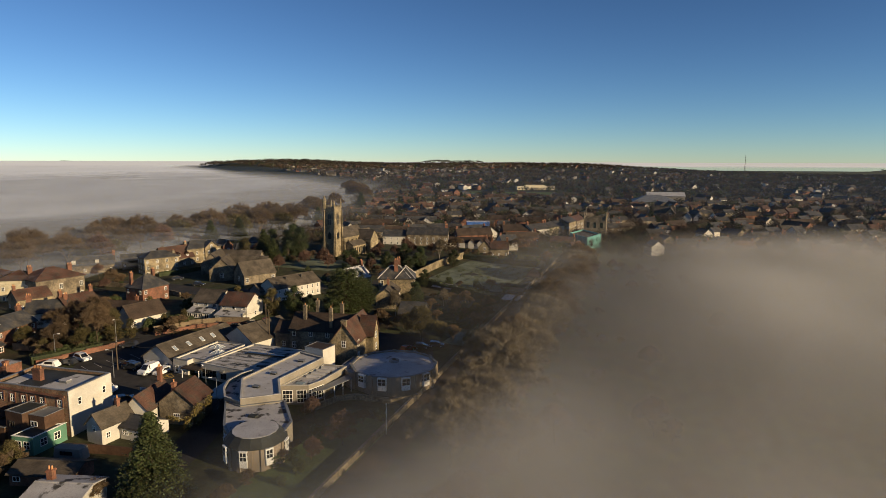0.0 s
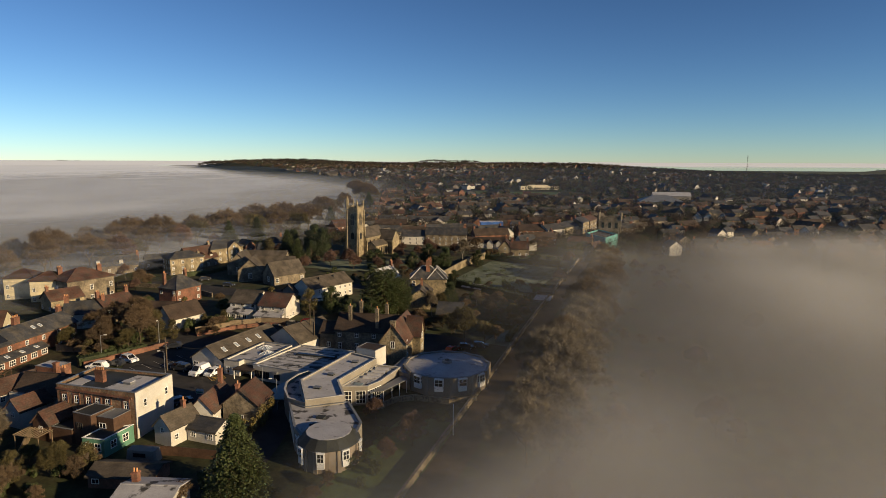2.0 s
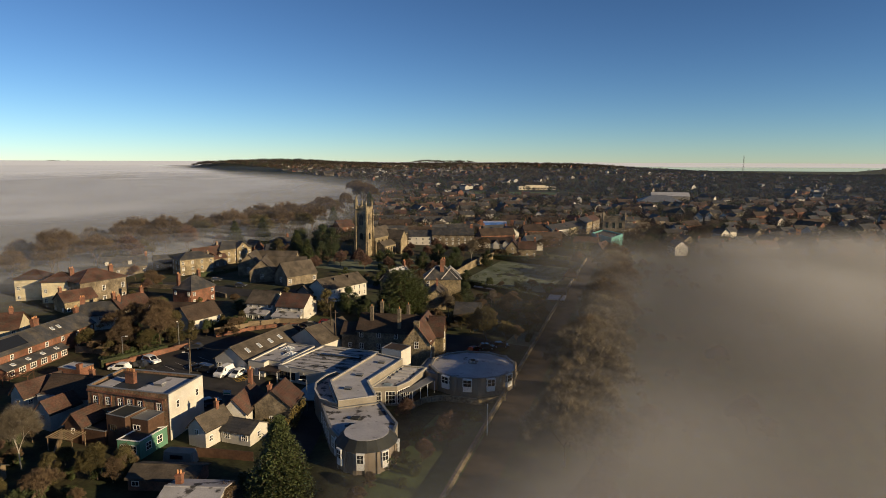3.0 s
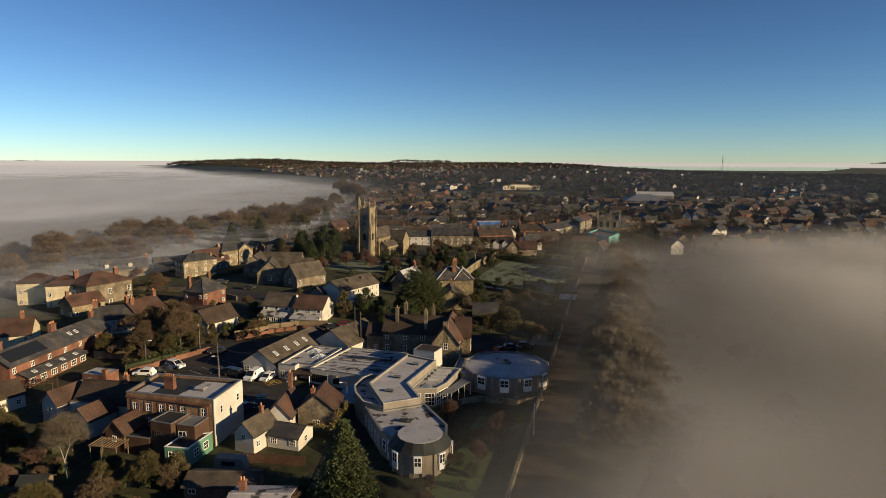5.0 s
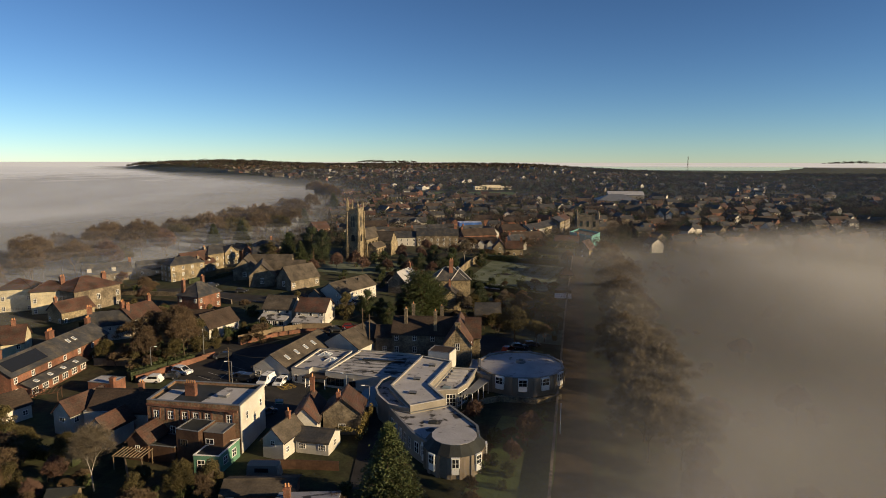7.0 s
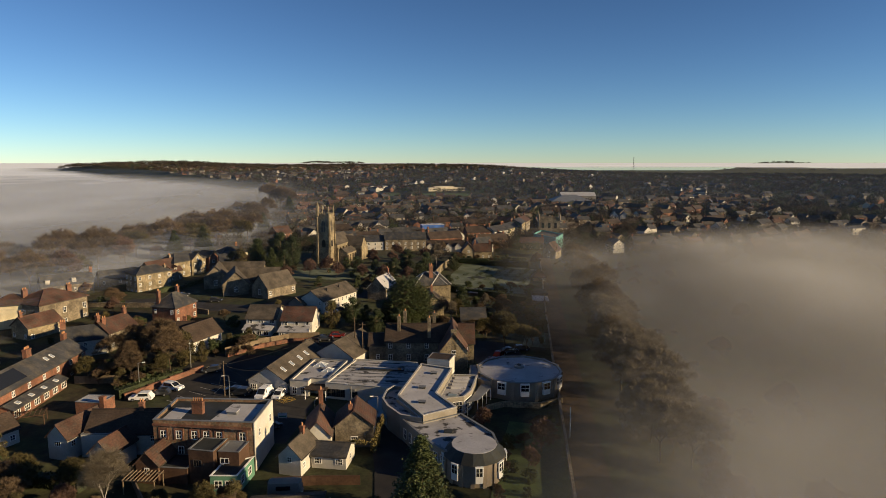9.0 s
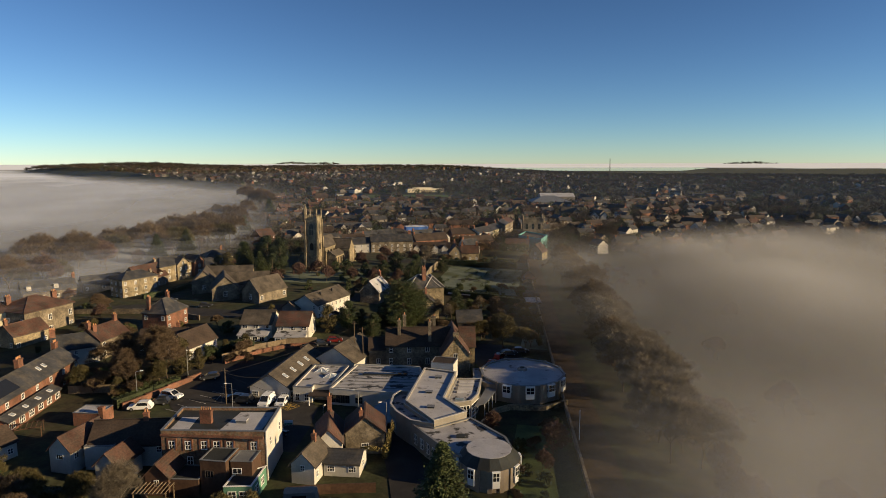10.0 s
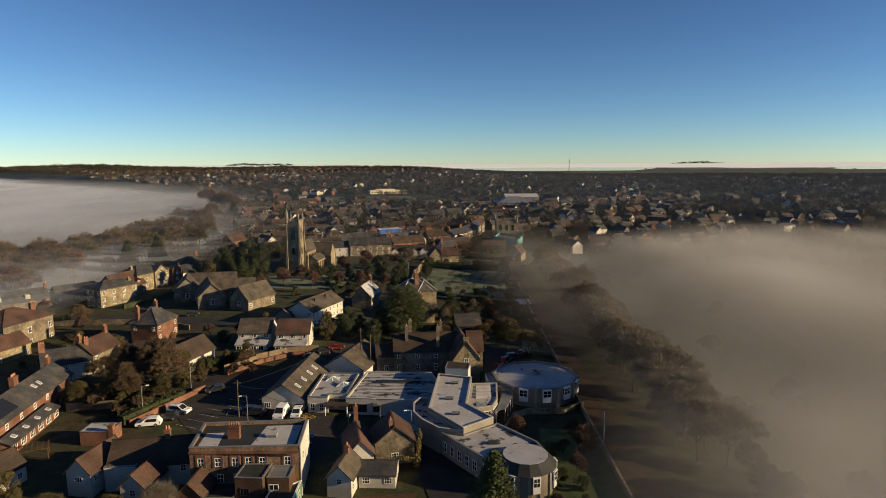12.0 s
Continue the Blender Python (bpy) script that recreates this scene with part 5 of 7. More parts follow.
part("canopy_roof", Shape().prism([(-58.0, 99.2), (-55.8, 100.8), (-53.6, 108.0), (-55.6, 109.8), (-57.0, 103.0)], 2.7, 2.82), LEAD, pg)
for x, y in ((-57.8, 99.4), (-56.0, 101.0), (-55.2, 103.4), (-54.5, 105.6), (-53.8, 107.8)):
    part("post", Shape().tube((x, y, -0.3), (x, y, 2.7), 0.07, 0.07, 6), PAINT, pg)
WING = [(-68.6, 88.0), (-62.2, 79.0), (-59.2, 76.2), (-51.6, 79.8), (-52.5, 83.8), (-58.4, 91.2), (-64.5, 86.8)]
wi = flat_block("school_wing", "long low school wing with a frosted roof", WING, 0, 3.75, GREYWALL, FROST, 0.25, LEAD, "school", "school buildings")
edge_windows(wi, WING[0], WING[1], (0.15, 0.34, 0.52, 0.7, 0.88), 0.9, 1.0, 1.8, (2, 2))
edge_windows(wi, WING[1], WING[2], (0.3, 0.7), 1.2, 1.1, 1.8, (2, 2))
part("roof_vent", Shape().box(-60.6, 83.2, 3.8, -59.2, 84.2, 4.1), FELT, wi)


def round_wall(cx, cy, r, n, turn=0.0):
    return [(cx + r * math.cos(2 * math.pi * k / n + turn), cy + r * math.sin(2 * math.pi * k / n + turn)) for k in range(n)]


def drum(name, label, cx, cy, r, n, z0, z1, wall, roof, bays, mansard, turn=0.0):
    """A many-sided drum; bays: the sides with a white oriel window, one storey or two."""
    root = thing(name, label, "school", group="school buildings")
    ring = round_wall(cx, cy, r, n, turn)
    part("wall", Shape().prism(ring, z0 - 1.5, z1), wall, root)
    if mansard:
        part("mansard", Shape().prism(round_wall(cx, cy, r + 0.25, n, turn), z1, z1 + 1.3, top=round_wall(cx, cy, r - 1.0, n, turn)), FELT, root, "dark lead mansard")
        part("roof", Shape().prism(round_wall(cx, cy, r - 1.1, n, turn), z1 + 1.3, z1 + 1.36), roof, root)
    else:
        part("parapet", Shape().ring(ring, round_wall(cx, cy, r - 0.35, n, turn), z1, z1 + 0.3), wall, root)
        part("coping", Shape().ring(round_wall(cx, cy, r + 0.1, n, turn), round_wall(cx, cy, r - 0.42, n, turn), z1 + 0.3, z1 + 0.4), LEAD, root)
        cone = round_wall(cx, cy, r - 0.35, n, turn)
        part("roof", Shape().add([(x, y, z1 + 0.06) for x, y in cone] + [(cx, cy, z1 + 0.75)], [(k, (k + 1) % n, n) for k in range(n)]), roof, root)
    piers = []
    for k in range(n):
        p0, p1 = ring[k], ring[(k + 1) % n]
        an = math.degrees(math.atan2(p1[1] - p0[1], p1[0] - p0[0]))
        side = math.hypot(p1[0] - p0[0], p1[1] - p0[1])
        part("pier", Shape().box(-0.32, -0.16, z0 - 1.5, 0.32, 0.1, z1 + (0.5 if not mansard else -0.05), m=pose(p0[0], p0[1], 0, 0, 0, an - 180 / n)), wall, root)
        if k in bays:
            mx, my = (p0[0] + p1[0]) / 2, (p0[1] + p1[1]) / 2
            m = pose(mx, my, 0, 0, 0, an)
            w = min(1.7, side * 0.62)
            zz = z0 + 1.55
            ba = part("bay_window", Shape().box(-w / 2, -0.5, zz, w / 2, 0, zz + 1.0).box(-w / 2 - 0.06, -0.56, zz + 2.45, w / 2 + 0.06, 0, zz + 2.6).box(-w / 2, -0.02, zz + 1.0, w / 2, 0, zz + 2.45), PAINT, root, "white boarded bay window", m=m)
            window(ba, pose(0, -0.45, zz + 1.0), w, 1.45, (2, 2))
            window(ba, pose(-w / 2, -0.22, zz + 1.0, 0, 0, -90), 0.45, 1.45, (1, 2))
            window(ba, pose(w / 2, -0.22, zz + 1.0, 0, 0, 90), 0.45, 1.45, (1, 2))
    return root


drum("school_rotunda", "many-sided school tower room with white bay windows", -55.3, 77.8, 4.6, 16, -0.6, 3.55, CONCRETE, CLEARFROST, (1, 9, 11, 13, 15), True, radians(-21.5))
rd = drum("school_round_hall", "large round school hall with a frosted conical roof", -48.0, 116.4, 9.1, 12, -0.3, 3.6, CONCRETE, CLEARFROST, (8, 9, 10, 11), False, radians(-8))
ln = part("lantern", Shape().tube((-48.0, 116.4, 4.2), (-48.0, 116.4, 4.75), 1.1, 1.0, 14, cap=True), LEAD, rd, "round grey roof vent")
part("cap", Shape().tube((-48.0, 116.4, 4.75), (-48.0, 116.4, 4.95), 0.5, 0.35, 10, cap=True), FELT, ln)
link = flat_block("school_link", "low link roof between hall and drum", [(-58.4, 112.2), (-55.2, 109.4), (-52.6, 109.0), (-54.4, 119.8), (-58.6, 118.6)], 0, 3.3, CONCRETE, FROST, 0.2, LEAD, "school", "school buildings")


# ---- markings and small things of the car park ----
def marking(label, lines, width, mat):
    s = Shape()
    for (x0, y0), (x1, y1) in lines:
        d = Vector((x1 - x0, y1 - y0)).normalized()
        n = Vector((-d.y, d.x)) * width / 2
        z = land((x0 + x1) / 2, (y0 + y1) / 2) + 0.1
        s.add([(x0 - n.x, y0 - n.y, z), (x1 - n.x, y1 - n.y, z), (x1 + n.x, y1 + n.y, z), (x0 + n.x, y0 + n.y, z)], [(0, 1, 2, 3)])
    thing("road_marking", label, "road marking", kind="structure", shape=s, mats=mat)


H0, H1, H2, H3 = (-96.6, 102.0), (-94.8, 104.2), (-92.6, 102.6), (-94.4, 100.4)
box_lines = [(H0, H1), (H1, H2), (H2, H3), (H3, H0), (H0, H2), (H1, H3)]
for k in (0.33, 0.66):
    p = [(a[0] + (b[0] - a[0]) * k, a[1] + (b[1] - a[1]) * k) for a, b in ((H0, H1), (H3, H2), (H0, H3), (H1, H2))]
    box_lines += [(p[0], p[1]), (p[2], p[3])]
marking("yellow hatched box painted on the asphalt", box_lines, 0.14, YELLOWLINE)
marking("white parking bay lines on the asphalt", [((-118.5 + 1.25 * k, 99.5 + 2.3 * k), (-114.0 + 1.25 * k, 97.6 + 2.3 * k)) for k in range(6)] + [((-110.5 + 2.5 * k, 107.5), (-110.2 + 2.5 * k, 103.2)) for k in range(4)], 0.1, WHITELINE)
creeper = thing("wall_creeper", "golden autumn creeper climbing the stone cottage", "climbing plant")
cs, rr = Shape(), random.Random(77)
for c, r3, n in (((-72.0, 85.0, 2.2), (0.5, 2.2, 2.4), 900), ((-72.2, 82.6, 1.4), (0.8, 1.0, 1.5), 400), ((-74.6, 81.8, 2.3), (2.0, 0.5, 0.5), 350), ((-71.8, 87.6, 3.4), (0.4, 1.2, 1.4), 350)):
    leaf_cloud(cs, rr, c, r3, n, 0.13)
part("foliage", cs, CREEPER, creeper)
part("stem", Shape().tube((-72.1, 84.6, -0.3), (-72.0, 85.4, 3.6), 0.06, 0.03, 5), BARK, creeper)

# ---- walls, fences and poles ----


def wall_run(name, label, points, h, mat, thick=0.35, category="wall", cap=None):
    root = thing(name, label, category)
    s, c = Shape(), Shape()
    for (x0, y0), (x1, y1) in zip(points, points[1:]):
        n = max(1, int(math.hypot(x1 - x0, y1 - y0) / 5))
        an = math.degrees(math.atan2(y1 - y0, x1 - x0))
        ln = math.hypot(x1 - x0, y1 - y0) / n
        for k in range(n):
            x, y = x0 + (x1 - x0) * (k + 0.5) / n, y0 + (y1 - y0) * (k + 0.5) / n
            m = pose(x, y, land(x, y), 0, 0, an)
            s.box(-ln / 2, -thick / 2, -0.6, ln / 2, thick / 2, h + random.uniform(-0.04, 0.04), m=m)
            c.box(-ln / 2, -thick / 2 - 0.05, h + 0.03, ln / 2, thick / 2 + 0.05, h + 0.12, m=m)
    part("wall_body", s, mat, root)
    part("coping", c, cap or mat, root)
    return root


wall_run("garden_wall", "long old stone wall beside the lane", [(-40.8, 60), (-40.2, 100), (-38.8, 180), (-35.8, 288)], 1.1, STONE)
wall_run("garden_wall", "tall sunlit stone wall of the walled garden", [(-80, 212), (-79, 241), (-76, 268)], 2.8, GOLD)
wall_run("garden_wall", "low red brick wall by the car park", [(-127, 99), (-120.5, 113), (-119, 116)], 1.1, BRICK)
wall_run("garden_wall", "red brick retaining wall along the curved drive", [(-117.0, 124), (-112, 130.5), (-106, 135.5), (-99, 137.5)], 0.9, BRICK)
wall_run("board_fence", "pale wooden fence on the curved wall", [(-117.8, 124.4), (-112.6, 131.4), (-106.4, 136.6), (-99, 138.6)], 1.9, FENCEWOOD, 0.1, "fence")
wall_run("board_fence", "weathered wooden garden fence beside shrubs", [(-143, 106), (-133, 107.5), (-128, 107)], 1.6, FENCEWOOD, 0.1, "fence")
wall_run("board_fence", "dark wooden garden fence", [(-107, 70), (-98, 60), (-92, 52)], 1.7, FENCEWOOD, 0.1, "fence")
wall_run("garden_wall", "stone boundary wall along the street", [(-186, 168), (-160, 168), (-140, 160)], 1.4, STONE)
wall_run("garden_wall", "low stone terrace wall around the school lawn", [(-57, 95), (-54, 102.5), (-51, 104.6), (-44, 104.6), (-39.4, 108)], 1.0, GOLD)


def lamp_post(x, y, h=6.5, turn=0.0):
    root = thing("street_lamp", "slim grey steel street lamp", "street lamp", pose(x, y, land(x, y), 0, 0, turn), "street lamps")
    part("pole", Shape().tube((0, 0, -0.3), (0, 0, h), 0.09, 0.05, 8), STEEL, root)
    part("arm", Shape().tube((0, 0, h), (1.0, 0, h + 0.15), 0.04, 0.03, 6), STEEL, root)
    part("lantern", Shape().box(0.8, -0.12, h + 0.08, 1.4, 0.12, h + 0.2), PAINT, root)


for x, y, t in ((-104.5, 98.5, 200), (-126.5, 103.5, 20), (-122.5, 117, 300), (-79.5, 96.5, 160), (-73.5, 92.0, 200), (-84, 88.5, 90)):
    lamp_post(x, y, 6.0, t)
for x, y, h in ((-107.5, 102.5, 7.5), (-87.0, 128.5, 10), (-84.5, 126.0, 9.5)):
    tp = thing("telegraph_pole", "dark wooden telegraph pole", "pole", pose(x, y, land(x, y)))
    part("pole", Shape().tube((0, 0, -0.5), (0, 0, h), 0.15, 0.1, 8, cap=True), BARK, tp)
    part("crossbar", Shape().box(-0.7, -0.05, h - 0.6, 0.7, 0.05, h - 0.45), BARK, tp)
def cable(p0, p1, sag=0.8):
    s, last = Shape(), Vector(p0)
    for k in range(1, 9):
        t = k / 8
        q = Vector(p0).lerp(Vector(p1), t) - Vector((0, 0, 4 * sag * t * (1 - t)))
        s.tube(last, q, 0.025, 0.025, 4)
        last = q
    thing("overhead_cable", "thin dark cable sagging between poles", "cable", group="overhead cables", shape=s, mats=RUBBER)


for p0, p1 in (((-107.5, 102.5, 7.2), (-87.0, 128.5, 9.8)), ((-107.5, 102.5, 7.0), (-126.5, 103.5, 6.0)), ((-107.5, 102.5, 7.2), (-98.8, 106.2, 5.6)), ((-107.5, 102.5, 7.0), (-100.0, 83.2, 8.0)), ((-107.5, 102.5, 6.9), (-82.8, 88.6, 6.4)), ((-84.5, 126.0, 9.2), (-87.0, 128.5, 9.8))):
    cable(p0, p1)
wall_run("board_fence", "brown wooden fence below the cottages", [(-84.5, 70.4), (-78.5, 71.6), (-72.0, 72.4)], 1.4, CLADDING, 0.1, "fence")
fp = thing("flagpole", "white flagpole on the school lawn", "flagpole", pose(-39.4, 91.9, land(-39.4, 91.9)))
part("pole", Shape().tube((0, 0, -0.3), (0, 0, 5.4), 0.09, 0.05, 8, cap=True), PAINT, fp)
part("finial", Shape().tube((0, 0, 5.4), (0, 0, 5.6), 0.09, 0.06, 8, cap=True), PAINT, fp)


# ---- cars ----
def car(x, y, turn, paint, label, kind="suv"):
    L, W, H = {"suv": (4.5, 1.85, 1.65), "van": (4.9, 1.9, 2.1), "hatch": (4.0, 1.75, 1.45)}[kind]
    root = thing("car" if kind != "van" else "van", label, "car" if kind != "van" else "van", pose(x, y, land(x, y) + 0.06, 0, 0, turn), "parked vehicles")
    hood = {"suv": 0.95, "van": 1.15, "hatch": 0.85}[kind]
    front, back = {"suv": (0.62, -2.15), "van": (1.0, -2.42), "hatch": (0.55, -1.95)}[kind]
    side = [(-L / 2, 0.3), (L / 2 - 0.05, 0.3), (L / 2, 0.55), (L / 2 - 0.15, hood - 0.08), (front + 0.6, hood), (front - 0.25, H - 0.06), (front - 0.7, H), (back + 0.5, H), (back + 0.1, hood + 0.1), (-L / 2, hood - 0.1)]
    s = Shape()
    n = len(side)
    for yy, sq in ((-W / 2, 1), (W / 2, 1)):
        s.v += [(px, yy * (0.84 if pz > hood + 0.05 else 1.0), pz) for px, pz in side]
    s.f = [tuple(range(n)), tuple(range(2 * n - 1, n - 1, -1))] + [((k + 1) % n, k, n + k, n + (k + 1) % n) for k in range(n)]
    s.i = [0] * len(s.f)
    part("body", s, paint, root)
    for sg in (-1, 1):
        g = Shape()
        yy = sg * W / 2 * 0.925
        b0 = back + (2.9 if kind == "van" else 0.55)
        g.add([(b0, yy * 1.05, hood + 0.05), (front + 0.4, yy * 1.05, hood + 0.05), (front - 0.3, yy * 0.94, H - 0.12), (b0 + 0.1, yy * 0.94, H - 0.12)], [(0, 1, 2, 3) if sg < 0 else (3, 2, 1, 0)])
        part("side_window", g, GLASS, root)
    g = Shape()
    g.add([(front + 0.6, -W * 0.4, hood + 0.04), (front + 0.6, W * 0.4, hood + 0.04), (front - 0.2, W * 0.36, H - 0.08), (front - 0.2, -W * 0.36, H - 0.08)], [(0, 1, 2, 3)])
    g.v = [(px + (0.03 if px > front else 0), py, pz + 0.015) for px, py, pz in g.v]
    part("windscreen", g, GLASS, root)
    for px in (-L / 2 + 0.85, L / 2 - 0.85):
        for sg in (-1, 1):
            w = part("wheel", Shape().tube((px, sg * (W / 2 - 0.2), 0.32), (px, sg * (W / 2 + 0.02), 0.32), 0.34, 0.34, 14, cap=True), RUBBER, root)
            part("rim", Shape().tube((px, sg * (W / 2 - 0.02), 0.32), (px, sg * (W / 2 + 0.03), 0.32), 0.2, 0.2, 10, cap=True), STEEL, w)
    for sg in (-1, 1):
        part("headlight", Shape().box(L / 2 - 0.16, sg * W * 0.38 - 0.16, 0.62, L / 2 + 0.01, sg * W * 0.38 + 0.16, 0.8), SKYGLASS, root)
    return root


car(-120.0, 104.8, -12, CARWHITE, "white sport utility car parked in a bay")
car(-123.4, 99.2, 190, CARWHITE, "silver white estate car parked by the wall")
car(-121.0, 101.8, 190, CARDARK, "dark car parked beside a white one", "hatch")
car(-99.4, 103.0, -94, CARWHITE, "small white van parked by the classroom", "van")
car(-96.4, 103.4, -92, CARWHITE, "small white car parked by the classroom", "hatch")
car(-104.6, 103.6, 175, CARDARK, "dark pickup parked by the classroom")
car(-106.5, 104.5, 170, CARDARK, "dark car parked on the asphalt", "hatch")
car(-116.5, 115.0, 200, CARDARK, "dark car parked under trees", "hatch")
car(-92.5, 89.0, 60, CARDARK, "dark car parked beside the brick block", "hatch")
car(-100.2, 91.8, 10, CARWHITE, "white van parked behind the brick block", "van")
for x, y, t, c in ((-100, 134.5, 20, CARDARK), (-97.5, 138.5, 15, CARDARK), (-95.0, 141.5, 12, CARRED), (-52.5, 136.0, 70, CARRED), (-50.0, 139.0, 20, CARDARK), (-47, 141.5, 15, CARDARK), (-53.5, 130.5, 10, CARRED), (-103.0, 163.5, 30, CARWHITE), (-101.0, 166.5, 30, CARDARK), (-145.0, 175.0, 10, CARDARK), (-160, 182, 40, CARDARK)):
    car(x, y, t, c, "car parked in a shaded yard", "hatch")

# ---- trees and shrubs close by ----
for kind, x, y, s, t in (
    ("fir", -61.4, 63.0, 1.08, 0), ("birch", -103.8, 60.0, 0.92, 20), ("gold", -90.2, 60.8, 0.55, 40), ("ivy", -95.6, 57.8, 0.6, 70), ("ivy", -87.0, 62.8, 0.62, 10),
    ("ash", -129.6, 118.0, 0.95, 0), ("ash", -126.2, 115.0, 0.85, 50), ("oak", -140.5, 116.5, 0.62, 10), ("gold", -141.6, 108.6, 0.55, 60), ("ash", -134.0, 112.5, 0.66, 90), ("oak", -131.5, 108.5, 0.55, 130),
    ("red", -192.0, 178.0, 0.8, 0), ("scrub", -176.0, 172.0, 1.1, 10),
    ("cedar", -79.0, 156.5, 0.95, 0), ("cedar", -76.5, 161.0, 0.72, 60), ("holm", -94.0, 153.0, 0.78, 20), ("ivy", -98.6, 149.0, 0.95, 50), ("holm", -65.2, 175.5, 0.8, 90), ("gold", -51.2, 143.0, 0.98, 30),
    ("yew", -111.2, 226.6, 0.95, 0), ("holm", -141.3, 236.0, 1.25, 50), ("holm", -149.0, 243.0, 1.3, 10), ("yew", -141.0, 226.0, 1.2, 80), ("fir", -150.0, 222.0, 1.15, 30), ("ivy", -155.0, 216.0, 1.3, 120), ("holm", -92.5, 236.0, 0.9, 10), ("holm", -84.0, 232.0, 0.9, 70), ("red", -102.0, 262.0, 1.0, 160), ("holm", -96.0, 226.0, 0.7, 20),
    ("red", -121.0, 221.0, 0.95, 0), ("red", -127.0, 216.0, 0.9, 40), ("red", -116.0, 214.0, 0.85, 90), ("red", -108.0, 240.0, 0.8, 120), ("red", -101.0, 246.0, 0.85, 150), ("red", -106.0, 214.0, 0.8, 200), ("red", -146.0, 212.0, 0.8, 20), ("red", -133.0, 206.0, 0.8, 70), ("birch", -82.0, 252.0, 0.95, 10), ("red", -88.0, 260.0, 0.9, 220), ("red", -95.0, 254.0, 0.9, 300), ("red", -160.0, 232.0, 0.8, 10),
    ("pale", -26.5, 116.5, 1.2, 0), ("pale", -24.5, 136.0, 1.0, 60), ("pale", -20.0, 127.0, 1.0, 200), ("pale", -23.6, 150.0, 0.95, 110), ("pale", -20.5, 162.0, 0.95, 150), ("pale", -24.0, 174.0, 0.9, 250), ("rose", -23.8, 186.0, 1.3, 20), ("rose", -21.0, 196.0, 1.4, 140), ("rose", -22.5, 206.0, 1.4, 80), ("rose", -20.0, 218.0, 1.2, 180),
    ("pale", -21.0, 84.0, 0.85, 30), ("pale", -16.5, 91.0, 0.7, 90), ("rose", -12.0, 100.0, 0.9, 0), ("red", 4.0, 110.0, 1.0, 260), 
    ("red", -54.5, 94.0, 0.55, 10), ("red", -44.6, 86.0, 0.8, 50), ("red", -47.0, 80.0, 0.5, 90), ("birch", -67.0, 164.0, 0.6, 10),
):
    plant(kind, x, y, s, t)
for kind, x, y, s, t in (
    ("gold", -124.0, 52.0, 0.7, 0), ("scrub", -128.0, 58.0, 1.6, 40), ("ivy", -118.0, 52.0, 0.7, 10), ("gold", -112.5, 65.5, 0.55, 80), ("scrub", -121.0, 64.0, 1.5, 20), ("ivy", -109.0, 49.0, 0.6, 100), ("gold", -98.5, 50.0, 0.55, 140), ("scrub", -92.0, 53.0, 1.4, 0), ("scrub", -134.0, 66.0, 1.5, 200), ("ivy", -131.0, 72.0, 0.7, 60), ("gold", -140.0, 62.0, 0.6, 10), ("scrub", -117.0, 58.0, 1.6, 10),
    ("ash", -137.0, 119.0, 0.8, 10), ("ivy", -124.5, 118.5, 1.0, 0), ("ivy", -131.0, 104.5, 0.55, 30), ("gold", -125.0, 110.0, 0.6, 20), ("ivy", -121.8, 121.0, 0.62, 90), ("ivy", -119.0, 129.5, 0.5, 90), ("ivy", -115.5, 133.0, 0.55, 140), ("bush", -117.0, 131.0, 1.4, 0),
    ("holm", -86.0, 160.0, 0.55, 100), ("holm", -91.0, 156.5, 0.5, 10), ("ivy", -84.0, 157.0, 0.9, 10), ("holm", -80.0, 150.0, 0.7, 200), ("holm", -86.0, 147.5, 0.65, 30), ("gold", -66.0, 170.0, 0.6, 30), ("birch", -70.5, 172.0, 0.55, 200), ("holm", -72.5, 205.0, 0.6, 30),
    ("holm", -153.0, 250.0, 1.2, 10), ("holm", -158.0, 240.0, 1.1, 80), ("fir", -143.0, 218.0, 0.9, 0), ("yew", -117.0, 232.0, 0.7, 10), ("red", -110.0, 252.0, 0.8, 0), ("yew", -104.0, 228.0, 0.8, 60), ("red", -98.0, 216.0, 0.8, 0), ("red", -89.0, 218.0, 0.75, 0), ("yew", -86.0, 224.0, 0.9, 0), ("ivy", -163.0, 226.0, 1.0, 50), ("holm", -74.0, 246.0, 0.7, 10),
    ("gold", -57.0, 150.0, 0.6, 300), ("gold", -46.0, 141.0, 0.7, 200), ("scrub", -44.0, 146.0, 1.3, 0), ("gold", -44.0, 170.0, 0.5, 20), ("scrub", -52.0, 178.0, 1.4, 10), ("birch", -58.0, 182.0, 0.5, 10), ("ivy", -44.0, 182.0, 0.6, 10),
    ("red", -38.0, 268.0, 0.9, 0), ("holm", -52.0, 262.0, 0.6, 0), ("oak", -58.0, 300.0, 0.6, 0), ("oak", -84.0, 285.0, 0.6, 50), ("holm", -128.0, 282.0, 0.8, 0),
    ("scrub", -150.0, 140.0, 1.2, 0), ("ivy", -163.0, 146.0, 0.6, 0), ("red", -170.0, 160.0, 0.7, 0), ("ash", -176.0, 168.0, 0.55, 30), ("ivy", -118.0, 160.0, 0.55, 30), ("gold", -122.0, 152.0, 0.45, 30), ("bush", -126.0, 147.0, 1.3, 30), ("scrub", -131.0, 152.0, 1.0, 30), ("ivy", -138.0, 145.0, 0.5, 30),
):
    plant(kind, x, y, s, t)
rnd = random.Random(4)
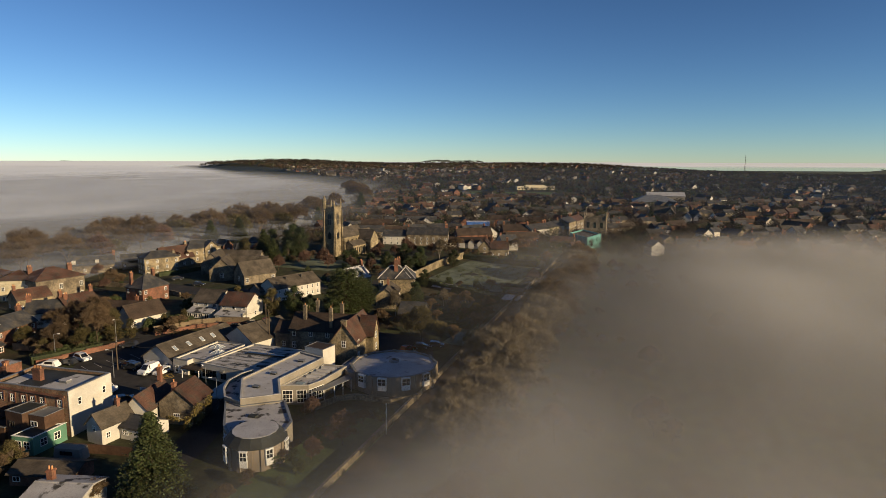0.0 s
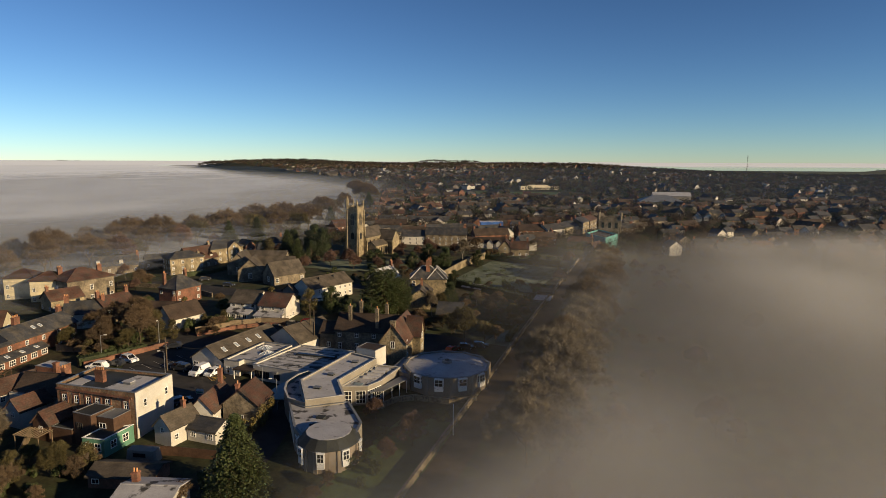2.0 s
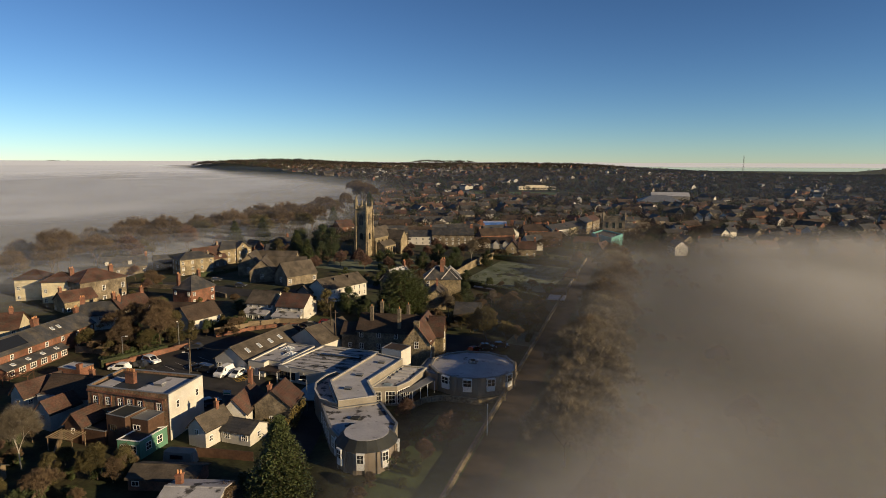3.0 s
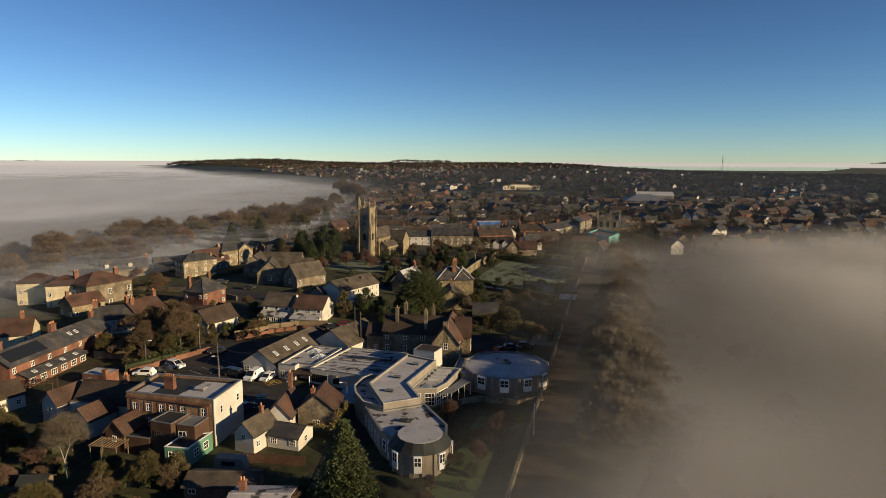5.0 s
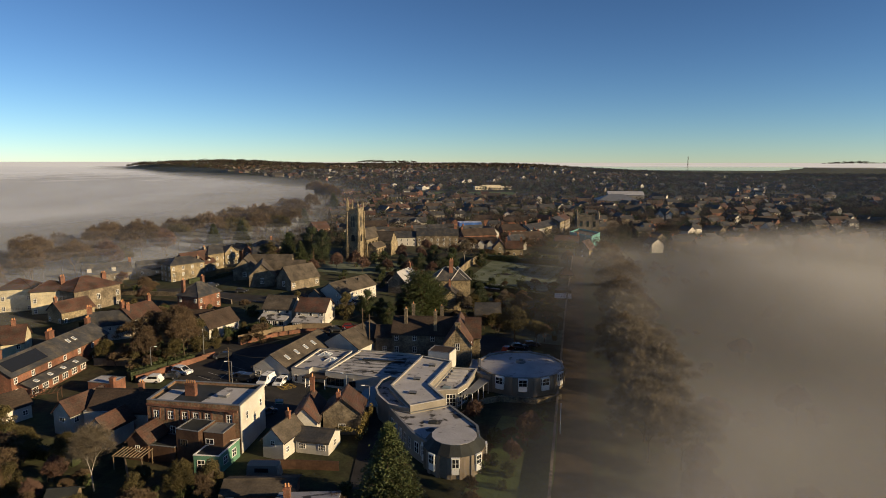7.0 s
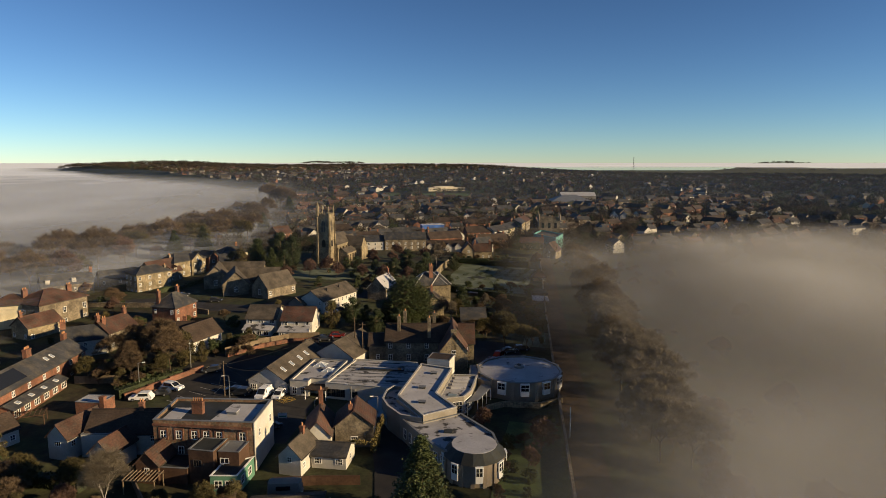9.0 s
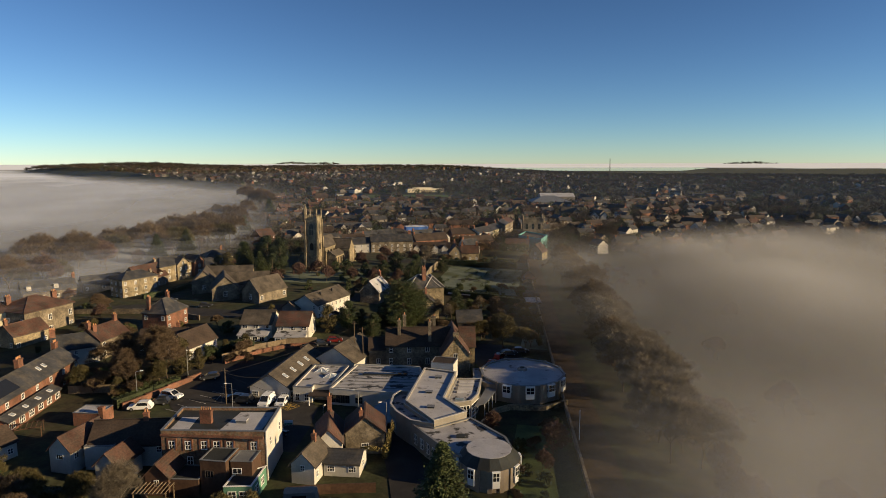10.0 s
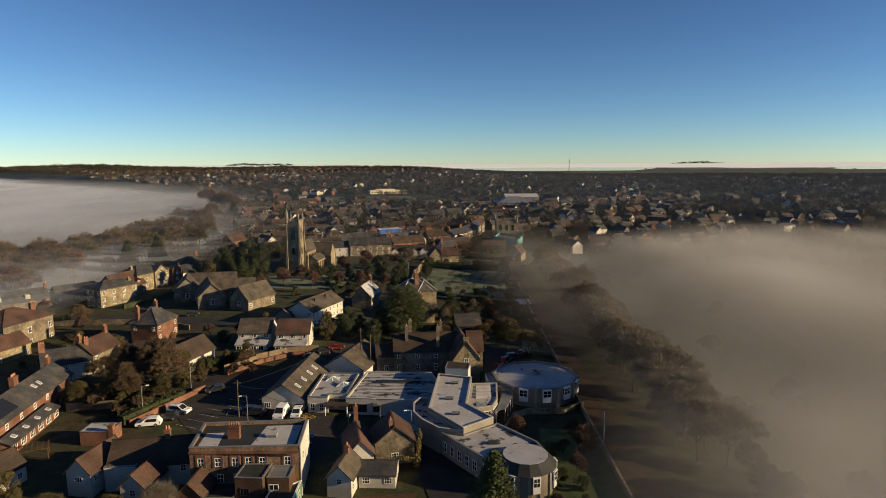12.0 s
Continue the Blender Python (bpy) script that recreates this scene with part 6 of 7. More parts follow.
for x0, y0, x1, y1, n, kinds in (
    (-136, 48, -106, 70, 26, ("bush", "scrub", "bush", "scrub")), (-146, 104, -126, 126, 26, ("scrub", "bush", "scrub")), (-124, 120, -112, 134, 12, ("bush", "scrub")),
    (-64, 160, -40, 190, 34, ("scrub", "bush", "scrub")), (-80, 205, -40, 214, 20, ("bush", "bush", "scrub")), (-78, 269, -42, 280, 26, ("bush", "bush", "scrub")),
    (-150, 196, -95, 238, 22, ("scrub", "bush")), (-190, 166, -174, 178, 5, ("scrub", "bush")), (-172, 132, -150, 152, 12, ("scrub", "bush")), (-100, 40, -66, 66, 20, ("bush", "scrub")), (-52, 62, -42, 100, 12, ("scrub", "bush")), (-32, 60, 10, 280, 30, ("scrub",)), (-118, 150, -100, 160, 8, ("bush",)), (-110, 190, -84, 215, 18, ("scrub", "bush")), (-72, 150, -56, 160, 10, ("scrub",)),
):
    for _ in range(n):
        plant(rnd.choice(kinds), rnd.uniform(x0, x1), rnd.uniform(y0, y1), rnd.uniform(0.5, 1.15), rnd.uniform(0, 360))
# the belt of tall trees in the mist of the valley's edge
for x, y, kind, size in ((-238, 186, "oak", 1.25), (-229, 176, "ash", 1.1), (-247, 200, "gold", 1.2), (-222, 205, "red", 1.5), (-242, 232, "oak", 1.35), (-232, 240, "oak", 1.3), (-250, 246, "oak", 1.3), (-221, 243, "red", 1.55), (-228, 262, "gold", 1.3), (-236, 270, "oak", 1.2), (-222, 280, "oak", 1.3), (-212, 290, "gold", 1.35), (-220, 304, "oak", 1.4), (-206, 302, "ash", 1.35), (-210, 318, "oak", 1.4), (-198, 312, "gold", 1.3), (-222, 330, "oak", 1.35), (-204, 334, "oak", 1.3), (-228, 352, "ash", 1.3), (-262, 190, "ash", 1.2), (-268, 232, "oak", 1.25), (-248, 300, "oak", 1.2), (-252, 160, "oak", 1.1), (-240, 146, "gold", 1.1), (-258, 540, "oak", 1.5), (-268, 555, "oak", 1.5), (-246, 470, "ash", 1.3), (-238, 430, "gold", 1.3), (-228, 400, "oak", 1.3), (-300, 610, "oak", 1.5), (-280, 590, "oak", 1.4)):
    plant(kind, x, y, size * 1.22, x * 7 + y * 3)
for k in range(46):
    y = 160 + 7.5 * k
    plant(rnd.choice(("oak", "gold", "ash", "red", "oak")), valley_edge(y) + rnd.gauss(-12, 10), y + rnd.uniform(-4, 4), rnd.uniform(0.75, 1.35), rnd.uniform(0, 360))
for x, y, s in ((-208, 262, 1.25), (-201, 276, 1.3), (-262, 175, 1.0), (-246, 520, 1.4), (-215, 385, 1.2), (-240, 150, 1.2)):
    plant("fir", x, y, s, 0)
# shrubs and small trees crowding the gardens below the brick block
for k in range(62):
    x, y = rnd.uniform(-132, -88), rnd.uniform(44, 66)
    if (-98 < x and y > 59) or (-117 < x < -100 and y > 63):
        continue
    plant(rnd.choices(("scrub", "bush", "gold", "ivy", "red", "ash"), (6, 4, 2, 2, 1.5, 1))[0], x, y, rnd.uniform(0.32, 0.62) if k % 3 else rnd.uniform(0.9, 1.3) * 0.55, rnd.uniform(0, 360))
# the row of trees along the lane and in the fog behind it
for k in range(44):
    y = 66 + 4.6 * k
    plant(rnd.choice(("pale", "rose", "pale", "oak", "red")), -22.5 + 0.01 * (y - 150) + rnd.uniform(-3, 4), y + rnd.uniform(-2, 2), rnd.uniform(0.75, 1.12), rnd.uniform(0, 360))
for k in range(9):
    plant(rnd.choice(("red", "rose")), rnd.uniform(-14, 25), rnd.uniform(70, 280), rnd.uniform(0.6, 0.95), rnd.uniform(0, 360))


def hedge(label, points, h, w, mat=HEDGE):
    """A clipped hedge: leaves over a dark core."""
    r = random.Random(len(points) * 7 + int(h * 10))
    root = thing("hedge", label, "hedge")
    core, leaves = Shape(), Shape()
    for (x0, y0), (x1, y1) in zip(points, points[1:]):
        ln = math.hypot(x1 - x0, y1 - y0)
        an = math.degrees(math.atan2(y1 - y0, x1 - x0))
        mx, my = (x0 + x1) / 2, (y0 + y1) / 2
        m = pose(mx, my, land(mx, my), 0, 0, an)
        core.box(-ln / 2, -w * 0.4, -0.3, ln / 2, w * 0.4, h * 0.9, m=m)
        for _ in range(int(ln * (h * 2 + w) * 9)):
            k = r.random()
            side = r.choice((-1, 1))
            q = Vector((r.uniform(-ln / 2, ln / 2), side * w / 2 * r.uniform(0.8, 1.1), r.uniform(0, h))) if k < h * 2 / (h * 2 + w) else Vector((r.uniform(-ln / 2, ln / 2), r.uniform(-w / 2, w / 2), h * r.uniform(0.9, 1.08)))
            u = Vector((r.gauss(0, 1), r.gauss(0, 1), r.gauss(0, 1))).normalized()
            a = u.orthogonal().normalized() * 0.17
            b = u.cross(a) * 0.7
            leaves.add([m @ (q - a), m @ (q - b), m @ (q + a), m @ (q + b)], [(0, 1, 2, 3)])
    part("core", core, YEW, root)
    part("foliage", leaves, mat, root)


hedge("long dark hedge below the walled garden", [(-79, 209), (-66, 204), (-52, 198), (-43, 193)], 2.4, 2.2, YEW)
hedge("dark clipped hedge at the garden's head", [(-76, 268), (-60, 267), (-42, 266)], 2.4, 2.4, YEW)
hedge("green hedge along the brick wall", [(-128.5, 99), (-122.4, 112.5)], 2.0, 1.8)
hedge("green hedge beside the white houses", [(-121, 128), (-114.5, 135.5)], 2.2, 2.0)
hedge("garden hedge behind the terrace", [(-141.5, 113.5), (-132, 114.5)], 1.8, 1.6)
hedge("hedge along the street", [(-172, 186), (-166, 195), (-164, 206)], 1.5, 1.3)
hedge("low hedge beside the lawn", [(-41.5, 148), (-41.5, 160), (-50, 161)], 1.4, 1.2, YEW)
hedge("ragged hedge in the gardens", [(-138, 76), (-126, 68), (-112, 66)], 1.9, 1.8)
hedge("hedge by the garden shed", [(-104, 55), (-112, 50)], 1.7, 1.6)


# ---- the town beyond ----
def town_house(L, W, eave, ridge, roof, wall, windows_n, label, chim=True):
    root = thing("house", label, "house", group="houses of the town")
    part("wall", wall_shape(L, W, eave, ridge, "gable"), wall, root)
    part("roof", roof_shape(L, W, eave, ridge, "gable", 0.3), roof, root)
    key = "town"
    if key not in CACHE:
        s = window_shape(1.0, 1.2, (2, 1))
        s.add([(-0.45, -0.03, 0.05), (0.45, -0.03, 0.05), (0.45, -0.03, 1.15), (-0.45, -0.03, 1.15)], [(0, 1, 2, 3)], 1)
        CACHE[key] = s.mesh("window", [PAINT, GLASS])
    for sd, n in (("f", windows_n), ("r", 1)):
        run = (L if sd == "f" else W) - 2.4
        for z in ((0.9, 3.3) if eave > 4 else (0.9,)):
            for k in range(n):
                part("window", CACHE[key], None, root, m=side_pose(sd, L, W, 0 if n == 1 else -run / 2 + run * k / (n - 1), z))
    if chim:
        chimney(root, L / 2 - 0.6, 0, eave, ridge + 1.3, BRICK, 0.9, 0.7, 0)
    return root


TOWN = [
    (10, 7.5, 4.9, 7.9, TILE, FARWALL, 3, "pale walled house with a red-brown tiled roof", True), (14, 8, 5.2, 8.2, SLATE, STONE, 4, "stone house with a grey slate roof", True),
    (9, 7, 4.8, 7.6, SLATE, WHITE, 3, "white house with a slate roof", True), (20, 8, 5.2, 8.4, BROWNTILE, BRICK, 5, "brick terrace with a brown tiled roof", True),
    (12, 8, 2.8, 5.4, OLDTILE, FARWALL, 3, "low bungalow with a weathered roof", False), (11, 7.5, 5.0, 8.0, TILE, BRICK, 3, "red brick house with a tiled roof", True),
]
rnd = random.Random(11)
protos, placed = {}, []
RESERVED = [(-104, 300, 24), (-106, 284, 17), (-88, 284, 10), (-68, 276, 13), (-15, 305, 12), (-146, 401, 15), (-135, 375, 8), (-113, 372, 10), (-102, 395, 9), (-84, 307, 12), (-67, 290, 9), (-70, 359, 10), (-59, 366, 10),
            (-52, 384, 11), (-46, 403, 11), (-42, 423, 12), (-28, 346, 16), (-26, 387, 9), (-38, 328, 8), (-42, 372, 7), (-36, 398, 8), (-31, 425, 8), (12, 661, 26), (24, 702, 18), (18, 537, 10), (43, 507, 12), (-148, 885, 28), (-52, 281, 20), (-22, 275, 18), (-24, 312, 10)]


def clear(x, y, r):
    return all(abs(x - a) > r + c or abs(y - b) > r + c or math.hypot(x - a, y - b) > r + c for a, b, c in placed) and all(math.hypot(x - a, y - b) > c + 6 for a, b, c in RESERVED)


count = 0
while count < 290:
    y = 262 + 470 * rnd.random() ** 1.25
    x = rnd.uniform(-0.42 * y - 30, 0.30 * y + 20)
    if x < valley_edge(y) + 10 or (y < 330 and x > -40) or (y < 300 and x < -100) or (y < 300 and x > -75 and y < 268) or not clear(x, y, 7.0) or bell(x, y, -165, 790, 60, 30) > 0.3:
        continue
    k = rnd.choices(range(6), (1.5, 7, 4.6, 4, 3.5, 1.4))[0]
    placed.append((x, y, 6.0 if k != 3 else 8.5))
    street = 20 * noise.noise((x / 160, y / 160, 0))
    m = pose(x, y, land(x, y), 0, 0, 25 + street * 4 + rnd.choice((0, 90, 0, 180)) + rnd.uniform(-6, 6))
    if k not in protos:
        protos[k] = town_house(*TOWN[k])
        protos[k].matrix_basis = m
    else:
        copy_thing(protos[k], m @ Matrix.Diagonal((*[(1.0 if y < 360 else 0.86) * rnd.uniform(0.86, 1.1)] * 3, 1)))
    count += 1

# landmarks of the middle distance
house("stone_terrace", "long three-storey stone terrace with a dark slate roof", -104.5, 301, 14, 21, 9, 6.0, 9.0, STONE, SLATE, z=3.0, wins=(("f", 7, (0.8, 3.0), 0.9, 1.3), ("r", 2, (3.0,), 0.9, 1.3)), chims=((9.5, 0, 10.6, BRICK, 1.4, 0.8, 3),), category="terrace")
house("stone_terrace", "white fronted terrace behind the church", -121.0, 297, 14, 12, 8, 5.0, 7.6, WHITE, SLATE, z=3.0, wins=(("f", 4, (0.8, 3.0), 0.9, 1.2),), category="terrace")
house("cottage", "stone cottage with a steep gable to the garden", -71.0, 290.0, 98, 9, 6.5, 4.2, 8.0, GOLD, TILE, z=0.6, wins=(("l", 1, (1.0, 3.4), 1.0, 1.2),), chims=((3.6, 0, 9.4, BRICK, 0.9, 0.8, 2),))
house("cottage", "stone cottage with a red tiled roof and brick stacks", -64.0, 289.5, 10, 8.5, 6.2, 4.2, 7.4, GOLD, TILE, z=0.6, wins=(("f", 3, (0.9,), 0.9, 1.2), ("r", 1, (1.0,), 0.9, 1.2)), chims=((-3.6, 0, 9.0, BRICK, 0.9, 0.8, 2), (3.6, 0, 9.0, BRICK, 0.9, 0.8, 2)))
house("cottage", "stone gable end beside the lane", -29.5, 300, 70, 10, 7, 4.6, 8.4, GOLD, TILE, z=-0.5, wins=(("l", 1, (1.0, 3.4), 0.9, 1.2),))
BW = house("gabled_inn", "long white building with dark slate and black-trimmed gables", -146.5, 400.5, 22, 26, 9, 4.6, 7.8, WHITE, SLATE, wins=(("f", 7, (0.9,), 1.1, 1.3), ("r", 2, (0.9,), 1.0, 1.3)), category="inn")
for u in (-6.5, 5.5):
    gw = part("gable_wing", wall_shape(5, 6, 4.6, 7.6, "gable"), WHITE, BW, "white gable with dark timbers", m=pose(u, -4.6, 0, 0, 0, 90))
    part("roof", roof_shape(5, 6, 4.6, 7.6, "gable", 0.35), SLATE, gw)
    part("timber", Shape().box(-2.62, -3.0, 4.4, -2.5, 3.0, 4.65).box(-2.62, -0.12, 4.6, -2.5, 0.12, 7.4), DARKPAINT, gw)
    window(gw, side_pose("l", 5, 6, 0, 1.2), 1.6, 1.4, (3, 2))
house("town_house", "white house with a weathered hipped roof", -135.0, 375.5, 21, 11, 8, 4.4, 7.0, WHITE, OLDTILE, "hip", wins=(("f", 4, (0.9, 2.9), 0.8, 1.1), ("r", 2, (2.9,), 0.8, 1.1)))
house("supper_hall", "broad white hall with a dark hipped slate roof", -113.0, 372.0, 4, 17.5, 9.5, 3.6, 6.6, WHITE, SLATE, "hip", wins=(("f", 6, (1.0,), 1.1, 1.5),), category="hall")
bl = flat_block("blue_store", "blue clad store with a frosted flat roof", [(-108, 389), (-94, 394), (-96.5, 401), (-110.5, 396)], 1, 6.4, BLUEPANEL, CLEARFROST, 0.3, PAINT, "shop", rim=0.25)
edge_windows(bl, (-108, 389), (-94, 394), shares(5), 2.2, 1.6, 1.8, (2, 1))
LG = house("low_range", "low dark-roofed range with four white gables", -84.6, 307.0, 4, 20, 7, 2.8, 5.2, WHITE, BROWNTILE, wins=(("f", 8, (0.9,), 1.0, 1.1),), category="terrace")
for u in (-7.2, -2.4, 2.4, 7.2):
    gb = part("gablet", wall_shape(2.4, 3.0, 2.9, 4.5, "gable"), WHITE, LG, "small white gable", m=pose(u, -3.4, 0, 0, 0, 90))
    part("roof", roof_shape(2.4, 3.0, 2.9, 4.5, "gable", 0.2), BROWNTILE, gb)
house("shop", "red brick shop with a brown tiled roof", -70.0, 359.0, 21, 15.5, 9, 6.0, 8.8, BRICK, BROWNTILE, wins=(("f", 5, (0.9, 3.6), 1.0, 1.4),), chims=((-7, 0, 10.2, BRICK, 1.1, 0.8, 2), (7, 0, 10.2, BRICK, 1.1, 0.8, 2)), category="shop", group="shops of the high street")
for x, y, r, ln, tall, w, t, label in (
    (-59.6, 366.2, 61, 16.5, 6.2, WHITE, SLATE, "white fronted shop catching the sun"), (-52.6, 383.6, 72, 19.5, 6.4, CREAM, SLATE, "cream fronted shop catching the sun"),
    (-46.4, 403.0, 79, 18, 7.6, GOLD, SLATE, "tall stone shop with rows of windows"), (-42.6, 422.6, 80, 20, 7.2, STONE, TILE, "tall stone shop with a red roof"),
):
    house("shop", label, x, y, r, ln, 9, tall, tall + 2.7, w, t, wins=(("f", 6, (0.9, 3.6), 0.9, 1.4), ("l", 2, (3.6,), 0.9, 1.3)), chims=((ln / 2 - 1, 0, tall + 4.2, BRICK, 1.1, 0.8, 3), (1 - ln / 2, 0, tall + 4.2, BRICK, 1.1, 0.8, 3)), category="shop", group="shops of the high street")
house("cottage", "stone house with a long red tiled roof", -38.5, 328.0, -6, 12.5, 7.5, 3.8, 6.6, GOLD, TILE, wins=(("f", 3, (0.9,), 0.9, 1.2),), chims=((5.6, 0, 8.0, BRICK, 0.9, 0.7, 2),))
TOP = [(-32.5, 381), (-19.5, 381), (-19.5, 392), (-32.5, 392)]
dk = flat_block("old_hall", "dark stone hall with corner pinnacles", TOP, 0, 12.0, STONE, LEAD, 0.9, STONE, "hall", rim=0.4)
edge_windows(dk, TOP[0], TOP[1], shares(3, 0.2, 0.8), 6.5, 1.6, 3.4, (2, 2), DARKPAINT)
for x, y in TOP:
    part("pinnacle", Shape().tube((x, y, 11.5), (x, y, 14.2), 0.55, 0.5, 8).tube((x, y, 14.2), (x, y, 16.4), 0.55, 0.03, 8), STONE, dk)
house("meeting_house", "sunlit stone meeting house with a grey roof", 18.5, 537.5, -8, 16, 9, 4.8, 9.2, GOLD, OLDTILE, wins=(("f", 4, (1.2,), 1.0, 2.2), ("r", 1, (1.4,), 1.6, 3.0)), category="hall")
house("meeting_house", "sunlit stone gable of the meeting house", 23.0, 531.5, 84, 9, 7, 4.8, 9.0, GOLD, OLDTILE, wins=(("l", 1, (1.4,), 1.5, 3.2),), category="hall")
for x, y in ((34.0, 506.0), (42.0, 506.5), (52.0, 507.5)):
    house("town_house", "white gable standing out of the mist", x, y, 84, 9, 6.5, 4.2, 7.4, WHITE, SLATE, wins=(("l", 2, (0.9, 2.9), 0.8, 1.0),), group="white gabled houses")
for x, y, r in ((-156, 872, 24), (-132, 884, 24), (-150, 905, 24)):
    q = [(x + u * math.cos(radians(r)) - v * math.sin(radians(r)), y + u * math.sin(radians(r)) + v * math.cos(radians(r))) for u, v in ((-14, -5), (14, -5), (14, 5), (-14, 5))]
    fs = flat_block("far_school", "long low cream school block with a flat roof", q, land(x, y), land(x, y) + 4.6, CREAM, FROST, 0.3, PAINT, "school", "far school blocks", rim=0.3)
    edge_windows(fs, q[0], q[1], shares(6), land(x, y) + 1.4, 2.6, 1.8, (3, 1))
house("white_chapel", "bright white gabled hall", -165.0, 330.0, 130, 14, 10, 4.5, 8.6, WHITE, OLDTILE, wins=(("l", 1, (4.2,), 1.0, 1.2),), category="hall")
house("red_house", "pink and red brick house above the fog", -188.0, 345.0, 60, 11, 8, 5.2, 8.8, BRICK, TILE, wins=(("f", 3, (0.9, 3.3), 0.9, 1.2),))
SC = flat_block("wrapped_building", "building wrapped in teal scaffold sheeting", [(-37, 345), (-25.7, 326), (-20.3, 346.6), (-31.6, 365.6)], 0, 6.2, TARP, OLDTILE, 0.8, TARP, "building", rim=0.25)
for k in range(5):
    for x, y in ((-37.3 + 2.85 * k, 344.6 - 4.75 * k), (-25.3 + 1.35 * k, 325.8 + 5.15 * k)):
        part("scaffold_pole", Shape().tube((x, y, -0.5), (x, y, 8.4), 0.06, 0.06, 6), STEEL, SC)
house("warehouse", "large warehouse with a blue-grey hipped metal roof", 12.0, 661.0, 3, 42, 40, 5.0, 11.0, GREYWALL, LEAD, "hip", hip=15, category="warehouse")
house("warehouse", "long metal warehouse with a pale frosted roof", 24.0, 702.0, 3, 38, 22, 8.0, 11.5, GREYWALL, CLEARFROST, category="warehouse")
gw = thing("glasshouse", "white-roofed cold frame shed by the garden wall", "greenhouse")
part("wall", Shape().box(-42.3, 196.0, -1.2, -37.0, 206.5, 1.0), STONE, gw)
part("roof", Shape().box(-42.5, 195.8, 1.0, -36.9, 203.5, 1.2).box(-42.5, 203.52, 1.0, -36.9, 211, 2.2, 1), [CLEARFROST, BROWNTILE], gw)
house("summerhouse", "small square garden house with a pyramid tiled roof", -38.5, 236.0, 5, 5, 5, 3.0, 5.6, STONE, TILE, "hip", z=-0.6, hip=2.4, category="outbuilding")
house("garden_shed", "open-sided shed with a pale sheet roof", -64.5, 204.5, -20, 8, 4.5, 2.0, 2.9, DARKPAINT, FROST, z=0.2, category="shed")
mast = thing("radio_mast", "tall thin dark steel lattice radio mast", "mast", pose(143, 1009, land(143, 1009)))
for k in range(3):
    b = 2.1 * k
    part("leg", Shape().tube((2.2 * math.cos(b), 2.2 * math.sin(b), -1), (0.4 * math.cos(b), 0.4 * math.sin(b), 50), 0.16, 0.10, 5), DARKPAINT, mast)
br = Shape()
for k in range(16):
    z = 3 * k
    for j in range(3):
        r0, r1 = 2.2 - 1.8 * z / 50, 2.2 - 1.8 * (z + 3) / 50
        br.tube((r0 * math.cos(2.1 * j), r0 * math.sin(2.1 * j), z), (r1 * math.cos(2.1 * (j + 1)), r1 * math.sin(2.1 * (j + 1)), z + 3), 0.07, 0.07, 4)
part("bracing", br, DARKPAINT, mast)

strip("lawn", "green playing field among the far houses", "field", [(-225, 775), (-165, 790), (-105, 805)], 46, LAWN, 0.4)

# far houses and woods
far = Shape()
rnd = random.Random(23)
for k in range(1900):
    r = 420 + 1450 * rnd.random() ** 1.1 if k < 1500 else rnd.uniform(1150, 1780)
    an = rnd.uniform(-0.62, 0.52) if k < 1500 else rnd.uniform(-0.56, -0.2)
    x, y = r * math.sin(an), r * math.cos(an)
    if x < valley_edge(y) + 40 or noise.noise((x / 170, y / 170, 7)) < (-0.1 if r < 700 else 0.02 if k < 1500 else -0.2) or not clear(x, y, 5.0) or bell(x, y, -165, 790, 60, 30) > 0.3 or (x > 30 and y < 420):
        continue
    placed.append((x, y, 6.0))
    L, W, e, t = rnd.uniform(7, 16), rnd.uniform(6, 8), rnd.uniform(3.0, 4.8), rnd.uniform(5.6, 7.4)
    m = pose(x, y, land(x, y), 0, 0, rnd.choice((20, 110, 65, 150)) + rnd.uniform(-12, 12))
    wm = rnd.choice((0, 0, 1, 3))
    for s, mi in ((wall_shape(L, W, e, t, "gable"), wm), (roof_shape(L, W, e, t, "gable", 0.3), rnd.choice((2, 4, 4, 5, 4)))):
        far.add([m @ Vector(v) for v in s.v], s.f, mi)
    for u in (-L * 0.3, L * 0.3):
        for z in (1.0, 3.2):
            if z + 1 < e:
                far.box(u - 0.5, -W / 2 - 0.03, z, u + 0.5, -W / 2, z + 1.1, 6, m)
thing("far_houses", "hundreds of small houses spread over the far slopes", "houses", kind="stuff", shape=far, mats=[FARWALL, BRICK, TILE, WHITE, SLATE, OLDTILE, GLASS])


def far_clump(rnd, n, size):
    s = Shape()
    for _ in range(n):
        d = Vector((rnd.gauss(0, 1), rnd.gauss(0, 1), rnd.gauss(0, 0.8))).normalized() * rnd.uniform(0.5, 1.0)
        p = Vector((d.x * 0.5, d.y * 0.5, 0.58 + d.z * 0.42))
        u = Vector((rnd.gauss(0, 1), rnd.gauss(0, 1), rnd.gauss(0, 1))).normalized()
        a = u.orthogonal().normalized() * size
        b = u.cross(a)
        s.v += [tuple(p - a - b * 0.6), tuple(p + a - b * 0.3), tuple(p + b)]
    return np.array(s.v)


rnd = random.Random(5)
clumps = [far_clump(rnd, 80, 0.08) for _ in range(6)]
fine_clumps = [far_clump(rnd, 300, 0.04) for _ in range(6)]
finest_clumps = [far_clump(rnd, 700, 0.024) for _ in range(4)]


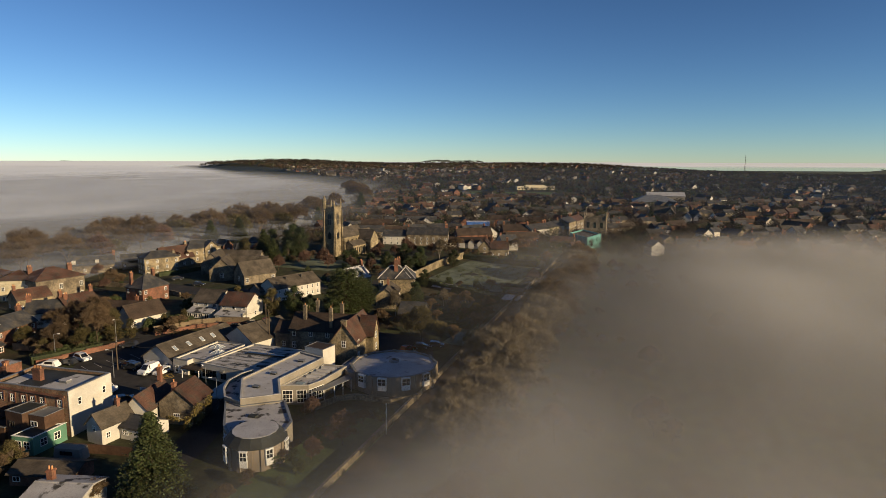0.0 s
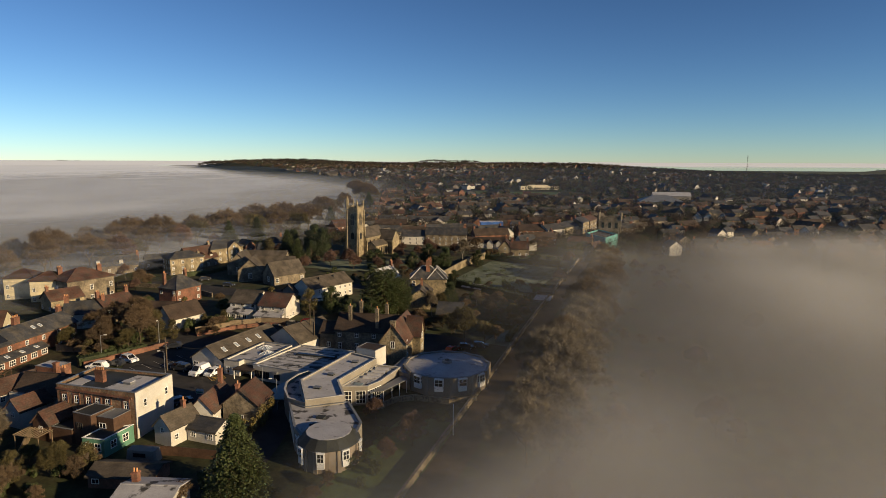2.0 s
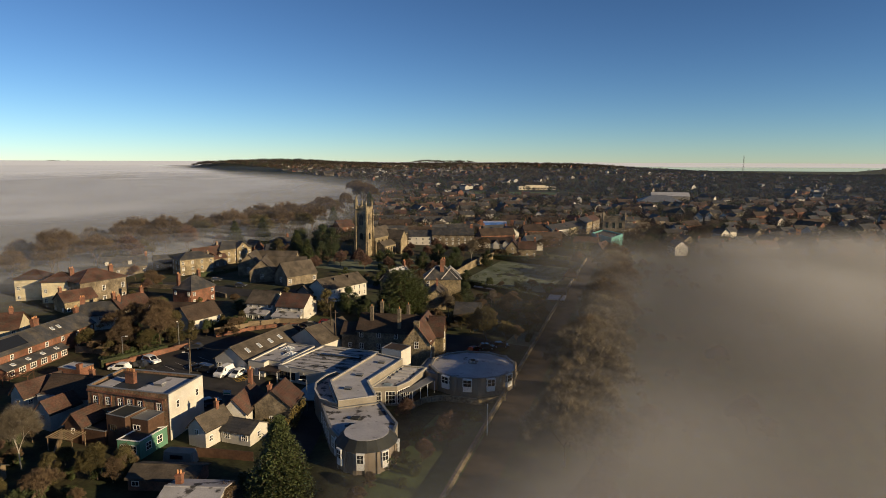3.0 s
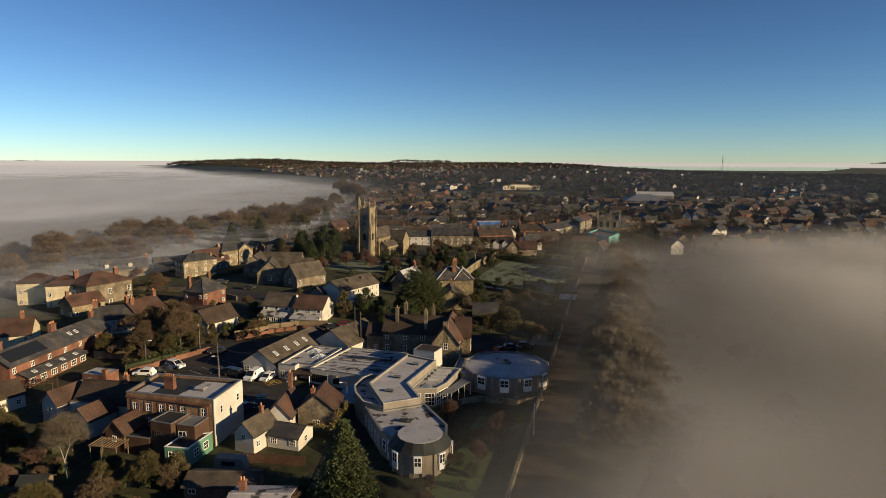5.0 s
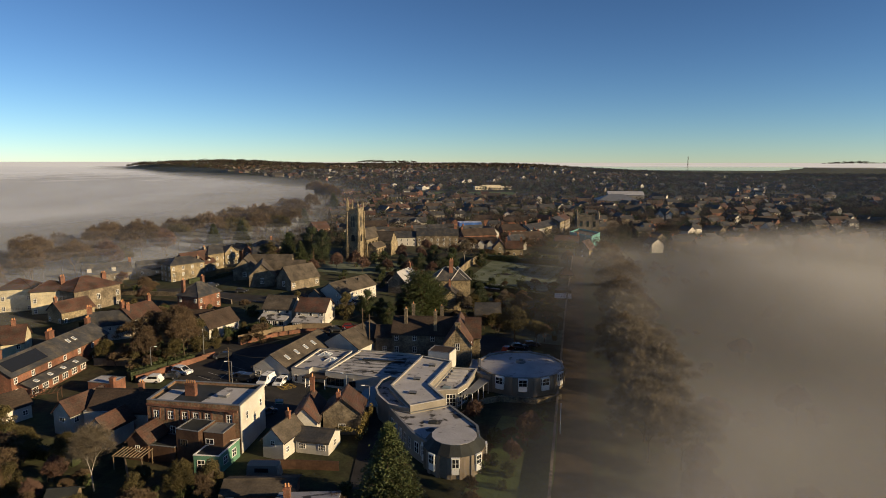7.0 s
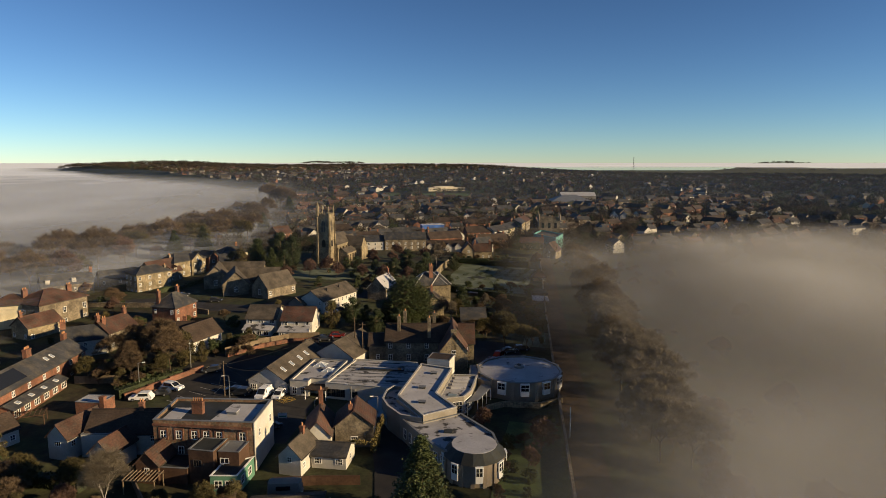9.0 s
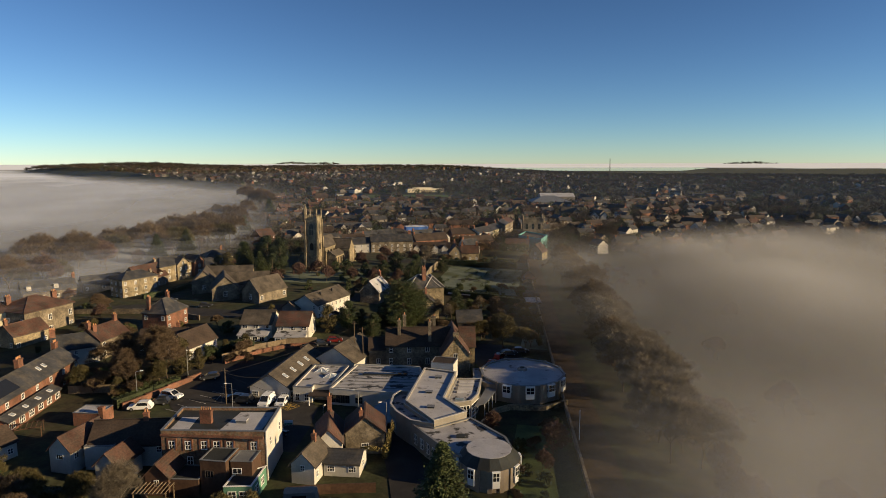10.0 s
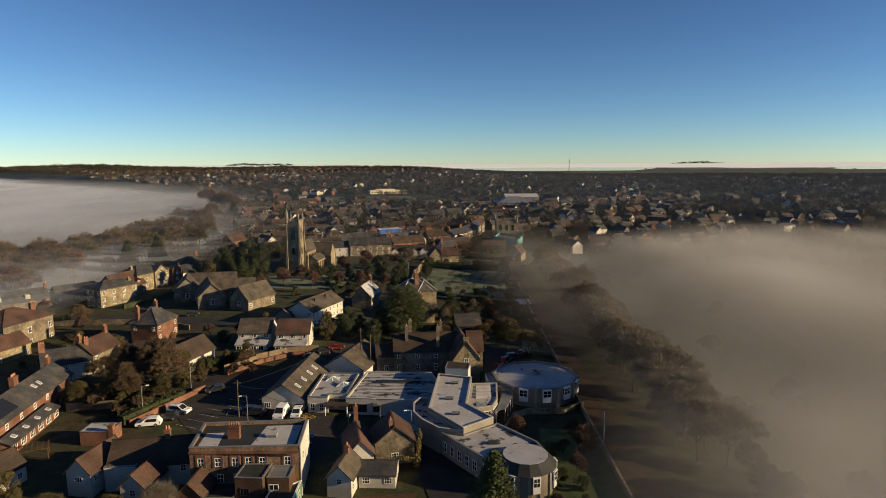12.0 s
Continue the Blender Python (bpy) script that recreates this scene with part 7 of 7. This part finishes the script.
def woods(name, label, spots, mat, shapes=None):
    vs = []
    for x, y, h, w in spots:
        c = (shapes or finest_clumps * 2 if math.hypot(x, y) < 400 else fine_clumps if math.hypot(x, y) < 640 else clumps)[int(abs(x * 7 + y * 3)) % 6]
        b = x * 0.7 + y
        rot = np.array([[math.cos(b), math.sin(b), 0], [-math.sin(b), math.cos(b), 0], [0, 0, 1]])
        vs.append((c @ rot) * np.array([w, w, h]) + np.array([x, y, land(x, y) - 0.3]))
    v = np.concatenate(vs)
    me = bpy.data.meshes.new(name)
    me.from_pydata(v.tolist(), [], np.arange(len(v)).reshape(-1, 3).tolist())
    me.materials.append(mat)
    return tagged(new(name, me), label, "trees", "", "stuff")


spots, green, brown = [], [], []
for _ in range(15500):
    r = 250 + 2050 * rnd.random() ** 0.9
    an = rnd.uniform(-0.78, 0.62)
    x, y = r * math.sin(an), r * math.cos(an)
    out = valley_edge(y) - x
    if out > -8 or y < 268 or (r < 300 and x > -30):
        continue
    dens = 0.95 + 0.9 * noise.noise((x / 140, y / 140, 2)) + 0.5 * step(900, 1700, r)
    if rnd.random() > dens or not all(abs(x - a) > c or abs(y - b) > c or math.hypot(x - a, y - b) > c - 1 for a, b, c in placed):
        continue
    if bell(x, y, -165, 790, 60, 30) > 0.35 or any(math.hypot(x - a, y - b) < c for a, b, c in RESERVED):
        continue
    h = rnd.uniform(5, 11) * (0.9 if r < 900 else 1.0)
    (green if rnd.random() < 0.16 else spots if rnd.random() < 0.6 else brown).append((x, y, h, h * rnd.uniform(0.75, 1.15)))
for _ in range(1500):
    y = 265 + 420 * rnd.random()
    x = rnd.uniform(-0.42 * y - 40, 0.34 * y + 30)
    if x < valley_edge(y) - 5 or (y < 320 and x > -42) or not all(math.hypot(x - a, y - b) > c + 0.5 for a, b, c in placed) or any(math.hypot(x - a, y - b) < c for a, b, c in RESERVED):
        continue
    h = rnd.uniform(4, 8.5)
    (green if rnd.random() < 0.3 else spots if rnd.random() < 0.6 else brown).append((x, y, h, h * rnd.uniform(0.8, 1.2)))
rows = [(-72 + 5.0 * j + 0.8 * k + rnd.uniform(-0.6, 0.6), 221 + 3.1 * k + rnd.uniform(-0.5, 0.5), rnd.uniform(0.8, 1.9), rnd.uniform(1.2, 2.4)) for j in range(6) for k in range(13)]
woods("garden_shrubs", "rows of clipped shrubs on the frosted lawn", [q for q in rows if rnd.random() < 0.75], HEDGE, fine_clumps)
woods("far_trees", "bare brown trees scattered through the town", spots, FARWOOD)
woods("far_trees", "russet and olive winter trees between the houses", brown, RUSSET)
woods("far_trees", "dark evergreens between the houses", green, YEW)
ridge = []
for _ in range(1500):
    t = rnd.random()
    x = -2000 + 3300 * t + rnd.uniform(-40, 40)
    y = 2080 + 120 * math.sin(x / 300) + rnd.uniform(-170, 170) - 0.10 * abs(x)
    if x < valley_edge(y) + 60:
        continue
    h = rnd.uniform(6, 12)
    ridge.append((x, y, h, h * 1.3))
for _ in range(900):  # the wooded hill that stands out of the fog
    x = rnd.uniform(-1560, -560)
    y = 1900 + rnd.uniform(-260, 260)
    if x > valley_edge(y) - 25:
        h = rnd.uniform(7, 13)
        ridge.append((x, y, h, h * 1.5))
for hx, hy, s in ((-1450, 4350, 150), (-1150, 4380, 110), (1500, 3900, 170), (1950, 3700, 260), (-3300, 2900, 200)):
    for _ in range(130):
        ridge.append((hx + rnd.gauss(0, s * 0.8), hy + rnd.gauss(0, s * 0.5), rnd.uniform(8, 15), rnd.uniform(14, 24)))
woods("far_woodland", "dark wooded ridge along the horizon", ridge, FARWOOD)
